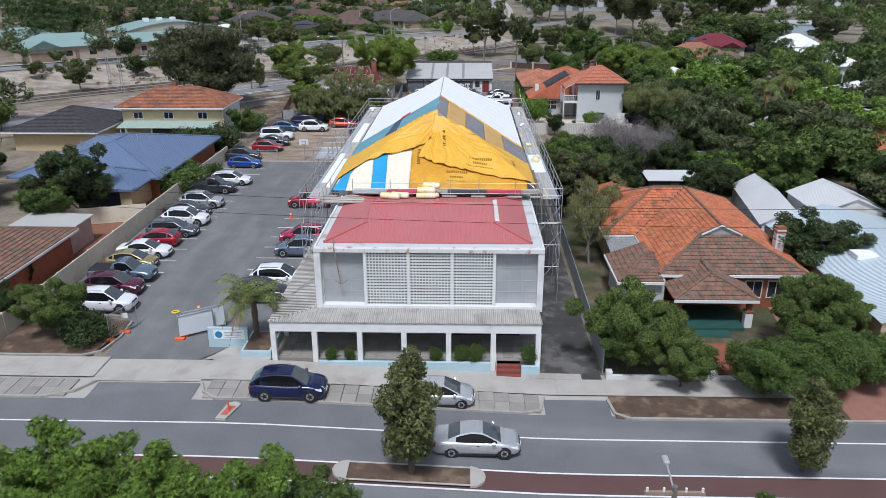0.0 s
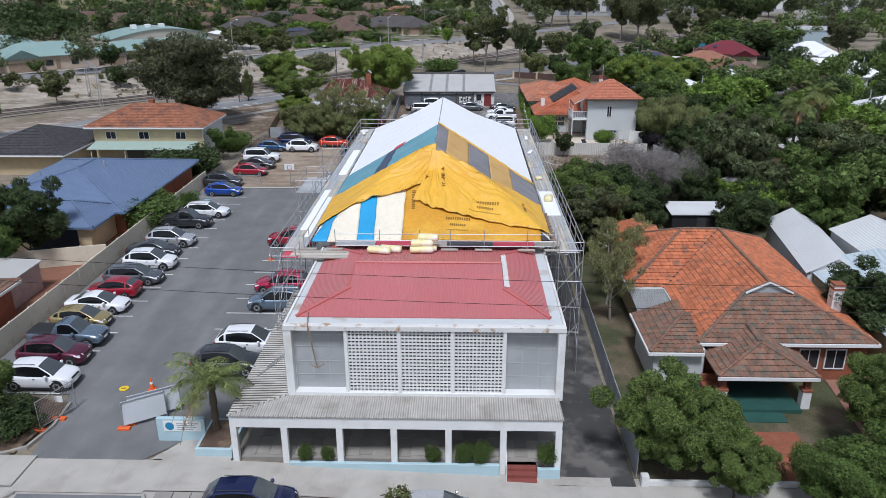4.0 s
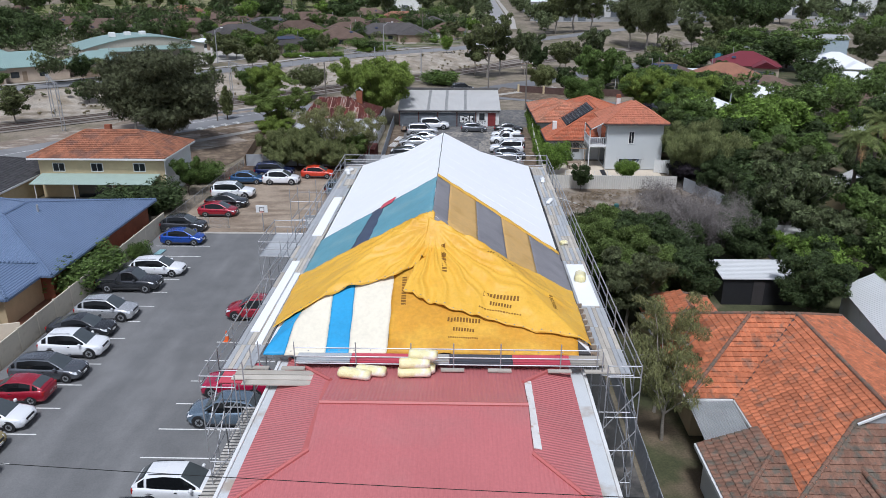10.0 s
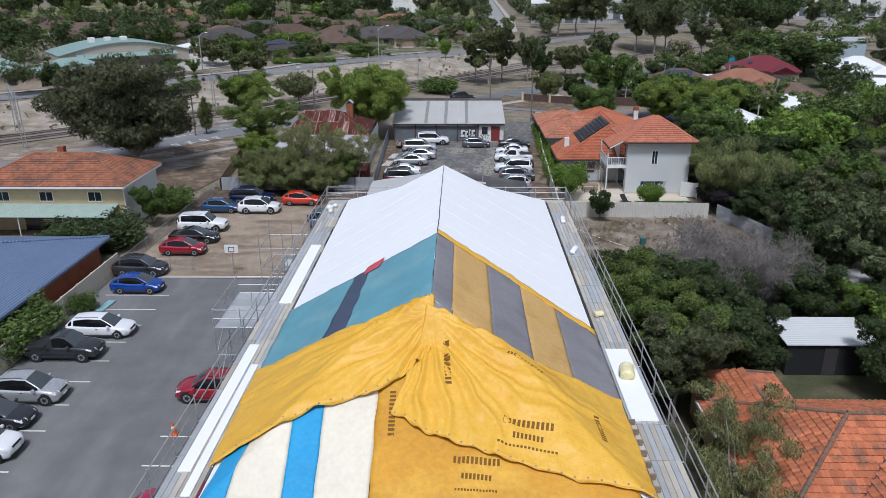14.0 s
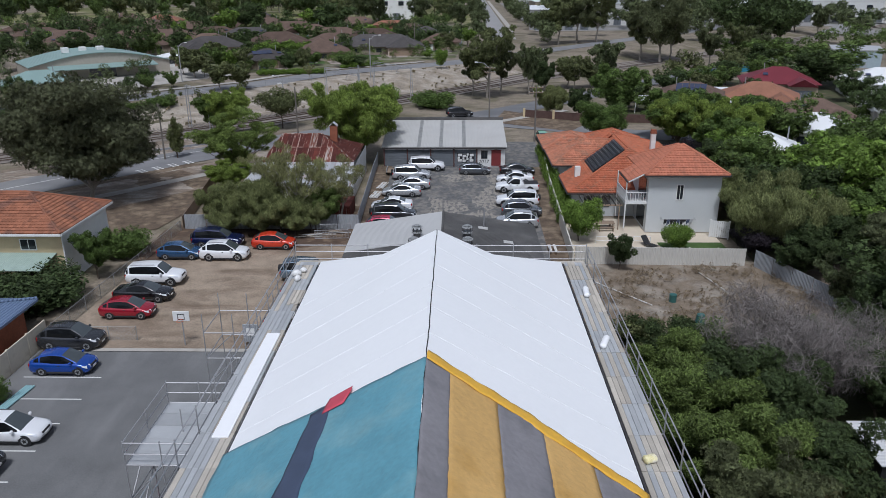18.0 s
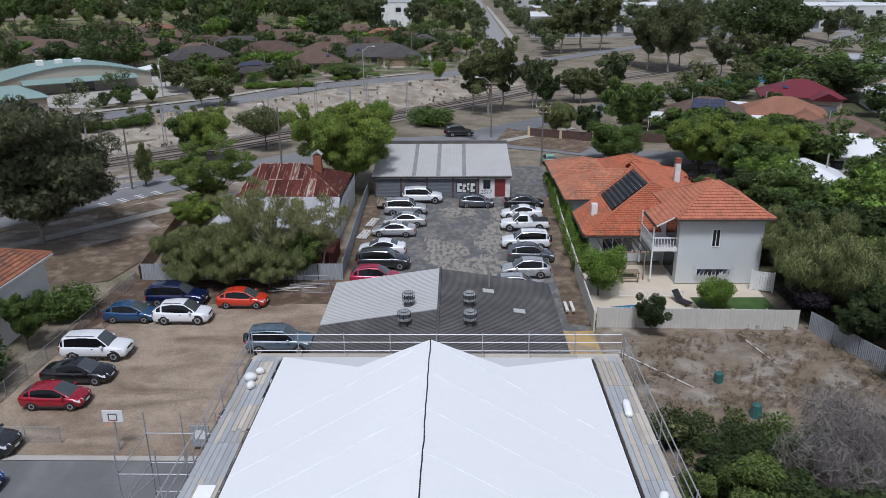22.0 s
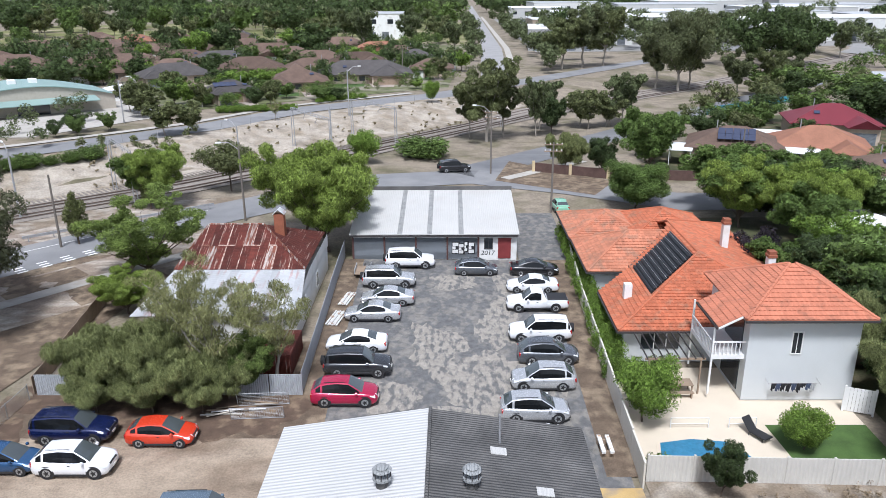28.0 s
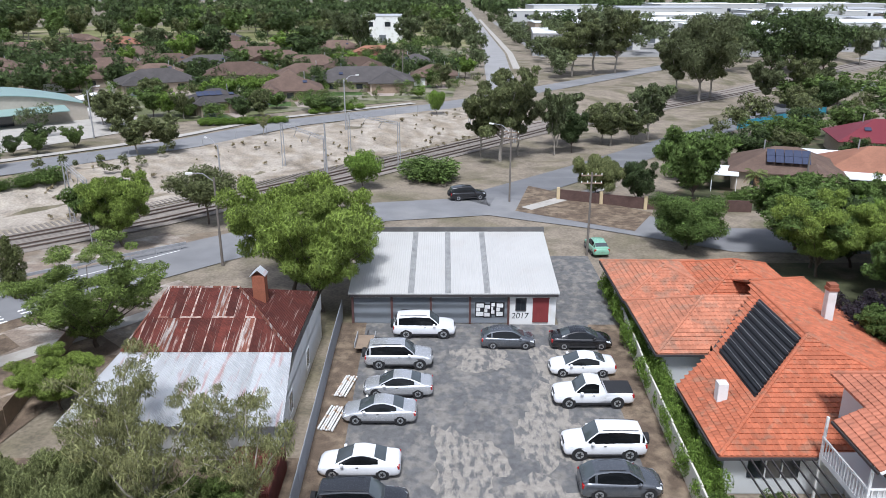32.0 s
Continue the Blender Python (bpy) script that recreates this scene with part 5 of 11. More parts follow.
for x in (15.8, 23.6, 25.3):
    window(bung, x, 8.48, 0.0, 1.2, 1.3, "f")
for i in range(6):
    y0 = 13.0 + i * 0.62
    part("lean_to_sheet", Geo().slab([(14.2, y0, 1.55 + 0.05 * i), (16.75, y0, 1.65 + 0.05 * i), (16.75, y0 + 0.66, 1.69 + 0.05 * i), (14.2, y0 + 0.66, 1.59 + 0.05 * i)], 0.04), M_LEANTO, bung, "grey sheet metal lean-to roof")
sofa = thing("garden_sofa", "faded red cushioned sofa on the porch", "sofa", pose(17.8, 6.9, GB0 + 0.35))
part("seat", Geo().box(-0.8, -0.4, 0, 0.8, 0.3, 0.45, 0.06), M_BRICK, sofa)
part("backrest", Geo().box(-0.8, 0.3, 0, 0.8, 0.5, 0.9, 0.06), M_BRICK, sofa)
# front garden wall, path and pots
gw = thing("garden_wall", "low white garden wall with square piers", "wall")
part("wall", Geo().box(11.3, -2.35, -1.2, 27.0, -2.15, -0.75), M_WHITE, gw)
for x in (11.35, 15.3, 18.0, 20.8, 24.0):
    part("pier", Geo().box(x - 0.2, -2.45, -1.2, x + 0.2, -2.05, -0.4, 0.02), M_WHITE, gw)
q = Geo()
sheet(q, (18.4, -2.1), (21.5, -2.1), (21.2, 2.6), (18.8, 2.6), 0.03, 4, 5)
solo("brick_path", q, M_BRICK, "worn red brick garden path", "path", "structure")
q = Geo()
sheet(q, (24.6, -2.4), (29.0, -2.4), (28.6, 9), (25.6, 9), 0.03, 4, 6)
sheet(q, (24.6, -7.0), (29.0, -7.0), (29.0, -2.6), (24.6, -2.6), 0.1, 3, 3)
solo("paved_drive", q, mat("pink_paving", (0.3, 0.15, 0.11), 0.9, var=0.15, fine=20), "pinkish brick paved driveway", "driveway", "structure")

# side sheds and neighbours on the same side
def shed(name, x0, y0, x1, y1, eave, rise, roof_m, wall_m, label, along="y", turn=0.0, base=None):
    cx, cy = (x0 + x1) / 2, (y0 + y1) / 2
    z = g(cx, cy) if base is None else base
    t = thing(name, label, "shed" if "shed" in name else "house", pose(cx, cy, z, 0, 0, turn))
    w, d = (x1 - x0) / 2, (y1 - y0) / 2
    part("wall", Geo().box(-w + 0.2, -d + 0.2, -0.2, w - 0.2, d - 0.2, eave), wall_m, t)
    if along == "y":
        part("roof_slope", Geo().slab([(-w, d, eave), (-w, -d, eave), (0, -d, eave + rise), (0, d, eave + rise)], 0.06), roof_m, t)
        part("roof_slope", Geo().slab([(w, -d, eave), (w, d, eave), (0, d, eave + rise), (0, -d, eave + rise)], 0.06), roof_m, t)
        part("gable", Geo().face([(-w + 0.2, -d + 0.2, eave), (w - 0.2, -d + 0.2, eave), (0, -d + 0.2, eave + rise - 0.06)]), wall_m, t)
        part("gable", Geo().face([(w - 0.2, d - 0.2, eave), (-w + 0.2, d - 0.2, eave), (0, d - 0.2, eave + rise - 0.06)]), wall_m, t)
    else:
        part("roof_slope", Geo().slab([(-w, -d, eave), (w, -d, eave), (w, d, eave + rise), (-w, d, eave + rise)], 0.06), roof_m, t)
        part("wall_top", Geo().box(-w + 0.2, d - 0.3, eave - 0.1, w - 0.2, d - 0.2, eave + rise - 0.07), wall_m, t)
    part("doorway", Geo().box(-0.45, -d + 0.17, -0.1, 0.45, -d + 0.23, min(2.0, eave - 0.1)), M_BLACKSTEEL, t)
    return t


shed("garden_shed", 29.6, 19.5, 34.0, 33.0, 2.6, 1.3, M_WHITESTEEL, M_WHITE, "long white gabled outbuilding with a pale metal roof", turn=-8)
shed("carport_shed", 22.1, 34.9, 28.2, 38.6, 2.3, 0.25, M_WHITESTEEL, M_DARK, "low flat-roofed shed with a pale metal roof", "x")
shed("back_shed", 29.9, 43.6, 33.8, 47.2, 2.3, 0.3, M_ZINC, M_GREYFENCE, "small metal backyard shed", "x")
n1 = shed("neighbour_house", 29.2, 0.0, 41.0, 22.0, 2.9, 1.3, mat("pale_blue_steel", (0.5, 0.58, 0.61), 0.5, var=0.06, ribs=("Y", 0.2, 4.0), bump=0.6, dist=0.02), M_CREAM, "house with a pale blue-grey steel roof", turn=0)
part("skylight", Geo().box(-4.2, 2.2, 3.45, -2.6, 2.9, 3.75), M_GLASS, n1)
part("roof_patch", Geo().box(-3.0, -1.6, 3.6, -1.4, -0.2, 3.95), M_MEMBRANE, n1, "white roof patch")
shed("neighbour_annexe", 35.0, 22.6, 42.0, 30.0, 2.8, 1.4, M_WHITESTEEL, M_WHITE, "pale gabled annexe of the neighbour")
for x, y, w, d, m in ((52, 34, 9, 8, M_TILEBR), (56, 50, 10, 9, M_TILE), (47, 60, 8, 6, M_ZINC), (60, 68, 10, 9, M_ZINC), (45, 12, 9, 10, M_ZINC)):
    shed("neighbour_house", x - w / 2, y - d / 2, x + w / 2, y + d / 2, 2.8, 1.5, m if m not in (M_TILE, M_TILEBR) else m, M_CREAM, "suburban house half hidden among trees", turn=10)

# left side: blue-roofed house, cream two-storey house, brick house
blue = thing("blue_roof_house", "brick house with a broad blue steel roof", "house")
part("wall", Geo().box(-47.5, 34, -0.3, -31.8, 53, 2.5), M_BRICK, blue)
hip_roof(blue, -48.2, 33, -31.2, 54, 2.5, 2.2, M_BLUEROOF, tiled=False, fascia=M_BLUEROOF)
hip_roof(blue, -42.0, 28.5, -32.2, 35.5, 2.45, 1.5, M_BLUEROOF, tiled=False, name="front_roof", fascia=M_BLUEROOF)
part("garage_wall", Geo().box(-41.5, 29, -0.3, -32.8, 34, 2.4), M_CREAM, blue)
part("garage_door", Geo().box(-38.5, 28.94, -0.1, -34.0, 29.0, 2.0), mat("navy_door", (0.02, 0.025, 0.04), 0.5), blue, "dark garage door")
for x, y, h in ((-38, 44, 0.6), (-43, 40, 0.5)):
    part("roof_vent", Geo().tube((x, y, 4.2), (x, y, 4.9), 0.1, 8), M_STEEL, blue)
cream = thing("cream_house", "cream brick two-storey house with a terracotta tile roof", "house")
part("wall", Geo().box(-48.2, 62.6, -0.2, -33.4, 71.0, 5.0), M_CREAM, cream)
part("side_wall", Geo().box(-33.4, 62.6, -0.2, -33.3, 71.0, 5.0), mat("white_boards", (0.82, 0.82, 0.8), 0.7, var=0.05, ribs=("Z", 0.16, 5.0), bump=0.35, dist=0.01), cream, "white weatherboard side wall")
hip_roof(cream, -49.0, 61.8, -32.9, 71.6, 5.0, 2.3, mat("weathered_tile", (0.31, 0.125, 0.07), 0.85, var=0.25, scale=0.5, fine=14, island=0.2, second=(0.2, 0.095, 0.065), second_amount=0.4, stain_scale=0.6))
for x in (-46.5, -42.0, -37.0):
    window(cream, x, 62.6, 3.3, 1.3, 0.9, "f")
part("awning", Geo().slab([(-48, 59.6, 2.5), (-34, 59.6, 2.5), (-34, 62.6, 3.0), (-48, 62.6, 3.0)], 0.06), mat("green_awning", (0.36, 0.46, 0.4), 0.6, var=0.08, ribs=("X", 0.2, 4.0), bump=0.6), cream, "pale green sheet awning")
for x in (-47.5, -43, -38.5, -34.3):
    part("awning_post", Geo().tube((x, 59.8, -0.1), (x, 59.8, 2.5), 0.05, 6), M_TRIM, cream)
part("patio_door", Geo().box(-44, 62.55, 0, -40, 62.6, 2.1).box(-38, 62.55, 0, -35.5, 62.6, 2.1), M_GLASS, cream)
part("chimney", Geo().box(-42.6, 68.4, 6.4, -41.9, 69.0, 7.6), M_BRICK, cream)
dk = thing("dark_roof_house", "house with a dark tiled roof", "house")
part("wall", Geo().box(-61, 56, -0.2, -48.9, 68, 2.7), M_CREAM, dk)
hip_roof(dk, -62, 55, -48.6, 69, 2.8, 2.4, M_DARKROOF)
brick = thing("brick_house", "red brick house with a brown tile roof", "house")
part("wall", Geo().box(-46, 5.0, -0.3, -32.4, 15.6, 2.5), M_BRICK, brick, "red brick wall")
hip_roof(brick, -46.5, 4.4, -31.9, 16.2, 2.5, 2.1, M_TILEOLD)
part("chimney", Geo().box(-40, 11.0, 3.2, -39.2, 11.7, 5.4), M_BRICK, brick)
window(brick, -34.6, 5.0, 0.4, 1.3, 1.3, "f")
part("garage", Geo().box(-38.2, 16.3, -0.3, -33.0, 20.6, 2.2), mat("mauve_wall", (0.4, 0.3, 0.28), 0.8), brick)
part("garage_roof", Geo().slab([(-38.5, 16.2, 2.5), (-32.7, 16.2, 2.3), (-32.7, 20.8, 2.3), (-38.5, 20.8, 2.5)], 0.1), M_ZINC, brick)
q = Geo()
sheet(q, (-36, 0), (-30.2, 0), (-30.2, 50), (-36, 50), 0.0, 3, 12)
solo("neighbour_drive", q, mat("red_paving", (0.24, 0.11, 0.07), 0.9, var=0.2, fine=15), "red brick paved side drive", "driveway", "structure")

# boundary walls and fences
def fence(name, label, pts, h, panel, m, thick=0.07, post=None, base=0.0):
    t = thing(name, label, "fence")
    for p, q in zip(pts, pts[1:]):
        L = math.dist(p, q)
        n = max(1, round(L / panel))
        ang = math.degrees(math.atan2(q[1] - p[1], q[0] - p[0]))
        for i in range(n):
            a = [p[k] + (q[k] - p[k]) * i / n for k in (0, 1)]
            z = g(*a) + base
            ob = part("panel", Geo().box(0.03, -thick / 2, -0.3, L / n - 0.03, thick / 2, h, 0.015), m, t)
            ob.matrix_basis = pose(a[0], a[1], z, 0, 0, ang)
            if post:
                ob = part("post", Geo().box(-0.06, -0.07, -0.3, 0.06, 0.07, h + 0.06), post, t)
                ob.matrix_basis = pose(a[0], a[1], z, 0, 0, ang)
    return t


fence("boundary_wall", "cream limestone panel fence along the car park", [(-30.0, -1.2), (-29.8, 6.0), (-29.7, 52.0)], 1.75, 2.4, M_LIMEFENCE, 0.1, M_LIMEFENCE)
fence("boundary_wall", "cream limestone panel fence across the neighbouring yard", [(-38.5, 24.0), (-30.2, 26.5)], 1.7, 2.4, M_LIMEFENCE, 0.1, M_LIMEFENCE)
fence("side_fence", "grey corrugated fibro fence along the driveway", [(11.1, -1.6), (11.3, 30), (11.4, 50)], 1.7, 2.4, M_GREYFENCE, 0.05)
lt = Geo()
rsheet(lt, -30.0, 71.5, -8.0, 76.5, 0.02, 1.5)
rsheet(lt, -28.0, 76.8, -10.4, 84.5, 0.02, 1.5)
solo("leaf_litter", lt, M_LITTER, "dark ground with leaf litter under the trees", "ground", "structure")
fence("yard_fence", "grey corrugated fence behind the willow", [(-28.0, 76.6), (-9.6, 76.6)], 1.6, 2.2, M_GREYFENCE, 0.05)
junk = thing("timber_pile", "pile of pale boards and rails before the grey fence", "timber")
jr = random.Random(31)
for i in range(9):
    x, y, a, ln = -13.2 + jr.uniform(-1.6, 1.6), 74.6 + jr.uniform(-0.6, 0.6), radians(jr.uniform(-10, 25)), jr.uniform(1.2, 2.8)
    z = g(x, y) + 0.08 + 0.035 * i
    c, sn = math.cos(a) * ln / 2, math.sin(a) * ln / 2
    part("board", Geo().slab([(x - c + 0.06 * sn, y - sn - 0.06, z), (x + c + 0.06 * sn, y + sn - 0.06, z), (x + c - 0.06 * sn, y + sn + 0.06, z), (x - c - 0.06 * sn, y - sn + 0.06, z)], 0.03), (M_TRIM, M_PLANK, M_WOOD)[i % 3], junk)
for y, lean in ((73.7, 0.35), (75.3, 0.25)):
    wf = thing("wire_hurdle", "leaning galvanised wire hurdle before the grey fence", "hurdle", pose(-12.0, y, g(-12, y) + 0.02, math.degrees(lean), 0, 4))
    fr2 = Geo()
    for p, r in (((-1.7, 0, 0.05), (1.7, 0, 0.05)), ((-1.7, 0, 1.1), (1.7, 0, 1.1)), ((-1.7, 0, 0), (-1.7, 0, 1.1)), ((1.7, 0, 0), (1.7, 0, 1.1))):
        fr2.tube(p, r, 0.025, 6)
    part("frame", fr2, M_STEEL, wf)
    wm = Geo()
    for i in range(1, 22):
        wm.tube((-1.7 + 0.155 * i, 0, 0.05), (-1.7 + 0.155 * i, 0, 1.1), 0.006, 3, cap=False)
    for i in range(1, 8):
        wm.tube((-1.7, 0, 0.05 + 0.13 * i), (1.7, 0, 0.05 + 0.13 * i), 0.006, 3, cap=False)
    part("wire_mesh", wm, M_MESH, wf)
fence("yard_side_fence", "grey corrugated fence beside the rusty cottage", [(-9.7, 76.8), (-10.4, 104.0)], 1.7, 2.2, M_GREYFENCE, 0.05)
fence("far_fence", "dark timber fence at the back of the plot", [(-28.2, 76.6), (-31.0, 101.0)], 1.4, 2.2, M_WOOD, 0.05)
fence("white_wall", "long white rendered garden wall", [(11.35, 67.0), (11.6, 77.0), (12.0, 92.0), (12.9, 108.0)], 1.7, 3.0, mat("cream_wall", (0.6, 0.57, 0.5), 0.8, var=0.08), 0.12)
fence("pool_fence", "cream steel sheet fence round the pool garden", [(11.7, 67.7), (27.2, 67.2)], 1.7, 2.4, M_CREAMFENCE, 0.05, M_CREAMFENCE)
fence("lot_fence", "grey steel fence along the vacant lot", [(28.0, 67.2), (33.5, 52.0)], 1.6, 2.4, M_GREYFENCE, 0.05)

# wire fence and hoop behind the car park
wf = thing("wire_fence", "low chain-link fence with steel posts", "fence")
for x0, y0, x1, y1 in ((-29.3, 52.0, -23.0, 52.0), (-14.6, 51.6, -11.0, 51.6), (-29.6, 52.5, -28.2, 76)):
    n = int(math.dist((x0, y0), (x1, y1)) / 2.4) + 1
    for i in range(n + 1):
        x, y = x0 + (x1 - x0) * i / n, y0 + (y1 - y0) * i / n
        part("post", Geo().tube((x, y, g(x, y) - 0.2), (x, y, g(x, y) + 1.2), 0.03, 6), M_MESH, wf)
    q = Geo()
    m = int(math.dist((x0, y0), (x1, y1)) / 0.12)
    for i in range(m):
        x, y = x0 + (x1 - x0) * i / m, y0 + (y1 - y0) * i / m
        xx, yy = x0 + (x1 - x0) * min(1, (i + 9) / m), y0 + (y1 - y0) * min(1, (i + 9) / m)
        q.tube((x, y, g(x, y)), (xx, yy, g(xx, yy) + 1.1), 0.004, 3, cap=False)
        q.tube((xx, yy, g(xx, yy)), (x, y, g(x, y) + 1.1), 0.004, 3, cap=False)
    q.tube((x0, y0, g(x0, y0) + 1.12), (x1, y1, g(x1, y1) + 1.12), 0.02, 6)
    part("wire_mesh", q, M_MESH, wf)
bb = thing("basketball_hoop", "basketball hoop with a white backboard on a pole", "basketball hoop", pose(-19.2, 51.3, 0))
part("pole", Geo().tube((0, 0, 0), (0, 0, 2.7), 0.05, 8), M_STEEL, bb)
part("backboard", Geo().box(-0.6, -0.12, 2.0, 0.6, -0.06, 2.75, 0.02), M_TRIM, bb)
part("target_square", Geo().box(-0.26, -0.128, 2.15, -0.21, -0.121, 2.5).box(0.21, -0.128, 2.15, 0.26, -0.121, 2.5).box(-0.26, -0.13, 2.5, 0.26, -0.121, 2.55).box(-0.26, -0.13, 2.1, 0.26, -0.121, 2.15), M_BLACKTRIM, bb)
q = Geo()
for i in range(14):
    a, b = 2 * math.pi * i / 14, 2 * math.pi * (i + 1) / 14
    q.tube((0.23 * math.cos(a), -0.38 + 0.23 * math.sin(a), 2.12), (0.23 * math.cos(b), -0.38 + 0.23 * math.sin(b), 2.12), 0.012, 5)
part("rim", q, M_CONE, bb, "orange rim")
lb = thing("notice_board", "grey framed board leaning on the wire fence", "board", pose(-14.3, 51.3, 0))
part("panel", Geo().box(-0.55, -0.04, 0.3, 0.55, 0.04, 1.7, 0.02), M_GREYFENCE, lb)
part("face", Geo().box(-0.3, -0.05, 0.8, 0.3, -0.041, 1.4), M_TRIM, lb)

# low dark-roofed building behind the hall
low = thing("low_building", "low building with a dark fibro roof and one pale new sheet", "building")
zf = g(0, 58)
part("wall", Geo().box(-7.9, 50.2, zf - 0.4, 7.1, 66.2, 4.25), M_WHITE, low)
part("roof_slope", Geo().slab([(-8.5, 59.2, 4.3), (-8.5, 50.0, 4.3), (-0.55, 50.0, 5.5), (-0.55, 59.2, 5.5)], 0.07), M_DKFIBRO, low, "dark grey corrugated fibro slope")
part("roof_slope", Geo().slab([(-8.5, 66.6, 4.35), (-8.5, 59.2, 4.35), (-0.55, 59.2, 5.55), (-0.55, 66.6, 5.55)], 0.07), M_ZINC_Y, low, "new pale metal sheet slope")
part("roof_slope", Geo().slab([(7.6, 50.0, 4.3), (7.6, 66.6, 4.3), (-0.55, 66.6, 5.5), (-0.55, 50.0, 5.5)], 0.07), M_DKFIBRO, low)
part("ridge_capping", Geo().tube((-0.55, 50, 5.53), (-0.55, 66.6, 5.58), 0.1, 6), M_DKFIBRO, low)
part("gable", Geo().face([(7.1, 66.2, 4.25), (-7.9, 66.2, 4.25), (-0.55, 66.2, 5.42)]), M_WHITE, low)
for x, y in ((-2.6, 60.4), (1.5, 60.4), (-2.7, 57.4), (1.5, 57.4)):
    z = 5.5 - abs(x + 0.55) * 0.15
    v = part("roof_ventilator", Geo().tube((x, y, z - 0.1), (x, y, z + 0.45), 0.3, 12), M_DKFIBRO, low, "round roof ventilator")
    part("cowl", Geo().tube((x, y, z + 0.45), (x, y, z + 0.56), 0.44, 12, 0.44).tube((x, y, z + 0.92), (x, y, z + 1.0), 0.46, 12, 0.4).tube((x, y, z + 1.06), (x, y, z + 1.14), 0.3, 12, 0.12), M_LEANTO, v, "grey ringed cowl")
    for j in range(8):
        c, sn = 0.4 * math.cos(j * math.pi / 4), 0.4 * math.sin(j * math.pi / 4)
        part("blade", Geo().tube((x + c, y + sn, z + 0.5), (x + c, y + sn, z + 0.96), 0.03, 4), M_BLACKSTEEL, v)
part("flue", Geo().tube((3.0, 64.2, 4.9), (3.0, 64.2, 6.6), 0.06, 8), M_STEEL, low)
for x, y in ((2.9, 63.4), (4.9, 60.6)):
    z = 5.5 - (x + 0.55) * 0.147
    part("roof_plate", Geo().slab([(x - 0.4, y - 0.3, z + 0.12), (x + 0.4, y - 0.3, z + 0.01), (x + 0.4, y + 0.3, z + 0.01), (x - 0.4, y + 0.3, z + 0.12)], 0.04), M_ZINC, low)

# garages at the end of the rear yard
gar = thing("garage_block", "long garage block with grey roller shutters and a white end bay", "garage")
GZ0 = 0.95
XA, XB, YF, YB = -9.6, 7.35, 103.0, 114.0
part("wall", Geo().box(XA + 0.1, YF + 0.15, GZ0 - 0.3, XB - 0.1, YB - 0.1, GZ0 + 2.6), M_WHITE, gar)
part("roof", Geo().slab([(XA - 0.1, YF - 0.35, GZ0 + 2.68), (XB + 0.1, YF - 0.35, GZ0 + 2.68), (XB + 0.1, YB + 0.1, GZ0 + 4.3), (XA - 0.1, YB + 0.1, GZ0 + 4.3)], 0.08), M_ZINC, gar, "pale grey corrugated roof")
slope = 1.62 / 11.45
for x in (-4.6, -1.6, 1.6):
    zz = lambda y: GZ0 + 2.68 + (y - YF + 0.35) * slope + 0.006
    part("skylight_sheet", Geo().slab([(x - 0.25, YF - 0.3, zz(YF - 0.3)), (x + 0.25, YF - 0.3, zz(YF - 0.3)), (x + 0.25, YB, zz(YB)), (x - 0.25, YB, zz(YB))], 0.02), mat("old_translucent_sheet", (0.34, 0.34, 0.33), 0.5, var=0.3, ribs=("X", 0.1, 4.0), bump=0.7), gar)
part("parapet", Geo().box(XA - 0.15, YB + 0.1, GZ0 + 3.4, XB + 0.15, YB + 0.35, GZ0 + 4.7), M_DKFIBRO, gar, "dark rear parapet")
part("fascia", Geo().box(XA, YF - 0.32, GZ0 + 2.36, XB, YF - 0.22, GZ0 + 2.56), M_BLACKSTEEL, gar)
bays = (-9.4, -6.2, -3.0, 0.2, 3.35)
for a, b in zip(bays, bays[1:]):
    part("lintel", Geo().box(a + 0.1, YF + 0.02, GZ0 + 2.2, b - 0.1, YF + 0.1, GZ0 + 2.5), M_TRIM, gar)
    part("roller_shutter", Geo().box(a + 0.1, YF + 0.04, GZ0 - 0.1, b - 0.1, YF + 0.12, GZ0 + 2.2), M_ROLLER, gar, "grey ribbed roller shutter")
for a in bays:
    part("pier", Geo().box(a - 0.09, YF - 0.08, GZ0 - 0.2, a + 0.09, YF + 0.12, GZ0 + 2.5), mat("rusty_brown", (0.1, 0.05, 0.045), 0.8, var=0.2), gar)
d = part("door", Geo().box(5.35, YF + 0.06, GZ0 - 0.05, 6.65, YF + 0.14, GZ0 + 2.05), M_REDDOOR, gar, "dark red double door")
part("door_rail", Geo().box(5.98, YF + 0.045, GZ0, 6.02, YF + 0.06, GZ0 + 2.0).box(5.3, YF + 0.04, GZ0 + 2.05, 6.7, YF + 0.14, GZ0 + 2.13), M_REDDOOR, d)
window(gar, 4.0, YF + 0.15, GZ0 + 1.0, 0.75, 1.0, "f", M_BLACKSTEEL)
for x in (4.4, 6.2):
    part("vent", Geo().box(x - 0.12, YF + 0.1, GZ0 + 2.25, x + 0.12, YF + 0.15, GZ0 + 2.35), M_PANEL, gar)
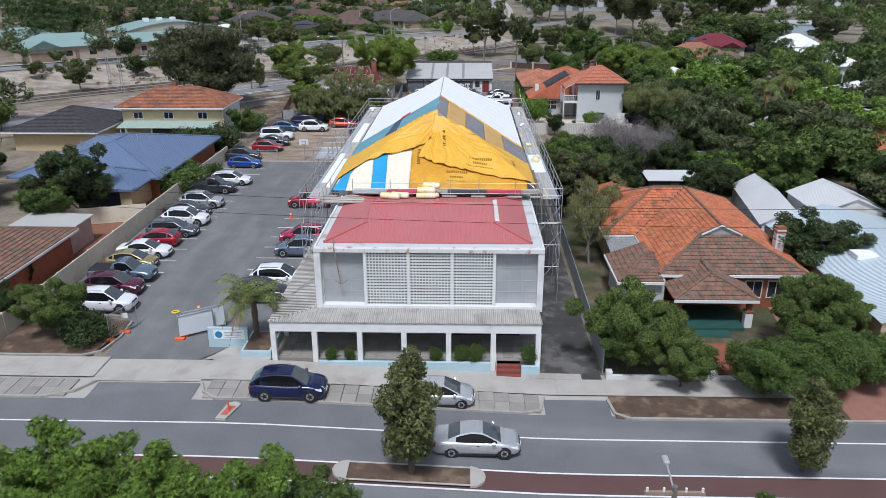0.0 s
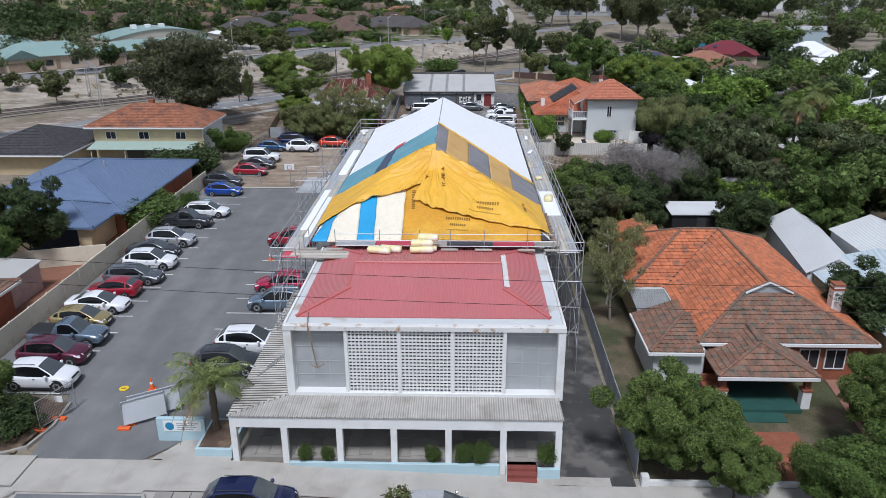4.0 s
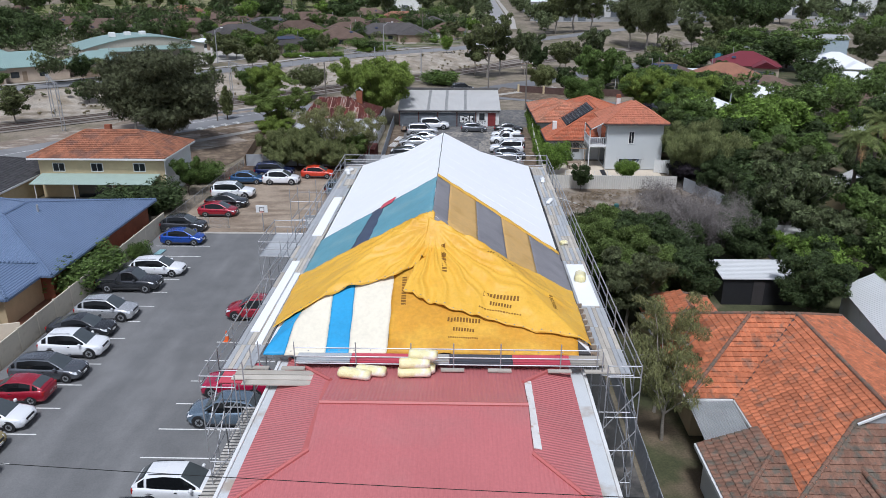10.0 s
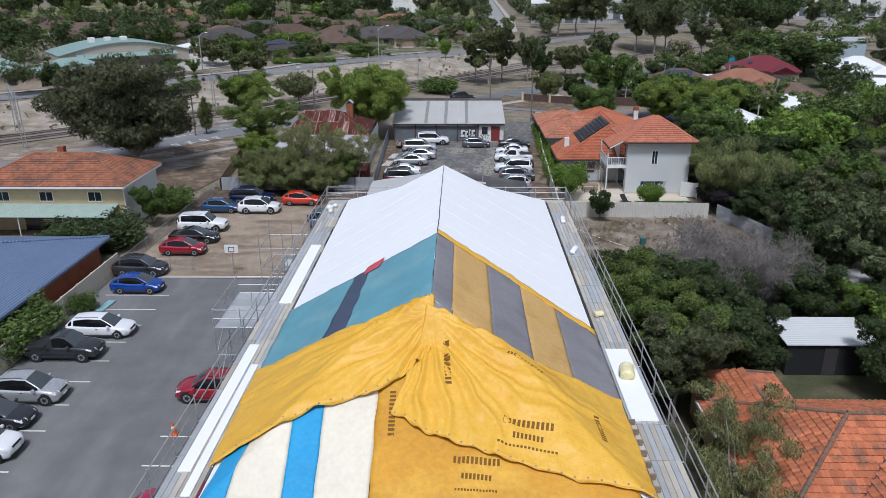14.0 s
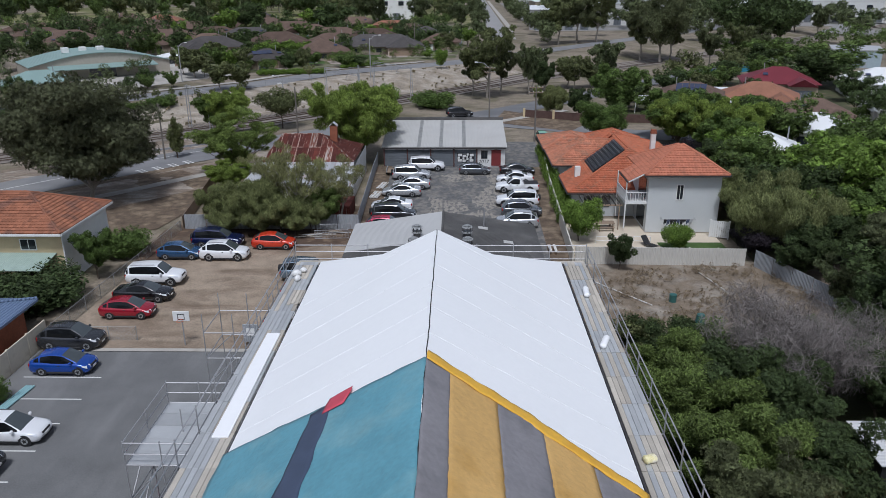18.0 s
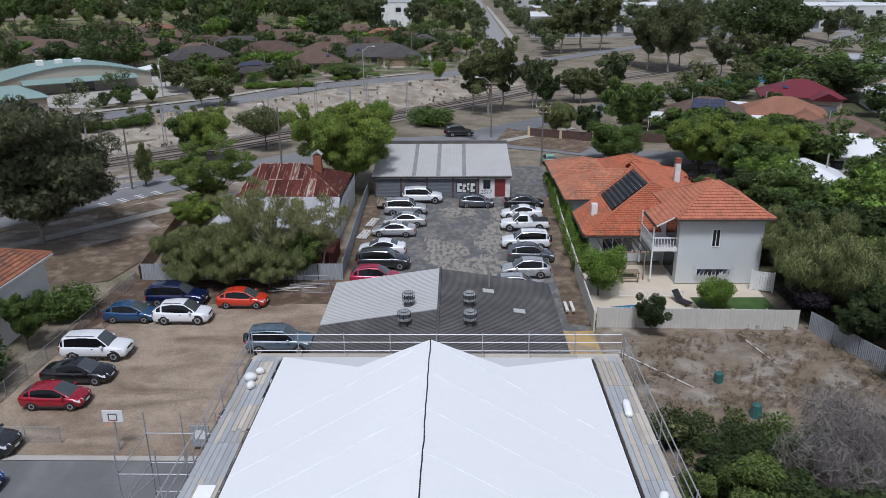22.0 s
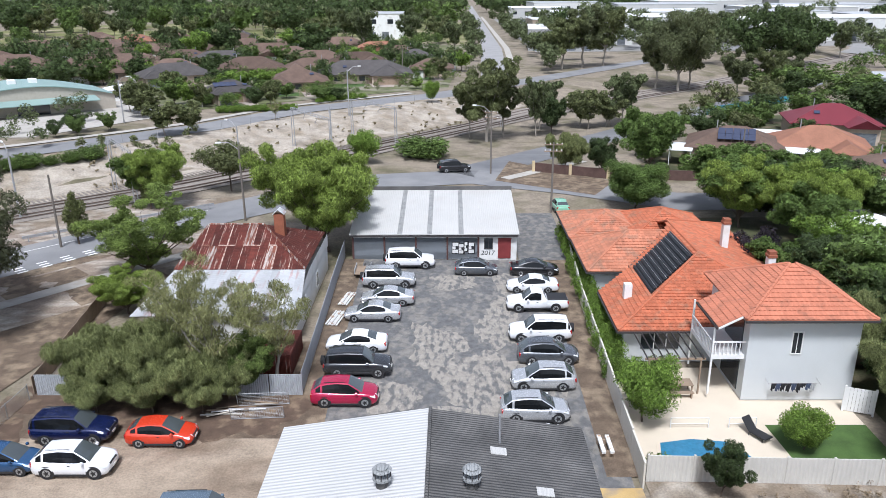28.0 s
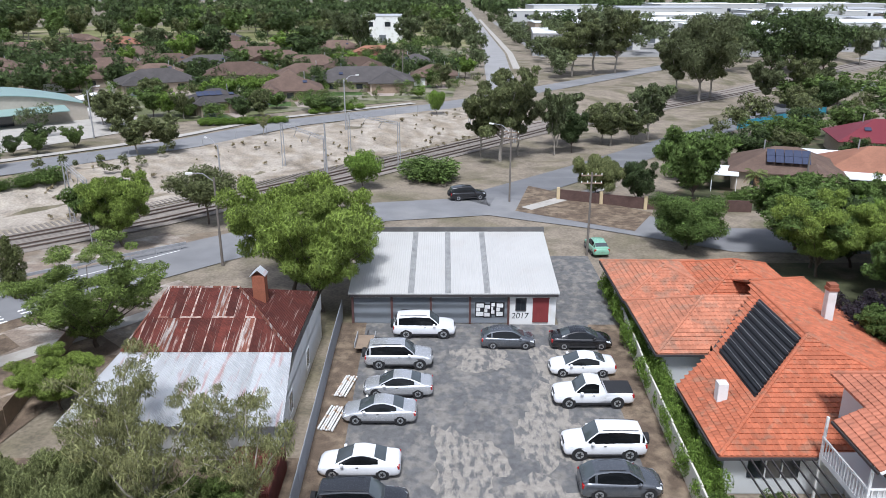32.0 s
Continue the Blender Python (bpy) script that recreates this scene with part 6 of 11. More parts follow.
# spray-painted shapes on the last shutter and the white bay: plain bars
W, K = mat("white_spray", (0.7, 0.7, 0.68), 0.7), M_BLACKTRIM
q = Geo()
for x, z, w, h in ((0.75, 0.55, 0.62, 1.1), (1.4, 0.5, 0.5, 1.0), (1.95, 0.75, 0.34, 0.95), (2.4, 0.55, 0.55, 1.1)):
    q.box(x - 0.12, YF + 0.028, GZ0 + z - 0.1, x + w + 0.08, YF + 0.036, GZ0 + z + h + 0.1, 0.0)
part("spray_outline", q, K, gar, "black sprayed outline")
q = Geo()
for x, z, w, h in ((0.75, 0.55, 0.62, 1.1), (1.42, 0.5, 0.46, 1.0), (1.97, 0.75, 0.3, 0.95), (2.4, 0.55, 0.55, 1.1)):
    q.box(x - 0.04, YF + 0.018, GZ0 + z, x + w - 0.06, YF + 0.026, GZ0 + z + h * 0.32).box(x - 0.04, YF + 0.018, GZ0 + z + h * 0.36, x + w * 0.45, YF + 0.026, GZ0 + z + h * 0.64).box(x - 0.02, YF + 0.018, GZ0 + z + h * 0.68, x + w - 0.04, YF + 0.026, GZ0 + z + h)
part("spray_fill", q, W, gar, "white sprayed block shapes", kind="stuff")
font = bpy.data.curves.new("year", "FONT")
font.body, font.size, font.extrude, font.shear = "2017", 0.7, 0.004, 0.15
year = new("sprayed_year", font)
year.parent = gar
year.matrix_basis = pose(3.6, YF + 0.14, GZ0 + 0.28, 90, 0, 0)
font.materials.append(K)
tagged(year, "black sprayed number on the white bay")

# rusty cottage
M_WORNEDGE = mat("bare_worn_iron", (0.42, 0.31, 0.26), 0.8, var=0.35, scale=2.5, fine=12, second=(0.2, 0.08, 0.055), second_amount=0.5, stain_scale=3.0)
cot = thing("cottage", "old cottage with a rusted iron hip roof and galvanised skirt roof", "cottage")
zc = 0.75
part("wall", Geo().box(-23.2, 84.8, zc - 0.3, -11.6, 100.5, 3.1), M_WHITE, cot, "white weatherboard wall")
a, b = (-21.6, 96.6, 6.6), (-16.6, 96.6, 6.6)
lo = [(-23.1, 91.0, 4.3), (-11.9, 91.0, 4.3), (-11.9, 101.5, 4.3), (-23.1, 101.5, 4.3)]
for tri, nm in (((lo[0], lo[1], b, a), 0), ((lo[1], lo[2], b), 1), ((lo[2], lo[3], a, b), 0), ((lo[3], lo[0], a), 1)):
    if nm == 0 and tri[0][1] < 95:
        n = 15
        fall = lambda x: min(1, (x - lo[0][0]) / (a[0] - lo[0][0]), (lo[1][0] - x) / (lo[1][0] - b[0]))
        up = lambda x, k: (x, lo[0][1] + (a[1] - lo[0][1]) * k, lo[0][2] + (a[2] - lo[0][2]) * k)
        for i in range(n):
            x0, x1 = lo[0][0] + 11.2 * i / n, lo[0][0] + 11.2 * (i + 1) / n
            dz = 0.014 * (i % 2)
            for k0, k1 in ((0.0, 0.52), (0.5, 1.0)):
                p0, p1 = min(k1, fall(x0)), min(k1, fall(x1))
                if max(p0, p1) <= k0:
                    continue
                q0, q1 = min(k0, p0), min(k0, p1)
                up2 = 0.02 if k0 else 0.0
                pts = [up(x0, q0), up(x1 + 0.03, q1), up(x1 + 0.03, p1), up(x0, p0)]
                part("rusty_sheet", Geo().slab([(p[0], p[1], p[2] + dz + up2) for p in pts], 0.02), M_RUSTPALE if (i * 3 + int(k0 * 4)) % 7 == 2 else M_RUST, cot)
                if (i * 5 + int(k0 * 3)) % 4 and min(p0, p1) - max(q0, q1) > 0.1:
                    w_ = 0.05 + 0.05 * (i % 3)
                    part("worn_edge", Geo().slab([(p[0], p[1], p[2] + dz + up2 + 0.006) for p in (up(x0, q0), up(x0 + w_, q0), up(x0 + w_ * 0.6, p0), up(x0, p0))], 0.012), M_WORNEDGE, cot)
                if k0 and i % 3 and p0 > 0.5 and p1 > 0.5:
                    part("sheet_lap", Geo().slab([(p[0], p[1], p[2] + dz + up2 + 0.007) for p in (up(x0, k0), up(x1, k0), up(x1, k0 + 0.022), up(x0, k0 + 0.03))], 0.012), M_WORNEDGE, cot)
    else:
        part("rusty_slope", Geo().slab(tri, 0.04), M_RUST, cot)
for i in range(16):
    s, t = i / 16, (i + 1.03) / 16
    e = 0.012 * (i % 2)
    part("skirt_sheet", Geo().slab([(-24.4 + 13.2 * s, 84.2, 3.0 + e), (-24.4 + 13.2 * t, 84.2, 3.0 + e), (-23.1 + 11.2 * t, 91.0, 4.27 + e), (-23.1 + 11.2 * s, 91.0, 4.27 + e)], 0.03), M_GALV, cot, "patched silver galvanised roof sheet")
part("skirt_roof", Geo().slab([(-24.4, 101.5, 3.0), (-24.4, 84.2, 3.0), (-23.1, 91.0, 4.27), (-23.1, 101.5, 4.27)], 0.05), M_GALV, cot)
part("side_gable", Geo().face([(-11.6, 84.8, 3.0), (-11.6, 101, 3.0), (-11.6, 101, 4.3), (-11.6, 91, 4.25)]), M_WHITE, cot)
part("chimney", Geo().box(-15.5, 96.0, 5.0, -14.6, 96.8, 7.7, 0.02), M_BRICK, cot, "red brick chimney")
part("chimney_cowl", Geo().slab([(-15.6, 95.9, 7.72), (-15.05, 95.9, 8.2), (-15.05, 96.9, 8.2), (-15.6, 96.9, 7.72)], 0.04).slab([(-14.5, 96.9, 7.72), (-15.05, 96.9, 8.2), (-15.05, 95.9, 8.2), (-14.5, 95.9, 7.72)], 0.04), M_GALV, cot)
part("pale_patch", Geo().slab([(-16.2, 92.4, 4.86), (-14.9, 92.4, 4.86), (-16.3, 94.6, 5.66)], 0.02), M_ZINC, cot, "bare metal triangle on the hip")
for p, q in ((lo[0], a), (lo[1], b), (a, b)):
    part("hip_capping", Geo().tube((p[0], p[1], p[2] + 0.05), (q[0], q[1], q[2] + 0.05), 0.09, 5), M_RUSTPALE, cot)
window(cot, -11.6, 88.0, 1.4, 1.0, 1.3, "r")
window(cot, -11.6, 94.0, 1.4, 1.0, 1.3, "r")
part("lean_to", Geo().box(-13.6, 79.2, 0.4, -10.9, 83.4, 2.2), M_RUST, cot, "small rusty lean-to")

# white two-storey house with orange tile roofs, pool garden
vil = thing("villa", "white rendered house with orange tile roofs and a balcony", "house")
zv = 0.7
part("tower_wall", Geo().box(20.1, 76.1, zv - 0.3, 27.4, 83.4, 6.5), M_WALLGREY, vil, "pale grey rendered two-storey wall")
def slopes_roof(parent, slopes, caps, m, name):
    geo = Geo()
    for sl in slopes:
        geo.slab([(x, y, z - 0.01) for x, y, z in sl], 0.09)
        tiles(geo, sl)
    part(name, geo, m, parent, kind="stuff")
    for a, b in caps:
        capping(parent, a, b, m)


TA, TB = (23.75, 79.65, 8.9), (24.1, 79.65, 8.9)
t1, t2, t3, t4 = (19.5, 75.4, 6.6), (27.95, 75.4, 6.6), (27.95, 83.9, 6.6), (19.5, 83.9, 6.6)
y1, y2, y3, y4 = (18.0, 80.3, 5.82), (18.0, 76.0, 5.82), (19.5, 76.0, 6.62), (19.5, 80.3, 6.62)
slopes_roof(vil, [[t1, t2, TB, TA], [t2, t3, TB], [t3, t4, TA, TB], [t4, t1, TA], [y1, y2, y3, y4]], [(t1, TA), (t2, TB), (t3, TB), (t4, TA)], M_TILENEW, "tower_roof")
part("eave_gutter", Geo().box(19.45, 75.28, 6.42, 28.0, 75.38, 6.56).box(27.97, 75.4, 6.42, 28.07, 83.9, 6.56), M_BLACKSTEEL, vil, "dark eave gutter")
part("barge_board", Geo().tube((18.0, 75.95, 5.76), (19.5, 75.95, 6.56), 0.07, 4), M_TRIM, vil)
part("balcony_gutter", Geo().box(17.88, 76.0, 5.66, 17.98, 80.3, 5.8), M_BLACKSTEEL, vil)
part("wing_wall", Geo().box(13.3, 81.6, zv - 0.3, 26.0, 88.2, 3.2), M_WALLGREY, vil, "white rendered kitchen wall")
part("wing_wall", Geo().box(16.0, 88.2, zv - 0.3, 26.0, 106.5, 3.2), M_WALLGREY, vil)
part("wing_wall", Geo().box(13.0, 92.7, zv - 0.3, 16.0, 100.9, 3.55), M_WALLGREY, vil, "white rendered bedroom wall")
part("wing_wall", Geo().box(13.2, 100.9, zv - 0.3, 20.0, 110.0, 3.5), M_WALLGREY, vil)
part("notch_wall", Geo().slab([(13.3, 88.6, 3.35), (15.9, 91.1, 4.3), (15.9, 92.0, 4.3), (15.9, 88.3, 4.2)], 1.5), M_WALLGREY, vil)
W_ = 0.3564
wz = lambda x: 3.25 + (x - 12.7) * W_
KC, KE, KH, KG = (12.7, 80.95, 3.25), (29.2, 80.95, 3.25), (20.95, 89.7, wz(20.95)), (20.95, 98.9, wz(20.95))
KL, KV, KR = (12.7, 88.5, 3.25), (15.75, 91.2, wz(15.75)), (20.3, 97.0, wz(20.3))
M_KTILE = mat("worn_orange_tile", (0.43, 0.13, 0.065), 0.8, var=0.2, scale=0.4, fine=14, island=0.18, second=(0.34, 0.15, 0.09), second_amount=0.3, stain_scale=1.1, warp=0.5)
slopes_roof(vil, [[KC, KE, KH], [KE, (29.2, 107.15, 3.25), KG, KH], [(29.2, 107.15, 3.25), (21.0, 107.15, 3.25), KG], [KL, KC, KH, KG, KR, KV]], [(KC, KH), (KH, KG), (KE, KH), (KG, (29.2, 107.15, 3.25))], M_KTILE, "kitchen_roof")
FL, FN, FA, FB = (12.4, 92.1, 3.6), (12.4, 101.3, 3.6), (16.7, 96.7, 5.85), (20.25, 96.7, 5.85)
slopes_roof(vil, [[FL, (16.0, 92.1, 3.6), FB, FA], [FN, FL, FA], [(20.25, 101.3, 3.6), FN, FA, FB]], [(FL, FA), (FN, FA), (FA, FB)], mat("pale_orange_tile", (0.46, 0.18, 0.105), 0.8, var=0.2, scale=0.5, fine=14, island=0.16, second=(0.34, 0.17, 0.11), second_amount=0.35, stain_scale=0.9), "wing_roof")
part("roof_valley", Geo().tube(KV, (20.2, 96.75, 5.87), 0.07, 5), M_BLACKSTEEL, vil)
part("eave_gutter", Geo().box(12.3, 92.0, 3.42, 15.9, 92.1, 3.56).box(12.28, 92.1, 3.42, 12.38, 101.3, 3.56), M_BLACKSTEEL, vil)
hip_roof(vil, 17.0, 99.0, 27.0, 110.0, 3.5, 2.2, M_KTILE, name="rear_roof", fascia=M_BLACKSTEEL)
hip_roof(vil, 12.3, 101.4, 20.8, 110.8, 3.55, 1.45, mat("pale_orange_tile", (0.46, 0.18, 0.105)), name="front_wing_roof", fascia=M_BLACKSTEEL)
part("eave_gutter", Geo().box(12.6, 80.83, 3.06, 29.2, 80.93, 3.2).box(12.58, 80.95, 3.06, 12.68, 88.5, 3.2), M_BLACKSTEEL, vil)
window(vil, 23.0, 76.1, 3.9, 0.6, 1.5, "f")
part("balcony_floor", Geo().box(17.9, 76.4, 3.3, 20.1, 80.8, 3.6), M_TRIM, vil)
bal = part("balustrade", Geo().box(17.88, 76.38, 4.5, 17.97, 80.8, 4.6).box(17.97, 76.38, 4.503, 20.1, 76.47, 4.603), M_TRIM, vil, "white timber balustrade")
for i in range(16):
    part("baluster", Geo().box(17.9, 76.5 + i * 0.27, 3.6, 17.95, 76.55 + i * 0.27, 4.5), M_TRIM, bal)
for i in range(7):
    part("baluster", Geo().box(18.1 + i * 0.27, 76.4, 3.6, 18.15 + i * 0.27, 76.45, 4.5), M_TRIM, bal)
for x, y in ((17.95, 76.45), (17.95, 80.7)):
    part("balcony_post", Geo().box(x - 0.06, y - 0.06, zv, x + 0.06, y + 0.06, 5.8), M_TRIM, vil)
part("sliding_door", Geo().box(20.04, 77.0, zv, 20.1, 80.0, zv + 2.2).box(20.04, 77.0, 3.7, 20.1, 80.0, 5.8), M_GLASS, vil)
part("back_window", Geo().box(14.6, 81.52, zv + 0.8, 17.4, 81.6, zv + 2.1), M_GLASS, vil)
part("window_bar", Geo().box(14.5, 81.45, zv + 2.1, 17.5, 81.55, zv + 2.2).box(15.5, 81.46, zv + 0.8, 15.57, 81.54, zv + 2.1).box(16.4, 81.46, zv + 0.8, 16.47, 81.54, zv + 2.1), M_TRIM, vil)
for x, y in ((25.2, 95.4), (25.6, 86.6), (14.4, 85.8)):
    big = x > 20
    c_ = part("chimney" if big else "evaporative_cooler", Geo().box(x - 0.3, y - 0.3, 3.6, x + 0.3, y + 0.3, 6.9 if big else 5.0, 0.03), M_WHITE, vil, "white rendered chimney" if big else "white roof cooler")
    if big:
        part("chimney_cap", Geo().box(x - 0.36, y - 0.36, 6.9, x + 0.36, y + 0.36, 7.12, 0.02).box(x - 0.3, y - 0.3, 7.12, x + 0.3, y + 0.3, 7.4, 0.02), M_BRICK, c_, "red brick chimney top")
# black solar hot-water mat on the roof, row by row
m0, m1, m2, m3 = [(x, y, wz(x) + 0.1) for x, y in ((15.95, 90.6), (16.0, 84.9), (20.45, 89.4), (20.4, 95.6))]
sol = part("solar_mat", Geo().slab([m0, m1, m2, m3], 0.05), M_SOLAR, vil, "black solar heating mat")
for i in range(17):
    k = (i + 0.5) / 17
    a, b = [tuple(p[c] + (r[c] - p[c]) * k + (0.05 if c == 2 else 0) for c in range(3)) for p, r in ((m0, m3), (m1, m2))]
    part("solar_tube", Geo().tube(a, b, 0.1, 6), M_SOLAR, sol)
# Pale strips between the tubes stand in for their highlights.
for k in range(2, 17, 2):
    a, b = [tuple(p[c] + (r[c] - p[c]) * k / 17 + (0.11 if c == 2 else 0) for c in range(3)) for p, r in ((m0, m3), (m1, m2))]
    part("clip_strip", Geo().tube(a, b, 0.016, 4), M_PANEL, sol, "pale strip laid as a painted highlight")
q = Geo()
sheet(q, (11.7, 68.0), (27.0, 67.6), (27.0, 80.6), (12.0, 80.6), 0.03, 6, 6)
solo("patio", q, M_PAVER, "cream paved patio round the pool", "patio", "structure")
q = Geo()
sheet(q, (21.0, 67.9), (27.0, 67.9), (27.0, 73.2), (20.6, 73.2), 0.05, 4, 4)
solo("pool_lawn", q, M_LAWN, "small clipped green lawn", "lawn", "structure")
pool = thing("pool", "blue garden pool with a cream edge", "pool", kind="structure")
pp = [(13.0, 69.2), (13.4, 71.2), (15.4, 71.6), (17.6, 71.3), (18.9, 69.0), (18.5, 68.3)]
part("coping", Geo().slab([(x + 0.25 * (x - 16) / 3, y + 0.25 * (y - 70) / 2, g(x, y) + 0.09) for x, y in pp], 0.1), M_PAVER, pool)
part("water", Geo().slab([(x, y, g(x, y) + 0.1) for x, y in pp], 0.05), M_POOL, pool, "rippled blue water")

for x0, x1 in ((14.5, 16.9), (18.2, 19.9)):
    pf = thing("pool_rail", "low white pool handrail on the patio", "rail", pose(0, 0, g(16, 73)))
    part("rail", Geo().tube((x0, 72.9, 0.75), (x1, 72.9, 0.75), 0.03, 6).tube((x0, 72.9, 0), (x0, 72.9, 0.75), 0.03, 6).tube((x1, 72.9, 0), (x1, 72.9, 0.75), 0.03, 6), M_TRIM, pf)
    part("lower_rail", Geo().tube((x0, 72.9, 0.35), (x1, 72.9, 0.35), 0.02, 6), M_TRIM, pf)
zt = g(16, 77) + 0.03
tb = thing("garden_table", "weathered timber outdoor table", "table", pose(16.2, 77.3, zt))
part("tabletop", Geo().box(-0.95, -0.5, 0.7, 0.95, 0.5, 0.75, 0.01), M_WOOD, tb)
for x, y in ((-0.85, -0.4), (0.85, -0.4), (-0.85, 0.4), (0.85, 0.4)):
    part("leg", Geo().box(x - 0.04, y - 0.04, 0, x + 0.04, y + 0.04, 0.7), M_WOOD, tb)
for y in (-0.85, 0.85):
    bn = thing("bench", "timber bench beside the outdoor table", "bench", pose(16.2, 77.3 + y, zt))
    part("seat", Geo().box(-0.85, -0.16, 0.4, 0.85, 0.16, 0.45, 0.01), M_WOOD, bn)
    for x in (-0.7, 0.7):
        part("leg", Geo().box(x - 0.04, -0.14, 0, x + 0.04, 0.14, 0.4), M_WOOD, bn)
lg = thing("sun_lounger", "black reclining sun lounger on the patio", "lounger", pose(19.6, 72.0, g(19.6, 72) + 0.03, 0, 0, 30))
part("seat", Geo().slab([(-0.35, -0.9, 0.35), (0.35, -0.9, 0.35), (0.35, 0.3, 0.3), (-0.35, 0.3, 0.3)], 0.06), M_BLACKTRIM, lg)
part("backrest", Geo().slab([(-0.35, 0.3, 0.3), (0.35, 0.3, 0.3), (0.35, 0.95, 0.95), (-0.35, 0.95, 0.95)], 0.06), M_BLACKTRIM, lg)
for x, y in ((-0.33, -0.7), (0.33, -0.7), (-0.33, 0.3), (0.33, 0.3)):
    part("leg", Geo().tube((x, y, 0), (x, y, 0.3), 0.02, 6), M_BLACKTRIM, lg)
cl = thing("clothes_airer", "wall-mounted clothes line hung with dark washing", "clothes line", pose(23.3, 76.1, g(23, 76) + 0.9))
part("bar", Geo().tube((-1.7, -0.5, 0.75), (1.7, -0.5, 0.75), 0.02, 6).tube((-1.7, 0.1, 0.9), (-1.7, -0.6, 0.7), 0.02, 6).tube((1.7, 0.1, 0.9), (1.7, -0.6, 0.7), 0.02, 6), M_STEEL, cl)
rngc = random.Random(5)
for i in range(9):
    x = -1.5 + i * 0.33
    q = Geo()
    n, L = 6, rngc.uniform(0.35, 0.75)
    v = [(x + 0.36 * k / n * (1 - 0.12 * j), -0.5 + 0.04 * math.sin(2.1 * k + i) * j + sd, 0.76 - L * j / 3 * (0.85 + 0.15 * math.sin(i + k))) for sd in (-0.008, 0.008) for j in range(4) for k in range(n + 1)]
    w = n + 1
    q.poly(v, [(o + j * w + k, o + j * w + k + 1, o + j * w + w + k + 1, o + j * w + w + k) for o in (0, 4 * w) for j in range(3) for k in range(n)])
    part("garment", q, M_PANEL if i == 8 else (M_NAVYTARP if i % 3 == 1 else M_BLACKTRIM), cl)
bn = thing("timber_trestle", "low timber trestle on the sandy path", "trestle", pose(9.9, 70.6, g(9.9, 70.6)))
for x in (-0.25, 0.25):
    part("beam", Geo().box(x - 0.12, -0.9, 0.35, x + 0.12, 0.9, 0.5), M_RUSTCAP, bn)
for y in (-0.6, 0.6):
    part("foot", Geo().box(-0.4, y - 0.05, 0, 0.4, y + 0.05, 0.35), M_WOOD, bn)
wb = thing("water_tank", "round dark green garden tank", "tank", pose(18.5, 59.5, g(18.5, 59.5)))
part("shell", Geo().tube((0, 0, 0), (0, 0, 0.65), 0.3, 14).tube((0, 0, 0.65), (0, 0, 0.72), 0.3, 14, 0.15), mat("green_plastic", (0.04, 0.13, 0.12), 0.5), wb)
wb2 = thing("compost_bin", "green plastic compost bin on the bare lot", "bin", pose(19.5, 55.4, g(19.5, 55.4)))
part("shell", Geo().tube((0, 0, 0), (0, 0, 0.8), 0.42, 12, 0.3), mat("green_plastic", (0.04, 0.13, 0.12), 0.5), wb2)
part("lid", Geo().tube((0, 0, 0.8), (0, 0, 0.9), 0.32, 12, 0.2), mat("green_plastic", (0.04, 0.13, 0.12), 0.5), wb2)
for x0, y0, x1, y1 in ((12.6, 63.4, 16.6, 58.6), (22.3, 66.0, 23.5, 61.6)):
    solo("timber_pole", Geo().tube((x0, y0, g(x0, y0) + 0.1), (x1, y1, g(x1, y1) + 0.08), 0.05, 6), M_RUSTCAP, "long pale pole lying on the bare lot", "pole", group="poles on the lot")
rods = thing("steel_bundle", "bundle of grey scaffold tubes on the ochre path", "tubes")
for i in range(7):
    part("tube", Geo().tube((8.55 + 0.07 * i, 58.2 + 0.1 * (i % 3), g(9, 60) + 0.1 + 0.06 * (i % 2)), (8.5 + 0.07 * i, 62.4 + 0.15 * (i % 2), g(9, 62) + 0.1 + 0.06 * (i % 2)), 0.03, 6), M_STEEL, rods)
# car park entrance: sign wall, planter, screens, cones
sg = thing("sign_wall", "low pale blue wall carrying a white notice", "sign", pose(-13.85, 0.0, g(-13.85, 0)))
part("wall", Geo().box(-1.35, -0.12, -0.3, 1.35, 0.12, 1.45, 0.02), M_BLUEWALL, sg)
bd = part("notice", Geo().box(-0.95, -0.15, 0.65, 1.15, -0.12, 1.3), M_TRIM, sg, "white notice board")
q = Geo()
for i in range(16):
    q.poly([(-0.6, -0.156, 0.97), (-0.6 + 0.25 * math.cos(2 * math.pi * i / 16), -0.156, 0.97 + 0.25 * math.sin(2 * math.pi * i / 16)), (-0.6 + 0.25 * math.cos(2 * math.pi * (i + 1) / 16), -0.156, 0.97 + 0.25 * math.sin(2 * math.pi * (i + 1) / 16))], [(0, 1, 2)])
part("emblem", q, mat("emblem_blue", (0.02, 0.2, 0.38), 0.5), bd)
q = Geo()
for z, x1 in ((1.15, 1.0), (1.03, 0.8), (0.9, 0.9), (0.78, 0.7)):
    q.box(-0.2, -0.156, z - 0.03, x1, -0.151, z + 0.02)
part("text_bar", q, mat("emblem_grey", (0.3, 0.35, 0.4), 0.6), bd)
pl = thing("planter_box", "pale blue rendered planter with a soil top", "planter", pose(-11.6, -0.3, g(-11.6, -0.3)))
part("box", Geo().box(-1.0, -1.3, -0.3, 1.0, 1.6, 0.55, 0.02), M_BLUEWALL, pl)
part("soil", Geo().box(-0.85, -1.15, 0.5, 0.85, 1.45, 0.57), M_MULCH, pl)
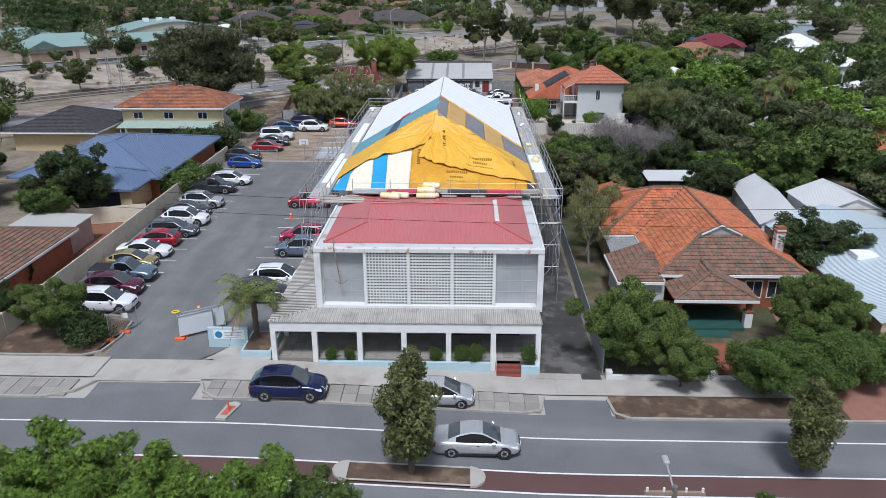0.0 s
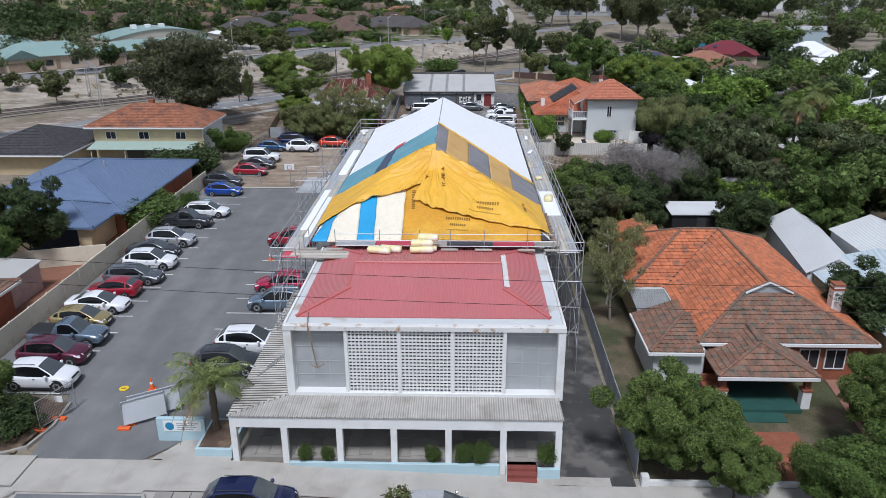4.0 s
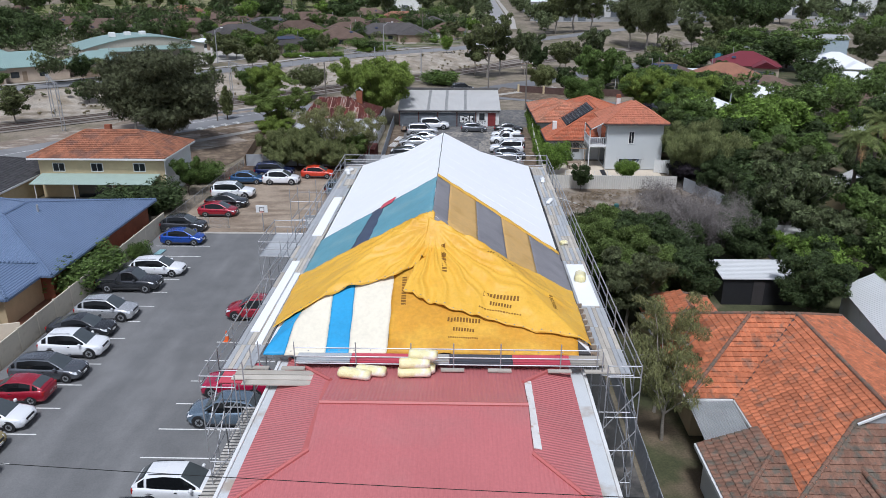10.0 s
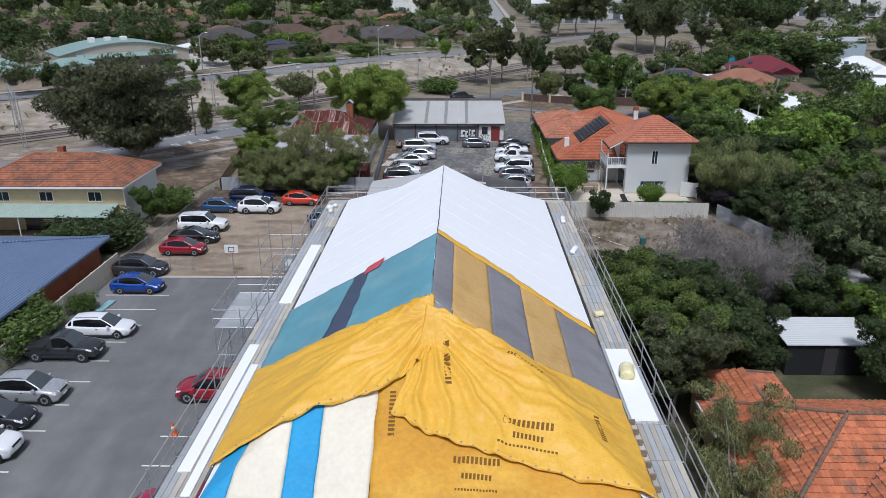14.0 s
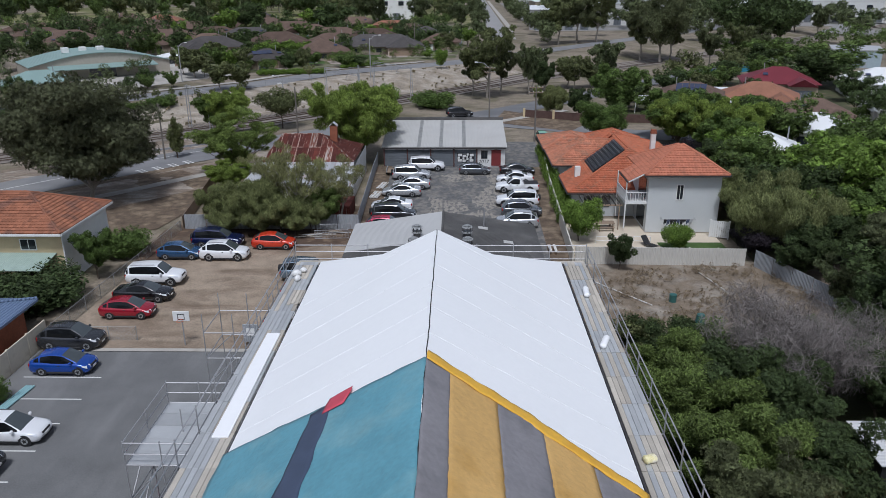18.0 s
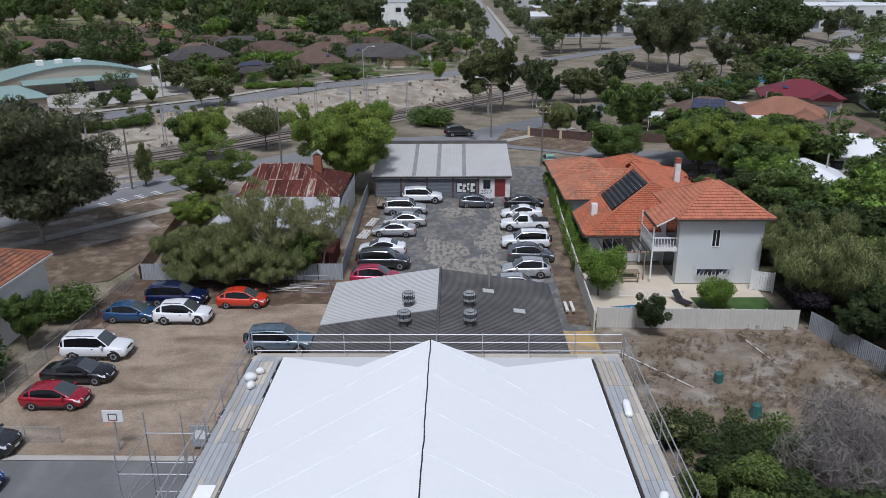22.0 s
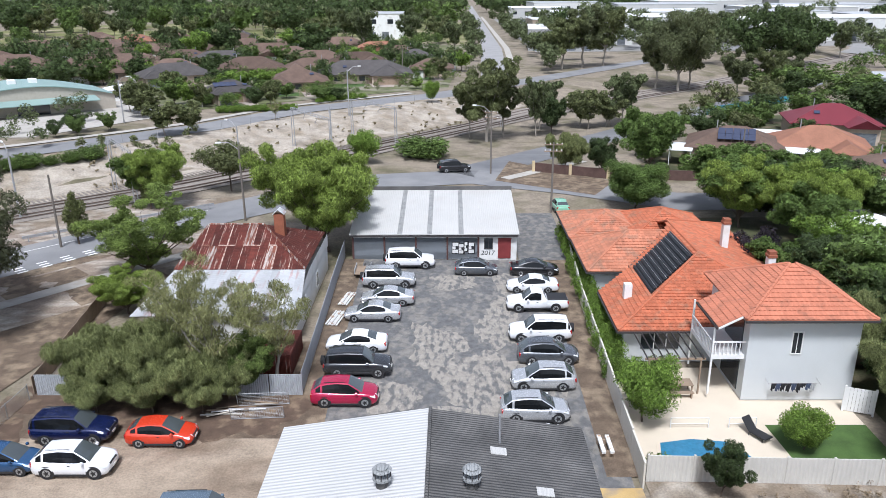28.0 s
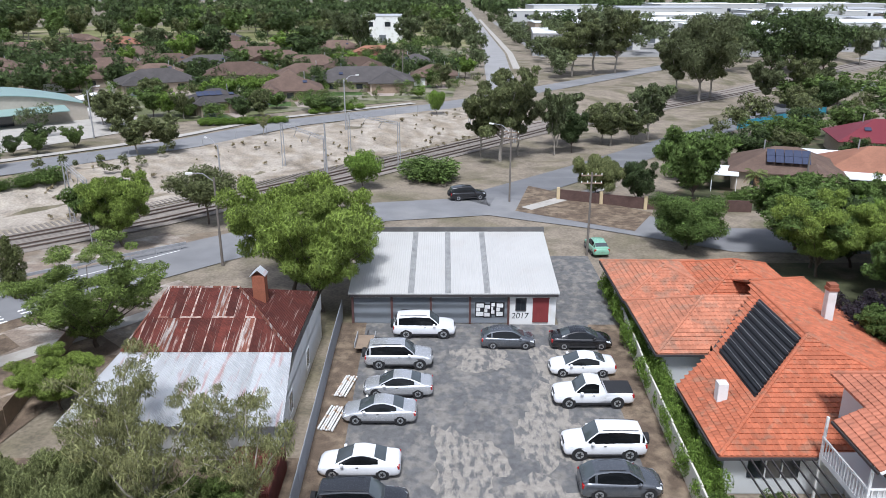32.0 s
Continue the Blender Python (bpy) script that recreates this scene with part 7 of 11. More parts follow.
for a, b, zt in (((-17.6, 0.9), (-15.6, 2.2), 1.75), ((-17.5, 1.4), (-15.0, 2.9), 1.8)):
    sc = thing("site_screen", "temporary fence panel covered with pale shade cloth", "screen")
    za = g(*a)
    part("cloth", Geo().slab([(a[0], a[1], za + 0.25), (b[0], b[1], za + 0.25), (b[0] + 0.05, b[1] + 0.1, za + zt), (a[0] + 0.05, a[1] + 0.1, za + zt)], 0.02), M_SHADECLOTH, sc)
    part("frame", Geo().tube((*a, za), (*a, za + zt + 0.1), 0.025, 6).tube((*b, za), (*b, za + zt + 0.1), 0.025, 6).tube((*a, za + zt), (*b, za + zt), 0.025, 6), M_STEEL, sc)
    part("foot", Geo().box(a[0] - 0.35, a[1] - 0.15, za, a[0] + 0.35, a[1] + 0.15, za + 0.15, 0.03), M_CONE, sc)
sc = thing("site_gate", "open temporary wire gate panel with orange feet", "gate")
a, b, za = (-22.3, 0.6), (-21.4, 3.0), g(-22, 2)
part("frame", Geo().tube((*a, za), (*a, za + 1.9), 0.025, 6).tube((*b, za), (*b, za + 1.9), 0.025, 6).tube((*a, za + 1.88), (*b, za + 1.88), 0.025, 6).tube((*a, za + 0.2), (*b, za + 0.2), 0.025, 6), M_STEEL, sc)
q = Geo()
for i in range(26):
    u = i / 26
    x, y = a[0] + (b[0] - a[0]) * u, a[1] + (b[1] - a[1]) * u
    q.tube((x, y, za + 0.2), (x, y, za + 1.88), 0.006, 3, cap=False)
for i in range(9):
    q.tube((*a, za + 0.3 + i * 0.18), (*b, za + 0.3 + i * 0.18), 0.006, 3, cap=False)
part("wire_mesh", q, M_MESH, sc)
for p in (a, ((a[0] + b[0]) / 2, (a[1] + b[1]) / 2)):
    part("foot", Geo().box(p[0] - 0.4, p[1] - 0.15, za, p[0] + 0.4, p[1] + 0.15, za + 0.16, 0.04), M_CONE, sc)
part("notice", Geo().box(-21.95, 1.9, za + 1.1, -21.5, 1.93, za + 1.5), M_TRIM, sc)
for x, y in ((-17.7, 5.2), (-15.7, 27.2)):
    cn = thing("traffic_cone", "orange traffic cone with a white band", "cone", pose(x, y, g(x, y) + 0.02), "traffic cones")
    part("base", Geo().box(-0.22, -0.22, 0, 0.22, 0.22, 0.05, 0.01), M_CONE, cn)
    part("cone", Geo().tube((0, 0, 0.05), (0, 0, 0.8), 0.17, 12, 0.04), M_CONE, cn)
    part("band", Geo().tube((0, 0, 0.4), (0, 0, 0.55), 0.113, 12, 0.09), M_TRIM, cn)
ys_ = thing("round_sign", "round yellow warning sign lying on the asphalt", "sign", pose(-19.5, 5.2, g(-19.5, 5.2) + 0.02))
part("disc", Geo().tube((0, 0, 0), (0, 0, 0.04), 0.3, 18), M_YELLOW, ys_)
part("symbol_bar", Geo().box(-0.15, -0.04, 0.04, 0.15, 0.04, 0.046), M_BLACKTRIM, ys_)
tr_ = thing("box_trailer", "small rusty box trailer beside the fence", "trailer", pose(-7.9, 98.4, g(-7.9, 98.4), 0, 0, 90))
part("bed", Geo().box(-1.1, -0.7, 0.5, 1.1, 0.7, 0.58), M_WOOD, tr_)
for y in (-0.7, 0.7):
    part("side", Geo().box(-1.1, y - 0.03, 0.58, 1.1, y + 0.03, 0.95), M_PANEL, tr_)
    part("wheel", Geo().tube((0, y * 1.12 - 0.08, 0.3), (0, y * 1.12 + 0.08, 0.3), 0.3, 14), M_TYRE, tr_)
part("drawbar", Geo().box(1.1, -0.05, 0.45, 2.1, 0.05, 0.53), M_BLACKSTEEL, tr_)
for x, y, n in ((-8.7, 92.5, 5), (-9.0, 88.5, 6)):
    pk = thing("pallet_stack", "stack of pale timber frames by the fence", "pallets", pose(x, y, g(x, y), 0, 0, 80))
    for i in range(n):
        part("slat", Geo().box(-1.4, -0.45 + i * 0.18, 0.1 + 0.05 * (i % 2), 1.4, -0.33 + i * 0.18, 0.18 + 0.05 * (i % 2)), M_RUSTCAP, pk)
    for xx in (-1.2, 0, 1.2):
        part("bearer", Geo().box(xx - 0.05, -0.5, 0, xx + 0.05, 0.6, 0.1), M_WOOD, pk)

# rubble sacks and timber at the rear corner of the scaffold deck
for x, y, r, tn in ((-9.5, 46.6, 0.24, 20), (-9.3, 45.9, 0.2, 70), (-9.2, 47.3, 0.18, 10)):
    geo = Geo()
    v = []
    for i in range(7):
        t = i / 6
        for k in range(10):
            a = 2 * math.pi * k / 10
            e = (math.sin(math.pi * (0.12 + 0.8 * t)) ** 0.7) * (1 + 0.18 * noise.noise((x + math.cos(a) * 2, y + math.sin(a) * 2, t * 3)))
            v.append((r * 1.3 * e * math.cos(a), r * e * math.sin(a), r * 1.8 * t))
    f = [(i * 10 + k, i * 10 + (k + 1) % 10, i * 10 + 10 + (k + 1) % 10, i * 10 + 10 + k) for i in range(6) for k in range(10)]
    geo.poly(v, f + [tuple(range(9, -1, -1)), tuple(range(60, 70))])
    ob = solo("rubble_sack", geo, M_TRIM, "white woven rubble sack on the scaffold deck", "sack", group="rubble sacks", smooth=True)
    ob.matrix_world = pose(x, y, 7.37, 0, 0, tn)
pile = thing("timber_pile", "pale timber boards stacked on the scaffold deck", "timber")
for i in range(4):
    part("board", Geo().box(-9.2 + 0.22 * i, 42.2 + 0.2 * (i % 2), 7.37, -9.0 + 0.22 * i, 44.3, 7.42), M_PLANK, pile)

pipes = thing("pipe_bundle", "pale blue plastic pipes lying along the fence", "pipes", group="")
for i in range(4):
    part("pipe", Geo().tube((-28.04 + 0.16 * i, 41.67, g(-28, 42) + 0.09), (-27.65 + 0.16 * i, 45.36, g(-28, 46) + 0.09), 0.07, 8), mat("pale_blue_plastic", (0.3, 0.5, 0.52), 0.5, var=0.08), pipes)

gt = thing("side_gate", "tall white side gate beside the villa wall", "gate", pose(27.2, 74.6, g(27.2, 74.6), 0, 0, -20))
for x in (-0.9, 0.9):
    part("gate_post", Geo().box(x - 0.06, -0.06, -0.2, x + 0.06, 0.06, 1.9), M_TRIM, gt)
for i in range(8):
    part("board", Geo().box(-0.83 + i * 0.21, -0.02, 0.08, -0.64 + i * 0.21, 0.02, 1.8), M_TRIM, gt)
part("rail", Geo().box(-0.84, 0.02, 0.4, 0.84, 0.06, 0.5), M_TRIM, gt)
part("rail", Geo().box(-0.84, 0.02, 1.4, 0.84, 0.06, 1.5), M_TRIM, gt)
pg = thing("pergola", "dark timber pergola with vines over the patio", "pergola", pose(16.3, 78.6, g(16.3, 78.6)))
for x, y in ((-2.3, -1.6), (1.2, -1.6)):
    part("post", Geo().box(x - 0.05, y - 0.05, 0, x + 0.05, y + 0.05, 2.6), M_WOOD, pg)
part("beam", Geo().box(-2.6, -1.66, 2.6, 1.5, -1.54, 2.74), M_WOOD, pg)
for i in range(8):
    part("rafter", Geo().box(-2.5 + i * 0.54, -1.8, 2.74, -2.44 + i * 0.54, 2.2, 2.84), M_BLACKSTEEL, pg)

# ---- vehicles ----
# kind: length, width, height, belt height, bonnet height, tail height, cabin (base front, roof front, roof rear, base rear as shares of length from the nose), wheel radius
KINDS = {
    "suv": (4.5, 1.86, 1.7, 1.03, 1.03, 1.1, (0.225, 0.425, 0.84, 0.985), 0.385),
    "four_wheel_drive": (4.9, 1.9, 1.84, 1.12, 1.13, 1.14, (0.255, 0.405, 0.93, 0.99), 0.4),
    "hatchback": (4.15, 1.75, 1.48, 0.92, 0.9, 1.0, (0.2, 0.43, 0.82, 0.975), 0.32),
    "sedan": (4.7, 1.81, 1.45, 0.92, 0.9, 0.99, (0.225, 0.43, 0.69, 0.87), 0.33),
    "wagon": (4.75, 1.81, 1.52, 0.93, 0.9, 0.98, (0.225, 0.42, 0.88, 0.98), 0.33),
    "ute": (5.3, 1.88, 1.8, 1.1, 1.1, 1.1, (0.255, 0.385, 0.58, 0.64), 0.39),
}
CAR_MESH = {}


def loft(rings):
    n = len(rings[0])
    geo = Geo()
    v = [p for r in rings for p in r]
    f = [(i * n + k, i * n + (k + 1) % n, (i + 1) * n + (k + 1) % n, (i + 1) * n + k) for i in range(len(rings) - 1) for k in range(n)]
    f += [tuple(range(n - 1, -1, -1)), tuple(range((len(rings) - 1) * n, len(rings) * n))]
    return geo.poly(v, f)


def ease(u):
    return u * u * (3 - 2 * u)


def car_parts(kind):
    if kind in CAR_MESH:
        return CAR_MESH[kind]
    L, W, H, belt, hood, tail, cab, wr = KINDS[kind]
    w = W / 2
    tall = kind in ("four_wheel_drive", "ute")
    zb = 0.34 if tall else 0.22
    X = lambda s: L / 2 - s * L
    cf, cr = cab[0], cab[3]
    # lower body: rounded nose and tail, falling bonnet, shoulders that turn in
    rings = []
    nose = 0.86 if tall else 0.74
    spec = [(0.0, hood - 0.4, nose - 0.14, 0.16), (0.008, hood - 0.3, nose, 0.1), (0.03, hood - 0.2, nose + 0.1, 0.03), (0.07, hood - 0.13, 0.95, 0), (0.13, hood - 0.07, 0.99, 0), (cf, hood, 1, 0), (0.36, belt, 1, 0), (0.5, belt, 1, 0), (0.64, belt + 0.02, 1, 0), (min(cr, 0.87), tail, 1.0, 0), (0.93, tail - 0.01, 0.98, 0), (0.97, tail - 0.05, 0.93, 0.02), (0.992, tail - 0.16, 0.86, 0.08), (1.0, tail - 0.32, 0.8, 0.16)]
    for s, top, k, lift in spec:
        x, ww, low = X(s), w * k, zb + lift
        m = low + (top - low) * 0.55
        side = [(ww * 0.9, low), (ww * 0.97, low + 0.1), (ww * 0.995, low + (m - low) * 0.7), (ww * 1.0, m), (ww * 0.985, m + (top - m) * 0.55), (ww * 0.93, top - 0.03), (ww * 0.8, top + 0.005), (ww * 0.4, top + 0.03)]
        rings.append([(x, a, b) for a, b in side] + [(x, -a, b) for a, b in side[::-1]])
    out = [("body", loft(rings), None, True)]
    # upper body: stations from the foot of the windscreen to the foot of the rear window
    fb, fr_, rr_, rb = cab
    st = []
    for i in range(6):
        u = i / 5
        st.append((fb + (fr_ - fb) * u, "w", hood + 0.02 + (H - 0.03 - hood - 0.02) * (u ** 0.86)))
    mid = (fr_ + rr_) / 2
    pc = max(fr_ + 0.03, fb + (rb - fb) * 0.46)
    for s in sorted({pc - 0.012, pc + 0.012, mid, fr_ + 0.012, (mid + rr_) / 2 + 0.01, rr_ - 0.03, rr_}):
        st.append((s, "r", H - 0.03 + 0.05 * math.sin(math.pi * (s - fr_) / (rr_ - fr_)) - 0.08 * ease(max(0, (s - mid) / (rr_ - mid)))))
    zl = st[-1][2]
    zt = (tail if kind != "ute" else belt + 0.02) + 0.01
    for i in range(1, 5):
        u = i / 4
        st.append((rr_ + (rb - rr_) * u, "b", zl + (zt - zl) * (u ** 1.15)))
    iw, rw = w * 0.9, w * (0.76 if tall else 0.7)
    R = []
    for s, zone, z in st:
        x = X(s)
        base = (belt if zone == "r" else (hood if zone == "w" else min(tail, zt))) - 0.03
        base = min(base, z - 0.01)
        full = max(0.0, (z - base) / (H - belt))
        eg = iw + (rw - iw) * min(1, full)
        taper = 1 - 0.1 * (max(0, (s - 0.75) / 0.25) ** 2) - 0.06 * max(0, (0.36 - s) / 0.2)
        he = z - min(0.085, 0.45 * (z - base))
        R.append([(x, iw * taper, base), (x, (iw * 0.55 + eg * 0.45) * taper, base + (he - base) * 0.5), (x, eg * taper, he), (x, eg * 0.93 * taper, z - 0.25 * (z - he)), (x, eg * 0.62 * taper, z + 0.005), (x, 0, z + 0.018)])
    shell, glassw, glassb = Geo(), Geo(), Geo()
    panes = {1: [], -1: []}
    pillar = pc - 0.012
    for i in range(len(st) - 1):
        s0, s1 = st[i][0], st[i + 1][0]
        zone = "w" if i < 5 else ("b" if st[i + 1][1] == "b" else "r")
        for sg in (1, -1):
            A = [(p[0], p[1] * sg, p[2]) for p in R[i]]
            B = [(p[0], p[1] * sg, p[2]) for p in R[i + 1]]
            for k in range(5):
                q = [A[k], B[k], B[k + 1], A[k + 1]]
                q = q[::-1] if sg > 0 else q
                if k < 2:
                    solid = (zone == "b" and kind == "ute") or (zone == "b" and kind == "sedan" and i > len(st) - 5) or (zone == "b" and i > len(st) - 4) or (zone == "w" and i < 1) or (kind != "sedan" and abs(s0 - (rr_ - 0.03)) < 1e-6)
                    if solid:
                        shell.face(q)
                    else:
                        panes[sg].append((s0, q))
                elif k >= 3 and (zone == "w" or (zone == "b" and i < len(st) - 2)):
                    (glassw if zone == "w" else glassb).face(q)
                else:
                    shell.face(q)
    out.append(("roof", shell, None, True))
    out.append(("windscreen", glassw, M_CARGLASS, True))
    out.append(("rear_window", glassb, M_CARGLASS, True))
    for sg in (1, -1):
        for front in (True, False):
            q = Geo()
            for s0, f in panes[sg]:
                if (s0 < pillar) == front:
                    q.face(f)
            if q.f:
                out.append(("side_window", q, M_SIDEGLASS, True))
    for sx in (0.185, 0.785):
        for sgn in (1, -1):
            x = X(sx)
            y0, y1 = sgn * (w - 0.22), sgn * (w + 0.004)
            out.append(("tyre", Geo().tube((x, y0, wr), (x, y1 - sgn * 0.03, wr), wr, 20).tube((x, y1 - sgn * 0.03, wr), (x, y1, wr), wr, 20, wr * 0.92), M_TYRE, False))
            out.append(("rim", Geo().tube((x, y1 - sgn * 0.02, wr), (x, y1 + sgn * 0.006, wr), wr * 0.62, 16), M_RIM, False))
            # Flat black star paints the shade between the spokes.
            pts = [(wr * (0.6 if i % 2 else 0.24) * math.cos(math.pi * i / 5), wr * (0.6 if i % 2 else 0.24) * math.sin(math.pi * i / 5)) for i in range(10)]
            yy = y1 + sgn * 0.012
            out.append(("rim_recess", Geo().poly([(x, yy, wr)] + [(x + p, yy, wr + r) for p, r in pts], [(0, 1 + i, 1 + (i + 1) % 10) for i in range(10)]), M_BLACKTRIM, False))
            # Black disc replaces the wheel recess: its shade is put into the colour.
            out.append(("wheel_arch", Geo().tube((x, sgn * (w - 0.2), wr + 0.02), (x, sgn * (w - 0.006), wr + 0.02), wr * 1.14, 20), M_BLACKTRIM, False))
    for sgn in (1, -1):
        # swept lamps that wrap round the corners
        y0, y1 = sgn * w * 0.5, sgn * w * 0.93
        q = Geo().poly([(X(0.012), y0, hood - 0.25), (X(0.05), y1, hood - 0.2), (X(0.115), y1 * 1.045, hood - 0.15), (X(0.03), y0, hood - 0.17), (X(0.0), y0, hood - 0.34), (X(0.035), y1, hood - 0.34), (X(0.1), y1 * 1.05, hood - 0.22)], [(3, 0, 1, 2), (0, 4, 5, 1), (1, 5, 6, 2)])
        out.append(("headlight", q, M_LAMPW, True))
        out.append(("tail_light", Geo().box(X(0.994), sgn * w * 0.78 - 0.12, tail - 0.36, X(0.955), sgn * w * 0.78 + 0.13, tail - 0.1, 0.04), M_LAMPR, False))
        out.append(("mirror", Geo().box(X(fb + 0.1), sgn * (w + 0.08) - 0.1, belt + 0.02, X(fb + 0.06), sgn * (w + 0.08) + 0.1, belt + 0.17, 0.05), None, False))
        out.append(("door_handle", Geo().box(X(0.47), sgn * w * 0.995 - 0.02, belt - 0.16, X(0.5), sgn * w * 0.995 + 0.02, belt - 0.12), M_BLACKTRIM, False))
        out.append(("sill", Geo().box(X(0.7), sgn * w * 0.95 - 0.04, zb - 0.03, X(0.27), sgn * w * 0.95 + 0.04, zb + 0.1, 0.02), M_BLACKTRIM, False))
    out.append(("grille", Geo().box(X(0.03), -w * 0.46, hood - 0.4, X(0.002), w * 0.46, hood - 0.24, 0.02), M_BLACKTRIM, False))
    out.append(("bumper", Geo().box(X(0.05), -w * 0.7, zb + 0.06, X(-0.004), w * 0.7, zb + 0.2, 0.05), M_BLACKTRIM, False))
    out.append(("number_plate", Geo().box(X(0.02), -0.2, zb + 0.17, X(-0.008), 0.2, zb + 0.28), M_PLATE, False))
    out.append(("number_plate", Geo().box(X(1.0), -0.2, tail - 0.5, X(0.98), 0.2, tail - 0.39), M_PLATE, False))
    if kind == "ute":
        out.append(("tray_liner", Geo().box(X(0.975), -w * 0.84, belt - 0.02, X(0.655), w * 0.84, belt + 0.06, 0.02), M_BLACKTRIM, False))
    if kind in ("suv", "four_wheel_drive", "wagon"):
        for sgn in (1, -1):
            out.append(("roof_rail", Geo().tube((X(fr_ + 0.05), sgn * rw * 0.86, H + 0.04), (X(rr_ - 0.05), sgn * rw * 0.84, H + 0.01), 0.02, 5), M_BLACKTRIM, False))
    if kind == "four_wheel_drive":
        out.append(("spare_wheel", Geo().tube((X(0.99), 0, 0.95), (X(1.04), 0, 0.95), 0.36, 16), M_TYRE, False))
    meshes = []
    for nm, geo, m, smooth in out:
        me = geo.mesh(nm, m or M_TRIM, smooth)
        meshes.append((nm, me, m is None))
    CAR_MESH[kind] = meshes
    return meshes


PAINTED = {}
PAINTS = {"white": paint("white", (0.78, 0.79, 0.8), 0.0), "silver": paint("silver", (0.56, 0.57, 0.58), 0.5), "grey": paint("grey", (0.13, 0.14, 0.155), 0.5), "charcoal": paint("charcoal", (0.045, 0.048, 0.054), 0.4),
          "black": paint("black", (0.012, 0.012, 0.014), 0.1), "red": paint("red", (0.34, 0.012, 0.03), 0.2), "crimson": paint("crimson", (0.42, 0.012, 0.06), 0.2), "orange_red": paint("orange_red", (0.62, 0.05, 0.02), 0.1), "blue": paint("blue", (0.012, 0.07, 0.36), 0.3),
          "navy": paint("navy", (0.008, 0.015, 0.07), 0.3), "gold": paint("gold", (0.42, 0.33, 0.15), 0.5), "maroon": paint("maroon", (0.12, 0.02, 0.045), 0.4), "steel_blue": paint("steel_blue", (0.17, 0.23, 0.29), 0.5), "mint": paint("mint", (0.25, 0.5, 0.36), 0.1), "denim": paint("denim", (0.03, 0.09, 0.2), 0.3)}


def vehicle(kind, colour, x, y, turn, where, roof=None, group="parked cars"):
    word = {"suv": "suv", "four_wheel_drive": "four-wheel drive", "hatchback": "hatchback", "sedan": "sedan", "wagon": "station wagon", "ute": "utility pickup"}[kind]
    t = thing("car", "%s %s %s" % (colour.replace("_", " "), word, where), "car", pose(x, y, g(x, y) + 0.022, 0, 0, turn), group)
    wheel = None
    for nm, me, painted in car_parts(kind):
        if painted:
            key = (kind, nm, colour, me.name)
            if key not in PAINTED:
                c = me.copy()
                c.materials.clear()
                c.materials.append(PAINTS[colour])
                PAINTED[key] = c
            me = PAINTED[key]
        ob = new(nm, me)
        if nm in ("rim",):
            ob.parent = wheel
        elif nm == "rim_recess":
            ob.parent = wheel
        else:
            ob.parent = t
        if nm == "tyre":
            wheel = ob
    return t


LOT = "parked in a bay by the fence"
for kind, col, x, y, tn in (("suv", "charcoal", -27.4, 51.2, 0), ("hatchback", "blue", -26.2, 47.6, 0), ("wagon", "white", -25.6, 39.7, 0), ("ute", "charcoal", -26.7, 36.3, 0), ("suv", "silver", -26.1, 30.9, 0), ("sedan", "charcoal", -26.7, 28.1, 0),
                            ("suv", "white", -25.8, 25.2, 0), ("wagon", "grey", -25.9, 22.0, 0), ("hatchback", "red", -26.4, 19.3, 180), ("sedan", "white", -26.4, 16.5, 0), ("hatchback", "gold", -26.4, 13.9, 0), ("ute", "steel_blue", -26.0, 11.2, 0), ("suv", "maroon", -25.6, 8.6, 0), ("suv", "white", -24.9, 5.6, 0)):
    vehicle(kind, col, x, y, tn, LOT)
for kind, col, x, y, tn in (("suv", "red", -14.6, 31.3, 180), ("suv", "crimson", -12.9, 20.4, 180), ("suv", "steel_blue", -12.6, 17.2, 180), ("suv", "white", -12.9, 10.4, 0), ("suv", "charcoal", -13.6, 7.6, 0)):
    vehicle(kind, col, x, y, tn, "parked beside the hall")
for kind, col, x, y, tn in (("hatchback", "red", -25.4, 56.2, 0), ("sedan", "black", -25.4, 59.3, 0), ("four_wheel_drive", "white", -25.6, 62.6, 0), ("hatchback", "denim", -25.6, 68.6, 0), ("suv", "white", -21.3, 68.4, 0), ("hatchback", "orange_red", -17.3, 71.3, 0), ("four_wheel_drive", "navy", -22.9, 71.6, 0), ("four_wheel_drive", "steel_blue", -12.4, 63.6, 0), ("sedan", "grey", -11.6, 59.8, 0), ("ute", "white", -12.4, 55.5, 75)):
    vehicle(kind, col, x, y, tn, "parked on the sandy yard")
for kind, col, x, y, tn in (("four_wheel_drive", "white", -3.5, 101.0, 0), ("four_wheel_drive", "silver", -5.2, 95.9, 0), ("sedan", "silver", -5.0, 92.0, 180), ("sedan", "silver", -6.0, 88.8, 180), ("sedan", "white", -6.7, 83.4, 180), ("four_wheel_drive", "charcoal", -6.2, 79.8, 0), ("suv", "crimson", -6.6, 75.9, 0),
                            ("hatchback", "grey", 3.0, 99.2, 0), ("sedan", "black", 8.6, 99.2, 0), ("sedan", "white", 8.0, 95.0, 180), ("ute", "white", 8.0, 91.0, 180), ("four_wheel_drive", "white", 7.6, 85.4, 180), ("suv", "grey", 7.8, 81.8, 0), ("suv", "silver", 7.0, 78.1, 180), ("suv", "silver", 6.0, 74.2, 0), ("wagon", "white", 6.2, 70.6, 0)):
    vehicle(kind, col, x, y, tn, "parked in the rear yard")
vehicle("suv", "navy", -8.45, -5.75, 0, "parked at the kerb before the hall", group="cars on the street")
vehicle("hatchback", "silver", 0.6, -5.7, 0, "parked at the kerb behind the street tree", group="cars on the street")
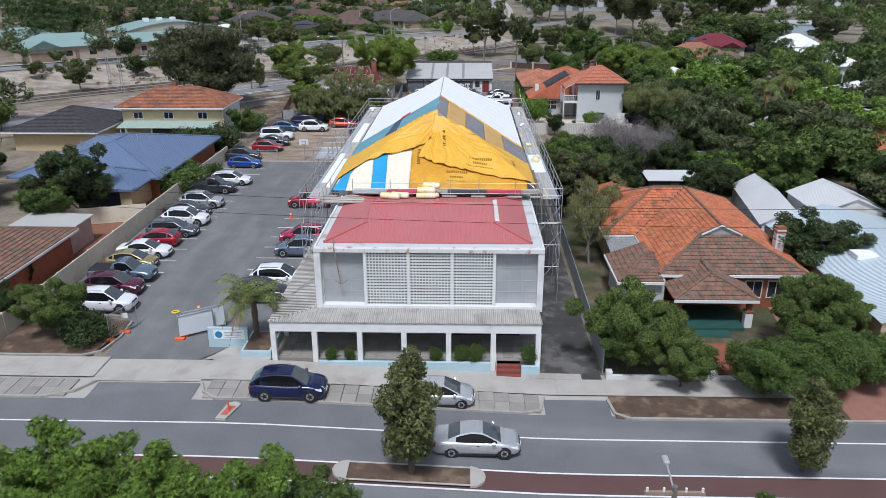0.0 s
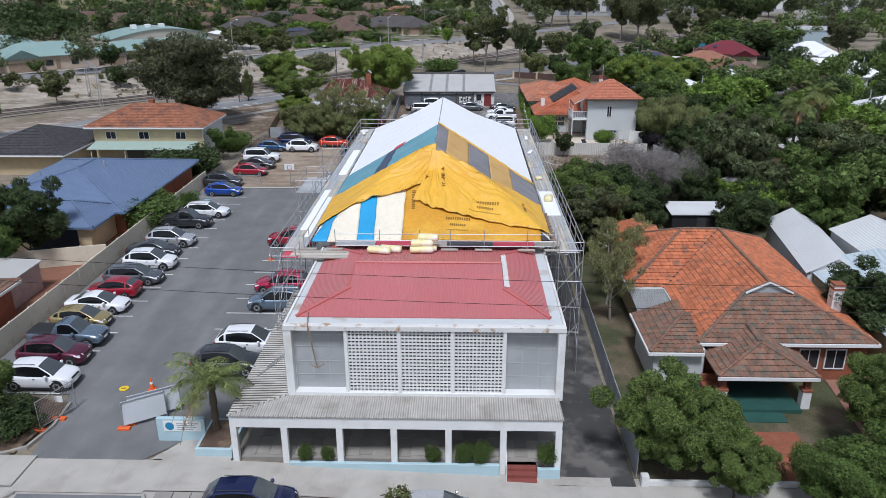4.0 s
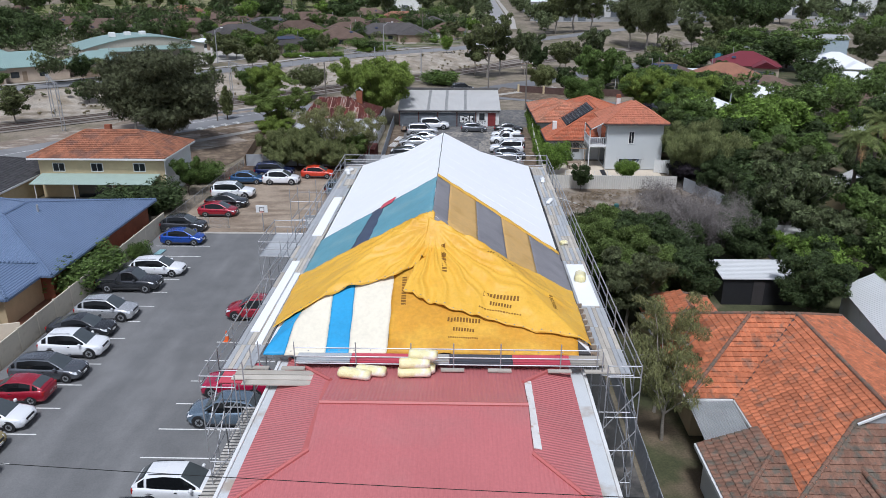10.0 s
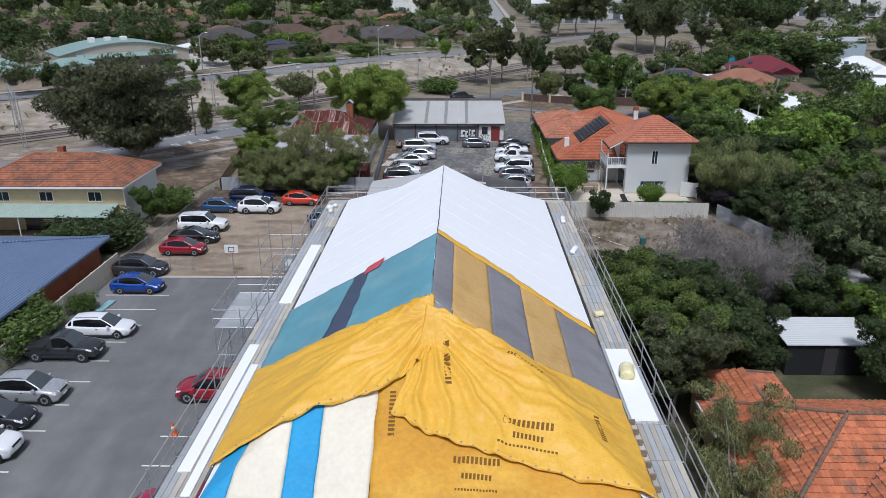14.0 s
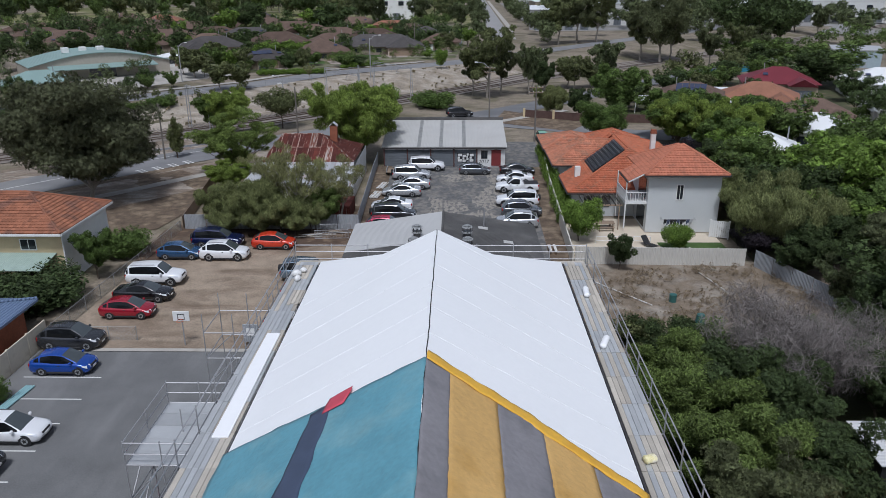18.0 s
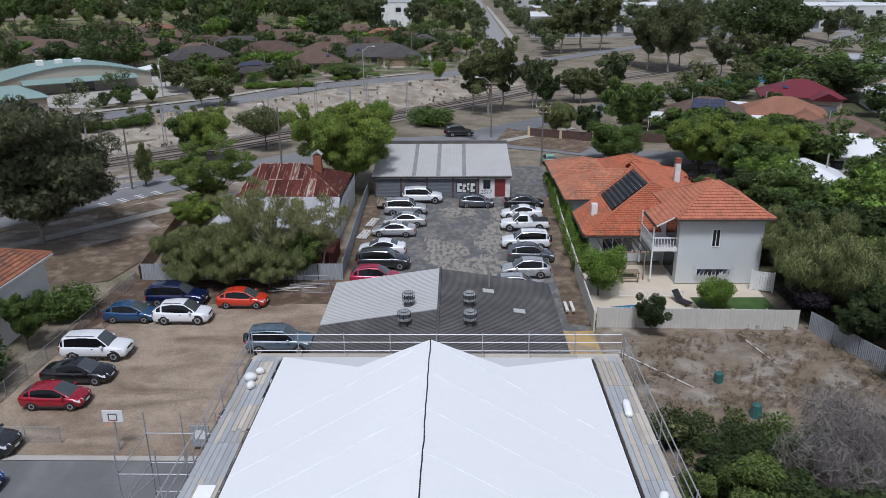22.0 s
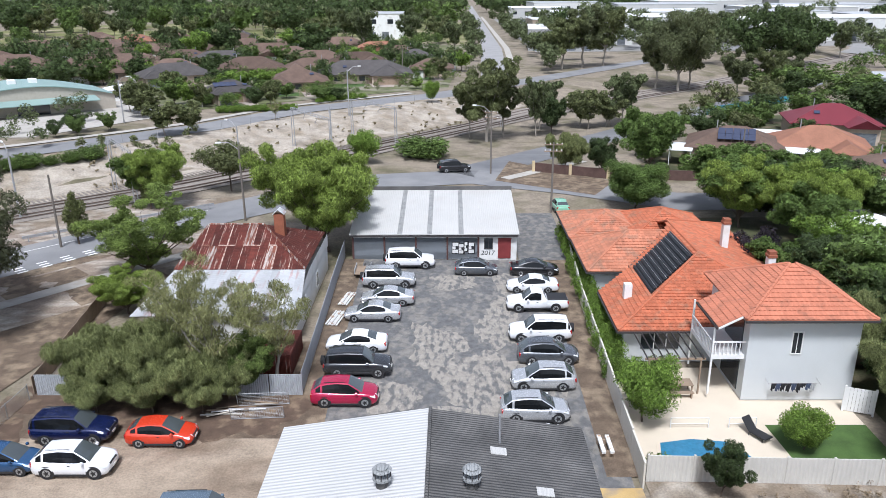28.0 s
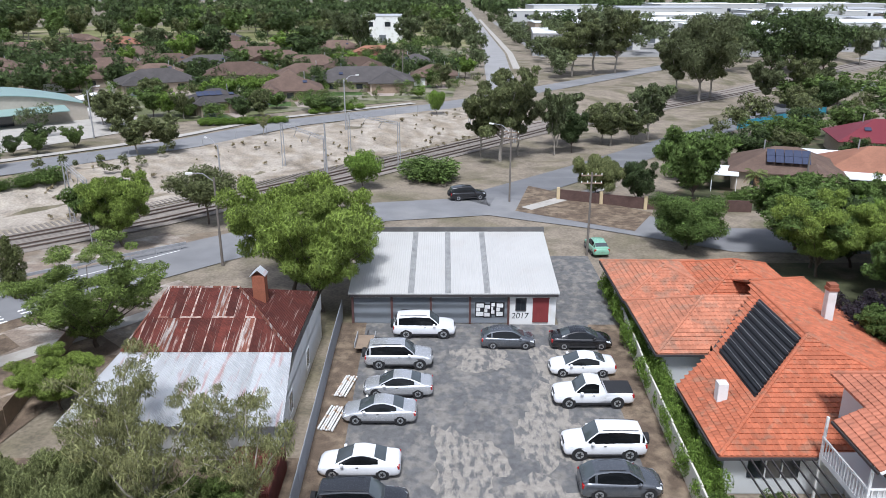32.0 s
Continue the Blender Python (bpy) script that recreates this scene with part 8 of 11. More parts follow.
vehicle("sedan", "silver", 2.75, -10.2, 0, "on the street lane", group="cars on the street")
vehicle("hatchback", "mint", 14.2, 121.5, 95, "parked by the corner verge", group="cars on the street")

# ---- trees and planting ----
def branch_tubes(geo, base, height, lean, n_limb, spread, r0, rng, fork=0.45, n=6):
    """A tapered trunk with limbs; returns the points where foliage sits."""
    tips = []
    p = Vector(base)
    pts = [p.copy()]
    for i in range(4):
        p = p + Vector((lean[0] + rng.uniform(-0.08, 0.08) * height / 4, lean[1] + rng.uniform(-0.08, 0.08) * height / 4, height * fork / 4))
        pts.append(p.copy())
    for i, (a, b) in enumerate(zip(pts, pts[1:])):
        geo.tube(a, b, r0 * (1 - 0.13 * i), n, r0 * (1 - 0.13 * (i + 1)), cap=False)
    for k in range(n_limb):
        ang = 2 * math.pi * (k + rng.random() * 0.7) / n_limb
        start = pts[2 + k % 3] if k % 3 else pts[-1]
        rise = height * rng.uniform(0.3, 0.55)
        out = spread * rng.uniform(0.45, 0.95)
        q = start
        r = r0 * 0.5
        for s in range(3):
            d = Vector((math.cos(ang) * out / 3, math.sin(ang) * out / 3, rise / 3)) + Vector((rng.uniform(-1, 1), rng.uniform(-1, 1), rng.uniform(-0.5, 0.5))) * height * 0.03
            e = q + d
            geo.tube(q, e, r, 5, r * 0.62, cap=False)
            r *= 0.62
            q = e
            tips.append(q.copy())
            if s:
                f = q + Vector((rng.uniform(-1, 1), rng.uniform(-1, 1), rng.uniform(0, 0.8))) * spread * 0.3
                geo.tube(q, f, r * 0.7, 4, r * 0.3, cap=False)
                tips.append(f)
    return tips


def leaf_cloud(centres, radii, count, size, rng, droop=0.0, flat=0.75, narrow=0.5):
    """Many small leaf sprays round the given centres: arrays of corners, three a leaf."""
    count, size, narrow = int(count * 1.45), size * 0.95, narrow * 1.3
    r = np.random.RandomState(rng.randrange(10**6))
    c = np.array([[*p] for p in centres])
    rad = np.array(radii)
    wts = rad**2 / (rad**2).sum()
    pick = r.choice(len(c), count, p=wts)
    d = r.normal(size=(count, 3))
    d /= np.linalg.norm(d, axis=1)[:, None]
    rr = rad[pick] * (r.uniform(0.25, 1, count) ** 0.45)
    pos = c[pick] + d * rr[:, None] * np.array([1, 1, flat])
    u = r.normal(size=(count, 3)) * [1, 1, 0.6]
    u[:, 2] -= droop * 2.5
    u /= np.linalg.norm(u, axis=1)[:, None]
    w = np.cross(u, d + r.normal(size=(count, 3)) * 0.5)
    w /= np.linalg.norm(w, axis=1)[:, None] + 1e-9
    s = size * r.uniform(0.6, 1.4, count)[:, None]
    a, b = u * s, w * s * narrow
    v = np.stack([pos - a * 0.6 + b, pos - a * 0.6 - b, pos + a], 1).reshape(-1, 3)
    return v


def leaf_mesh(name, v, m):
    n = len(v) // 3
    me = bpy.data.meshes.new(name)
    me.from_pydata(v.tolist(), [], np.arange(3 * n).reshape(n, 3).tolist())
    me.materials.append(m)
    return me


PROTO = {}


def tree_proto(key, height, spread, m, leaves, size, bark=None, droop=0.0, flat=0.75, fork=0.4, limbs=7, trunk=None, clump=0.34, seed=1, narrow=0.5, fill=0, cone=0):
    """Meshes of a kind of tree, base at the origin."""
    rng = random.Random(seed)
    geo = Geo()
    tips = branch_tubes(geo, (0, 0, -0.3), height, (0.0, 0.0), limbs, spread, trunk or height * 0.022, rng, fork)
    for _ in range(fill):
        a, e = rng.uniform(0, 2 * math.pi), math.sqrt(rng.random()) * spread * 0.8
        tips.append(Vector((math.cos(a) * e, math.sin(a) * e, height * rng.uniform(0.35, 0.85))))
    rad = [spread * clump * rng.uniform(0.6, 1.2) for _ in tips]
    if cone:
        tips, rad = [], []
        for i in range(cone):
            u = (i + 0.5) / cone
            a, e = 2.4 * i + rng.random(), spread * math.sin(math.pi * (0.22 + 0.76 * u)) * rng.uniform(0.15, 0.8)
            tips.append(Vector((math.cos(a) * e, math.sin(a) * e, height * (0.2 + 0.78 * u))))
            rad.append(spread * (0.16 + 0.34 * math.sin(math.pi * (0.2 + 0.75 * u))) * rng.uniform(0.6, 1.35))
    top = max(p.z + r * flat for p, r in zip(tips, rad))
    k = height / top
    tips = [Vector((p.x, p.y, p.z * (k if p.z > 0 else 1))) for p in tips]
    PROTO[key] = (geo.mesh("trunk", bark or M_BARK, True), leaf_mesh("crown", leaf_cloud(tips, rad, leaves, size, rng, droop, flat, narrow), m), height)


def plant(key, x, y, h, label, name="tree", turn=None, wide=1.0, group="", cat="tree", z=None):
    tm, cm, ph = PROTO[key]
    k = h / ph
    turn = (x * 37 + y * 53) % 360 if turn is None else turn
    t = thing(name, label, cat, pose(x, y, g(x, y) if z is None else z, 0, 0, turn) @ Matrix.Diagonal((k * wide, k * wide, k, 1)), group)
    part("trunk", tm, None, t)
    part("crown", cm, None, t)
    return t


tree_proto("gum", 11, 4.2, L_EUC, 9000, 0.3, M_BARKPALE, 0.4, 0.7, 0.4, 8, seed=2, fill=8, clump=0.24)
tree_proto("gum_b", 12, 4.6, L_OLIVE, 9000, 0.3, M_BARKPALE, 0.4, 0.65, 0.35, 9, seed=12, fill=8, clump=0.24)
tree_proto("broad", 8, 4.2, L_MID, 10000, 0.26, None, 0.1, 0.7, 0.3, 9, seed=3, fill=18, clump=0.24)
tree_proto("broad_b", 8, 4.4, L_BRIGHT, 10000, 0.26, None, 0.1, 0.7, 0.3, 9, seed=23, fill=18, clump=0.24)
tree_proto("dark", 8, 3.6, L_DARK, 10000, 0.24, None, 0.1, 0.8, 0.28, 8, seed=4, fill=16, clump=0.26)
tree_proto("airy", 8, 4.4, L_AIRY, 42000, 0.2, None, 0.4, 0.7, 0.25, 13, seed=24, fill=40, clump=0.19, narrow=0.13)
tree_proto("vase", 8, 4.8, L_VASE, 30000, 0.18, None, 0.2, 0.5, 0.16, 18, seed=61, fill=26, clump=0.16, narrow=0.13, trunk=0.2)
tree_proto("lacy", 7, 3.4, L_LACY, 42000, 0.16, None, 0.25, 0.85, 0.2, 10, seed=62, fill=44, clump=0.2, narrow=0.16)
tree_proto("fine_round", 5, 2.6, L_MID, 34000, 0.11, None, 0.1, 0.95, 0.2, 8, seed=64, fill=40, clump=0.27, narrow=0.35)
tree_proto("round", 5, 2.6, L_BRIGHT, 9000, 0.16, None, 0.0, 0.95, 0.3, 8, seed=5, fill=14, clump=0.4)
tree_proto("willow", 7, 4.2, L_WILLOW, 40000, 0.34, None, 0.55, 0.85, 0.35, 10, seed=6, narrow=0.05, fill=22, clump=0.22)
tree_proto("slim", 6.5, 1.6, L_SLIM, 4600, 0.15, None, 0.5, 1.15, 0.92, 0, seed=7, cone=17)
tree_proto("biggum", 15, 6.0, L_EUC, 24000, 0.27, M_BARKPALE, 0.4, 0.75, 0.3, 11, seed=42, fill=14, clump=0.3)
tree_proto("shrub", 2.2, 1.5, L_MID, 5000, 0.12, None, 0.0, 0.8, 0.2, 7, seed=8, fill=8, clump=0.45)
tree_proto("shrub_d", 2.2, 1.6, L_DARK, 5000, 0.12, None, 0.0, 0.8, 0.2, 7, seed=9, fill=8, clump=0.45)
tree_proto("hedge", 2.2, 1.5, L_BRIGHT, 4000, 0.13, None, 0.0, 0.9, 0.2, 7, seed=18, fill=10, clump=0.45)
tree_proto("gold", 6, 2.8, L_GOLD, 6000, 0.2, None, 0.0, 0.8, 0.3, 8, seed=10, fill=6)
tree_proto("plum", 4, 2.2, L_PURPLE, 5000, 0.16, None, 0.0, 0.8, 0.3, 8, seed=13, fill=6)
tree_proto("bare", 6, 3.4, L_DRY, 9000, 0.5, M_BARKPALE, -0.4, 0.9, 0.25, 18, seed=14, narrow=0.016, clump=0.28)
tree_proto("sparse", 8, 3.2, L_SAPLING, 5200, 0.2, M_BARKPALE, 0.6, 0.7, 0.45, 9, seed=15, clump=0.2, narrow=0.1)
tree_proto("dome", 14, 8.0, L_DOME, 34000, 0.3, M_BARKPALE, 0.4, 0.7, 0.15, 14, seed=52, fill=95, clump=0.22)
tree_proto("umbrella", 6, 3.4, L_OLIVE, 6000, 0.2, None, 0.0, 0.45, 0.45, 8, seed=16, clump=0.4)


tree_proto("m_gum", 10, 4.0, far_leaf(L_EUC), 2900, 0.42, M_BARKPALE, 0.4, 0.7, 0.35, 8, seed=31, fill=8, clump=0.25)
tree_proto("m_olive", 9, 4.0, far_leaf(L_OLIVE), 2900, 0.4, M_BARKPALE, 0.3, 0.65, 0.35, 8, seed=32, fill=8, clump=0.25)
tree_proto("m_broad", 8, 4.2, far_leaf(L_MID), 2900, 0.38, None, 0.1, 0.7, 0.25, 9, seed=33, fill=16, clump=0.25)
tree_proto("m_bright", 8, 4.2, far_leaf(L_BRIGHT), 2900, 0.36, None, 0.1, 0.6, 0.28, 9, seed=34, fill=16, clump=0.25)
tree_proto("m_dark", 8, 4.0, far_leaf(L_DARK), 2900, 0.38, None, 0.1, 0.8, 0.22, 9, seed=35, fill=16, clump=0.27)


def palm(x, y, h, r, label, n=26):
    rng = random.Random(int(x * 10 + y))
    t = thing("palm", label, "palm", pose(x, y, g(x, y)))
    geo = Geo()
    for i in range(8):
        geo.tube((0, 0, h * i / 8 - 0.1), (0, 0, h * (i + 1) / 8 - 0.1), 0.2 + 0.03 * (i % 2), 8, 0.18 + 0.03 * (i % 2), cap=False)
    part("trunk", geo, M_BARK, t)
    for i in range(n):
        a, up = 2.4 * i, rng.uniform(0.0, 1.35)
        geo = Geo()
        pts = []
        for s in range(9):
            u = s / 8
            pts.append(Vector((math.cos(a) * r * u * (1 - 0.15 * u), math.sin(a) * r * u * (1 - 0.15 * u), h + r * (up * u - 0.95 * u * u))))
        side = Vector((-math.sin(a), math.cos(a), 0))
        for s in range(8):
            geo.tube(pts[s], pts[s + 1], 0.02, 3, cap=False)
            for m in range(7):
                c = pts[s].lerp(pts[s + 1], m / 7)
                dirn = (pts[s + 1] - pts[s]).normalized()
                w = r * 0.24 * math.sin(math.pi * min(1, 0.15 + (s + m / 7) / 8.5))
                for sg in (1, -1):
                    tip = c + side * sg * w + dirn * w * 0.6 - Vector((0, 0, w * 0.45))
                    geo.face([c, c + dirn * 0.08, tip])
        part("frond", geo, L_PALM if up > 0.12 else L_BROWN, t)


# street and front
plant("slim", -0.6, -12.7, 7.4, "slender street tree on the median island", wide=1.05)
plant("slim", 19.8, -11.4, 5.6, "slender street tree on the far verge", wide=1.3)
plant("broad_b", -15.4, -18.5, 5.4, "leafy tree at the near edge of the street")
plant("broad_b", -11.9, -19.0, 5.0, "leafy tree at the near edge of the street")
plant("broad_b", -7.4, -19.0, 4.7, "leafy tree at the near edge of the street")
plant("broad", -4.6, -19.6, 4.3, "leafy tree at the near edge of the street")
plant("broad", 16.0, -18.6, 3.4, "leafy tree at the near edge of the street")
plant("broad", 21.0, -18.0, 2.9, "leafy tree at the near edge of the street")
plant("lacy", -26.2, 1.2, 4.4, "feathery olive shrub tree in the entrance bed", wide=1.1)
plant("shrub_d", -24.2, 0.6, 2.4, "dark shrub in the entrance bed", "shrub", cat="shrub")
plant("dark", -30.8, 2.2, 3.4, "dark shrub by the fence corner", wide=0.9)
palm(-12.0, 0.3, 3.6, 3.0, "small feathery palm in the blue planter")
for x, y, h in ((-6.6, -1.7, 0.9), (-5.4, -1.7, 0.8), (0.2, -1.7, 0.9), (1.9, -1.7, 1.1), (2.8, -1.7, 1.2), (6.3, -1.7, 1.2)):
    z = -0.1
    plant("shrub", x, y, h, "small green plant in the verandah planter", "plant", wide=0.7, cat="plant", z=z, group="planter plants")
# garden of the bungalow
for key, x, y, h, w in (("lacy", 12.6, -1.1, 6.0, 1.0), ("lacy", 14.4, -0.4, 4.6, 1.0), ("lacy", 12.6, -1.4, 3.8, 1.1), ("lacy", 15.5, -3.3, 3.7, 1.1), ("shrub_d", 17.3, -1.2, 1.5, 1.2), ("shrub", 17.0, 2.4, 1.6, 1.0), ("fine_round", 20.4, -3.9, 3.8, 1.2), ("fine_round", 23.8, -3.7, 4.1, 1.25), ("lacy", 25.2, 1.2, 6.0, 0.9), ("lacy", 27.6, 2.4, 5.0, 0.9), ("fine_round", 27.2, -2.4, 3.8, 1.2), ("sparse", 13.0, 16.8, 6.4, 0.9), ("sparse", 13.2, 19.6, 6.8, 0.9), ("sparse", 14.4, 23.6, 6.4, 1.0)):
    plant(key, x, y, h, "leafy garden tree before the bungalow" if y < 8 else "thin olive-green tree by the driveway fence", wide=w)
for key, x, y, h, w in (("dark", 30.6, 13.6, 5.8, 1.25), ("dark", 28.0, 32.0, 5.5, 1.0)):
    plant(key, x, y, h, "dark rounded tree beside the pale roofs", wide=w)
# belt of trees between the hall and the neighbours
rng = random.Random(77)
belt = [("gum", 13.4, 29.5, 7.2), ("lacy", 14.6, 33.5, 6.6), ("lacy", 13.4, 37.2, 6.6), ("dark", 16.5, 39.5, 6.2), ("lacy", 13.6, 42.0, 6.2), ("dark", 18.8, 34.0, 5.6), ("dark", 20.4, 42.0, 5.0), ("dark", 15.0, 46.6, 4.4), ("bare", 20.6, 44.5, 7.4), ("bare", 23.6, 44.0, 6.8), ("dark", 27.6, 44.0, 4.2), ("dark", 31.0, 50.0, 6.0), ("shrub_d", 22.0, 50.5, 2.6), ("broad", 25.5, 50.0, 3.2), ("shrub", 19.0, 51.5, 2.2), ("dark", 26.0, 42.0, 5.4), ("dark", 28.6, 49.0, 5.0), ("dark", 31.5, 38.5, 5.0), ("broad_b", 30.0, 40.8, 4.2),
        ("shrub_d", 14.0, 52.6, 2.0), ("shrub_d", 17.0, 51.0, 2.2), ("dark", 30.5, 63.5, 4.6), ("willow", 31.2, 69.0, 7.6), ("dark", 33.5, 66.0, 6.0), ("willow", 30.4, 73.4, 5.6), ("plum", 28.6, 69.2, 3.8), ("gum", 36.0, 58.0, 8.5), ("broad", 40.0, 66.0, 8.0), ("dark", 44.0, 54.0, 7.5), ("broad", 40.0, 46.0, 6.5), ("dark", 38.0, 38.0, 6.0), ("gold", 47.5, 51.5, 6.5), ("broad", 36.5, 33.0, 5.0), ("dark", 47.0, 46.0, 7.5), ("dark", 46.0, 28.0, 7.0), ("broad", 50.0, 20.0, 7.5)]
for key, x, y, h in belt:
    plant(key, x, y, h, {"bare": "leafless grey twiggy garden tree", "gold": "golden-green tree among dark gardens", "plum": "dark plum-leaved tree beside the lot", "willow": "drooping grey-green tree by the fence"}.get(key, "dense green garden tree beside the hall"), wide=1.05, group="trees between the gardens")
# pool garden
for key, x, y, h, w in (("round", 12.9, 73.6, 4.6, 0.8), ("round", 21.9, 70.6, 2.9, 0.95), ("dark", 15.4, 66.3, 3.4, 0.75), ("shrub", 12.5, 68.4, 1.3, 0.8), ("shrub", 12.3, 79.2, 1.8, 0.8), ("shrub", 15.5, 79.6, 1.6, 0.8)):
    plant(key, x, y, h, "clipped bright green tree in the pool garden" if key == "round" else "garden shrub by the pool", wide=w)
for i in range(18):
    plant("hedge", 12.35 + 0.05 * i, 79.2 + 1.75 * i, 1.9 + 0.7 * (i * 7 % 3) / 2, "bright green hedge along the white wall", "hedge", cat="hedge", group="hedge along the wall", wide=0.62)
# left side
for key, x, y, h, w, lab in (("dark", -36.6, 26.0, 7.6, 0.95, "dark broad tree over the neighbour's yard"), ("broad", -37.6, 21.6, 5.2, 0.9, "leafy tree over the neighbour's yard"), ("shrub", -31.2, 36.5, 3.0, 1.5, "olive shrub above the limestone fence"), ("shrub", -31.0, 40.0, 2.8, 1.3, "olive shrub above the limestone fence"), ("shrub", -28.8, 43.4, 1.7, 0.9, "small shrub by the parked cars"), ("shrub_d", -33.2, 57.6, 3.4, 1.6, "dark green hedge before the cream house"), ("shrub_d", -36.6, 57.0, 3.0, 1.6, "dark green hedge before the cream house"), ("broad", -31.2, 63.5, 4.6, 0.7, "leafy shrub beside the cream house"), ("shrub", -31.0, 69.0, 2.8, 1.2, "shrub beside the cream house"), ("dark", -51, 30, 6.5, 1.0, "dark tree beside the blue-roofed house"), ("dark", -33.0, 9.0, 2.4, 0.8, "green shrub beside the brick house"),
                             ("dome", -42.5, 86.0, 14.6, 1.05, "broad dark eucalypt beside the railway"), ("gum_b", -52.0, 98.0, 12.0, 1.1, "tall dark eucalypt beside the railway"), ("willow", -24.0, 76.6, 4.8, 0.9, "drooping peppermint tree by the grey fence"), ("willow", -21.0, 76.2, 5.6, 1.0, "drooping peppermint tree by the grey fence"), ("willow", -17.6, 75.6, 4.6, 1.05, "drooping peppermint tree by the grey fence"), ("willow", -14.6, 76.2, 3.8, 0.95, "low drooping branches over the grey fence"), ("sparse", -15.5, 77.3, 8.4, 1.05, "drooping peppermint tree by the grey fence"), ("willow", -22.8, 74.4, 3.2, 1.2, "low drooping branches over the grey fence"), ("willow", -15.8, 74.4, 2.8, 1.1, "low drooping branches over the grey fence"), ("lacy", -13.6, 76.9, 4.6, 0.9, "leafy wattle by the grey fence"), ("sparse", -20.6, 83.2, 7.6, 1.0, "sparse gum sapling before the cottage"), ("sparse", -14.0, 82.4, 6.4, 1.0, "sparse gum sapling before the cottage"), ("willow", -19.2, 74.4, 3.2, 1.2, "low drooping branches over the grey fence"), ("sparse", -11.8, 77.6, 7.4, 0.9, "sparse gum sapling by the grey fence"), ("sparse", -18.8, 80.0, 7.0, 0.8, "sparse gum sapling by the grey fence"),
                             ("airy", -12.2, 105.4, 10.2, 1.0, "bright leafy tree between cottage and garages"), ("airy", -15.6, 110.0, 10.5, 0.95, "bright leafy tree behind the cottage"), ("vase", -28.6, 98.6, 8.8, 1.05, "spreading leafy tree with dark limbs beside the cottage"), ("airy", -36.5, 122.6, 8.0, 0.9, "leafy tree beside the railway road"), ("airy", -27.0, 89.8, 3.9, 1.25, "bright bush beside the cottage"), ("umbrella", -29.8, 131.0, 7.0, 0.9, "umbrella-shaped tree by the railway road"), ("round", -13.2, 147.5, 5.6, 0.8, "round-headed tree by the railway"), ("slim", -37.5, 122.0, 6.0, 1.0, "slim sapling by the railway"), ("slim", -40.0, 108.0, 6.0, 0.9, "slim sapling by the railway")):
    plant(key, x, y, h, lab, wide=w)
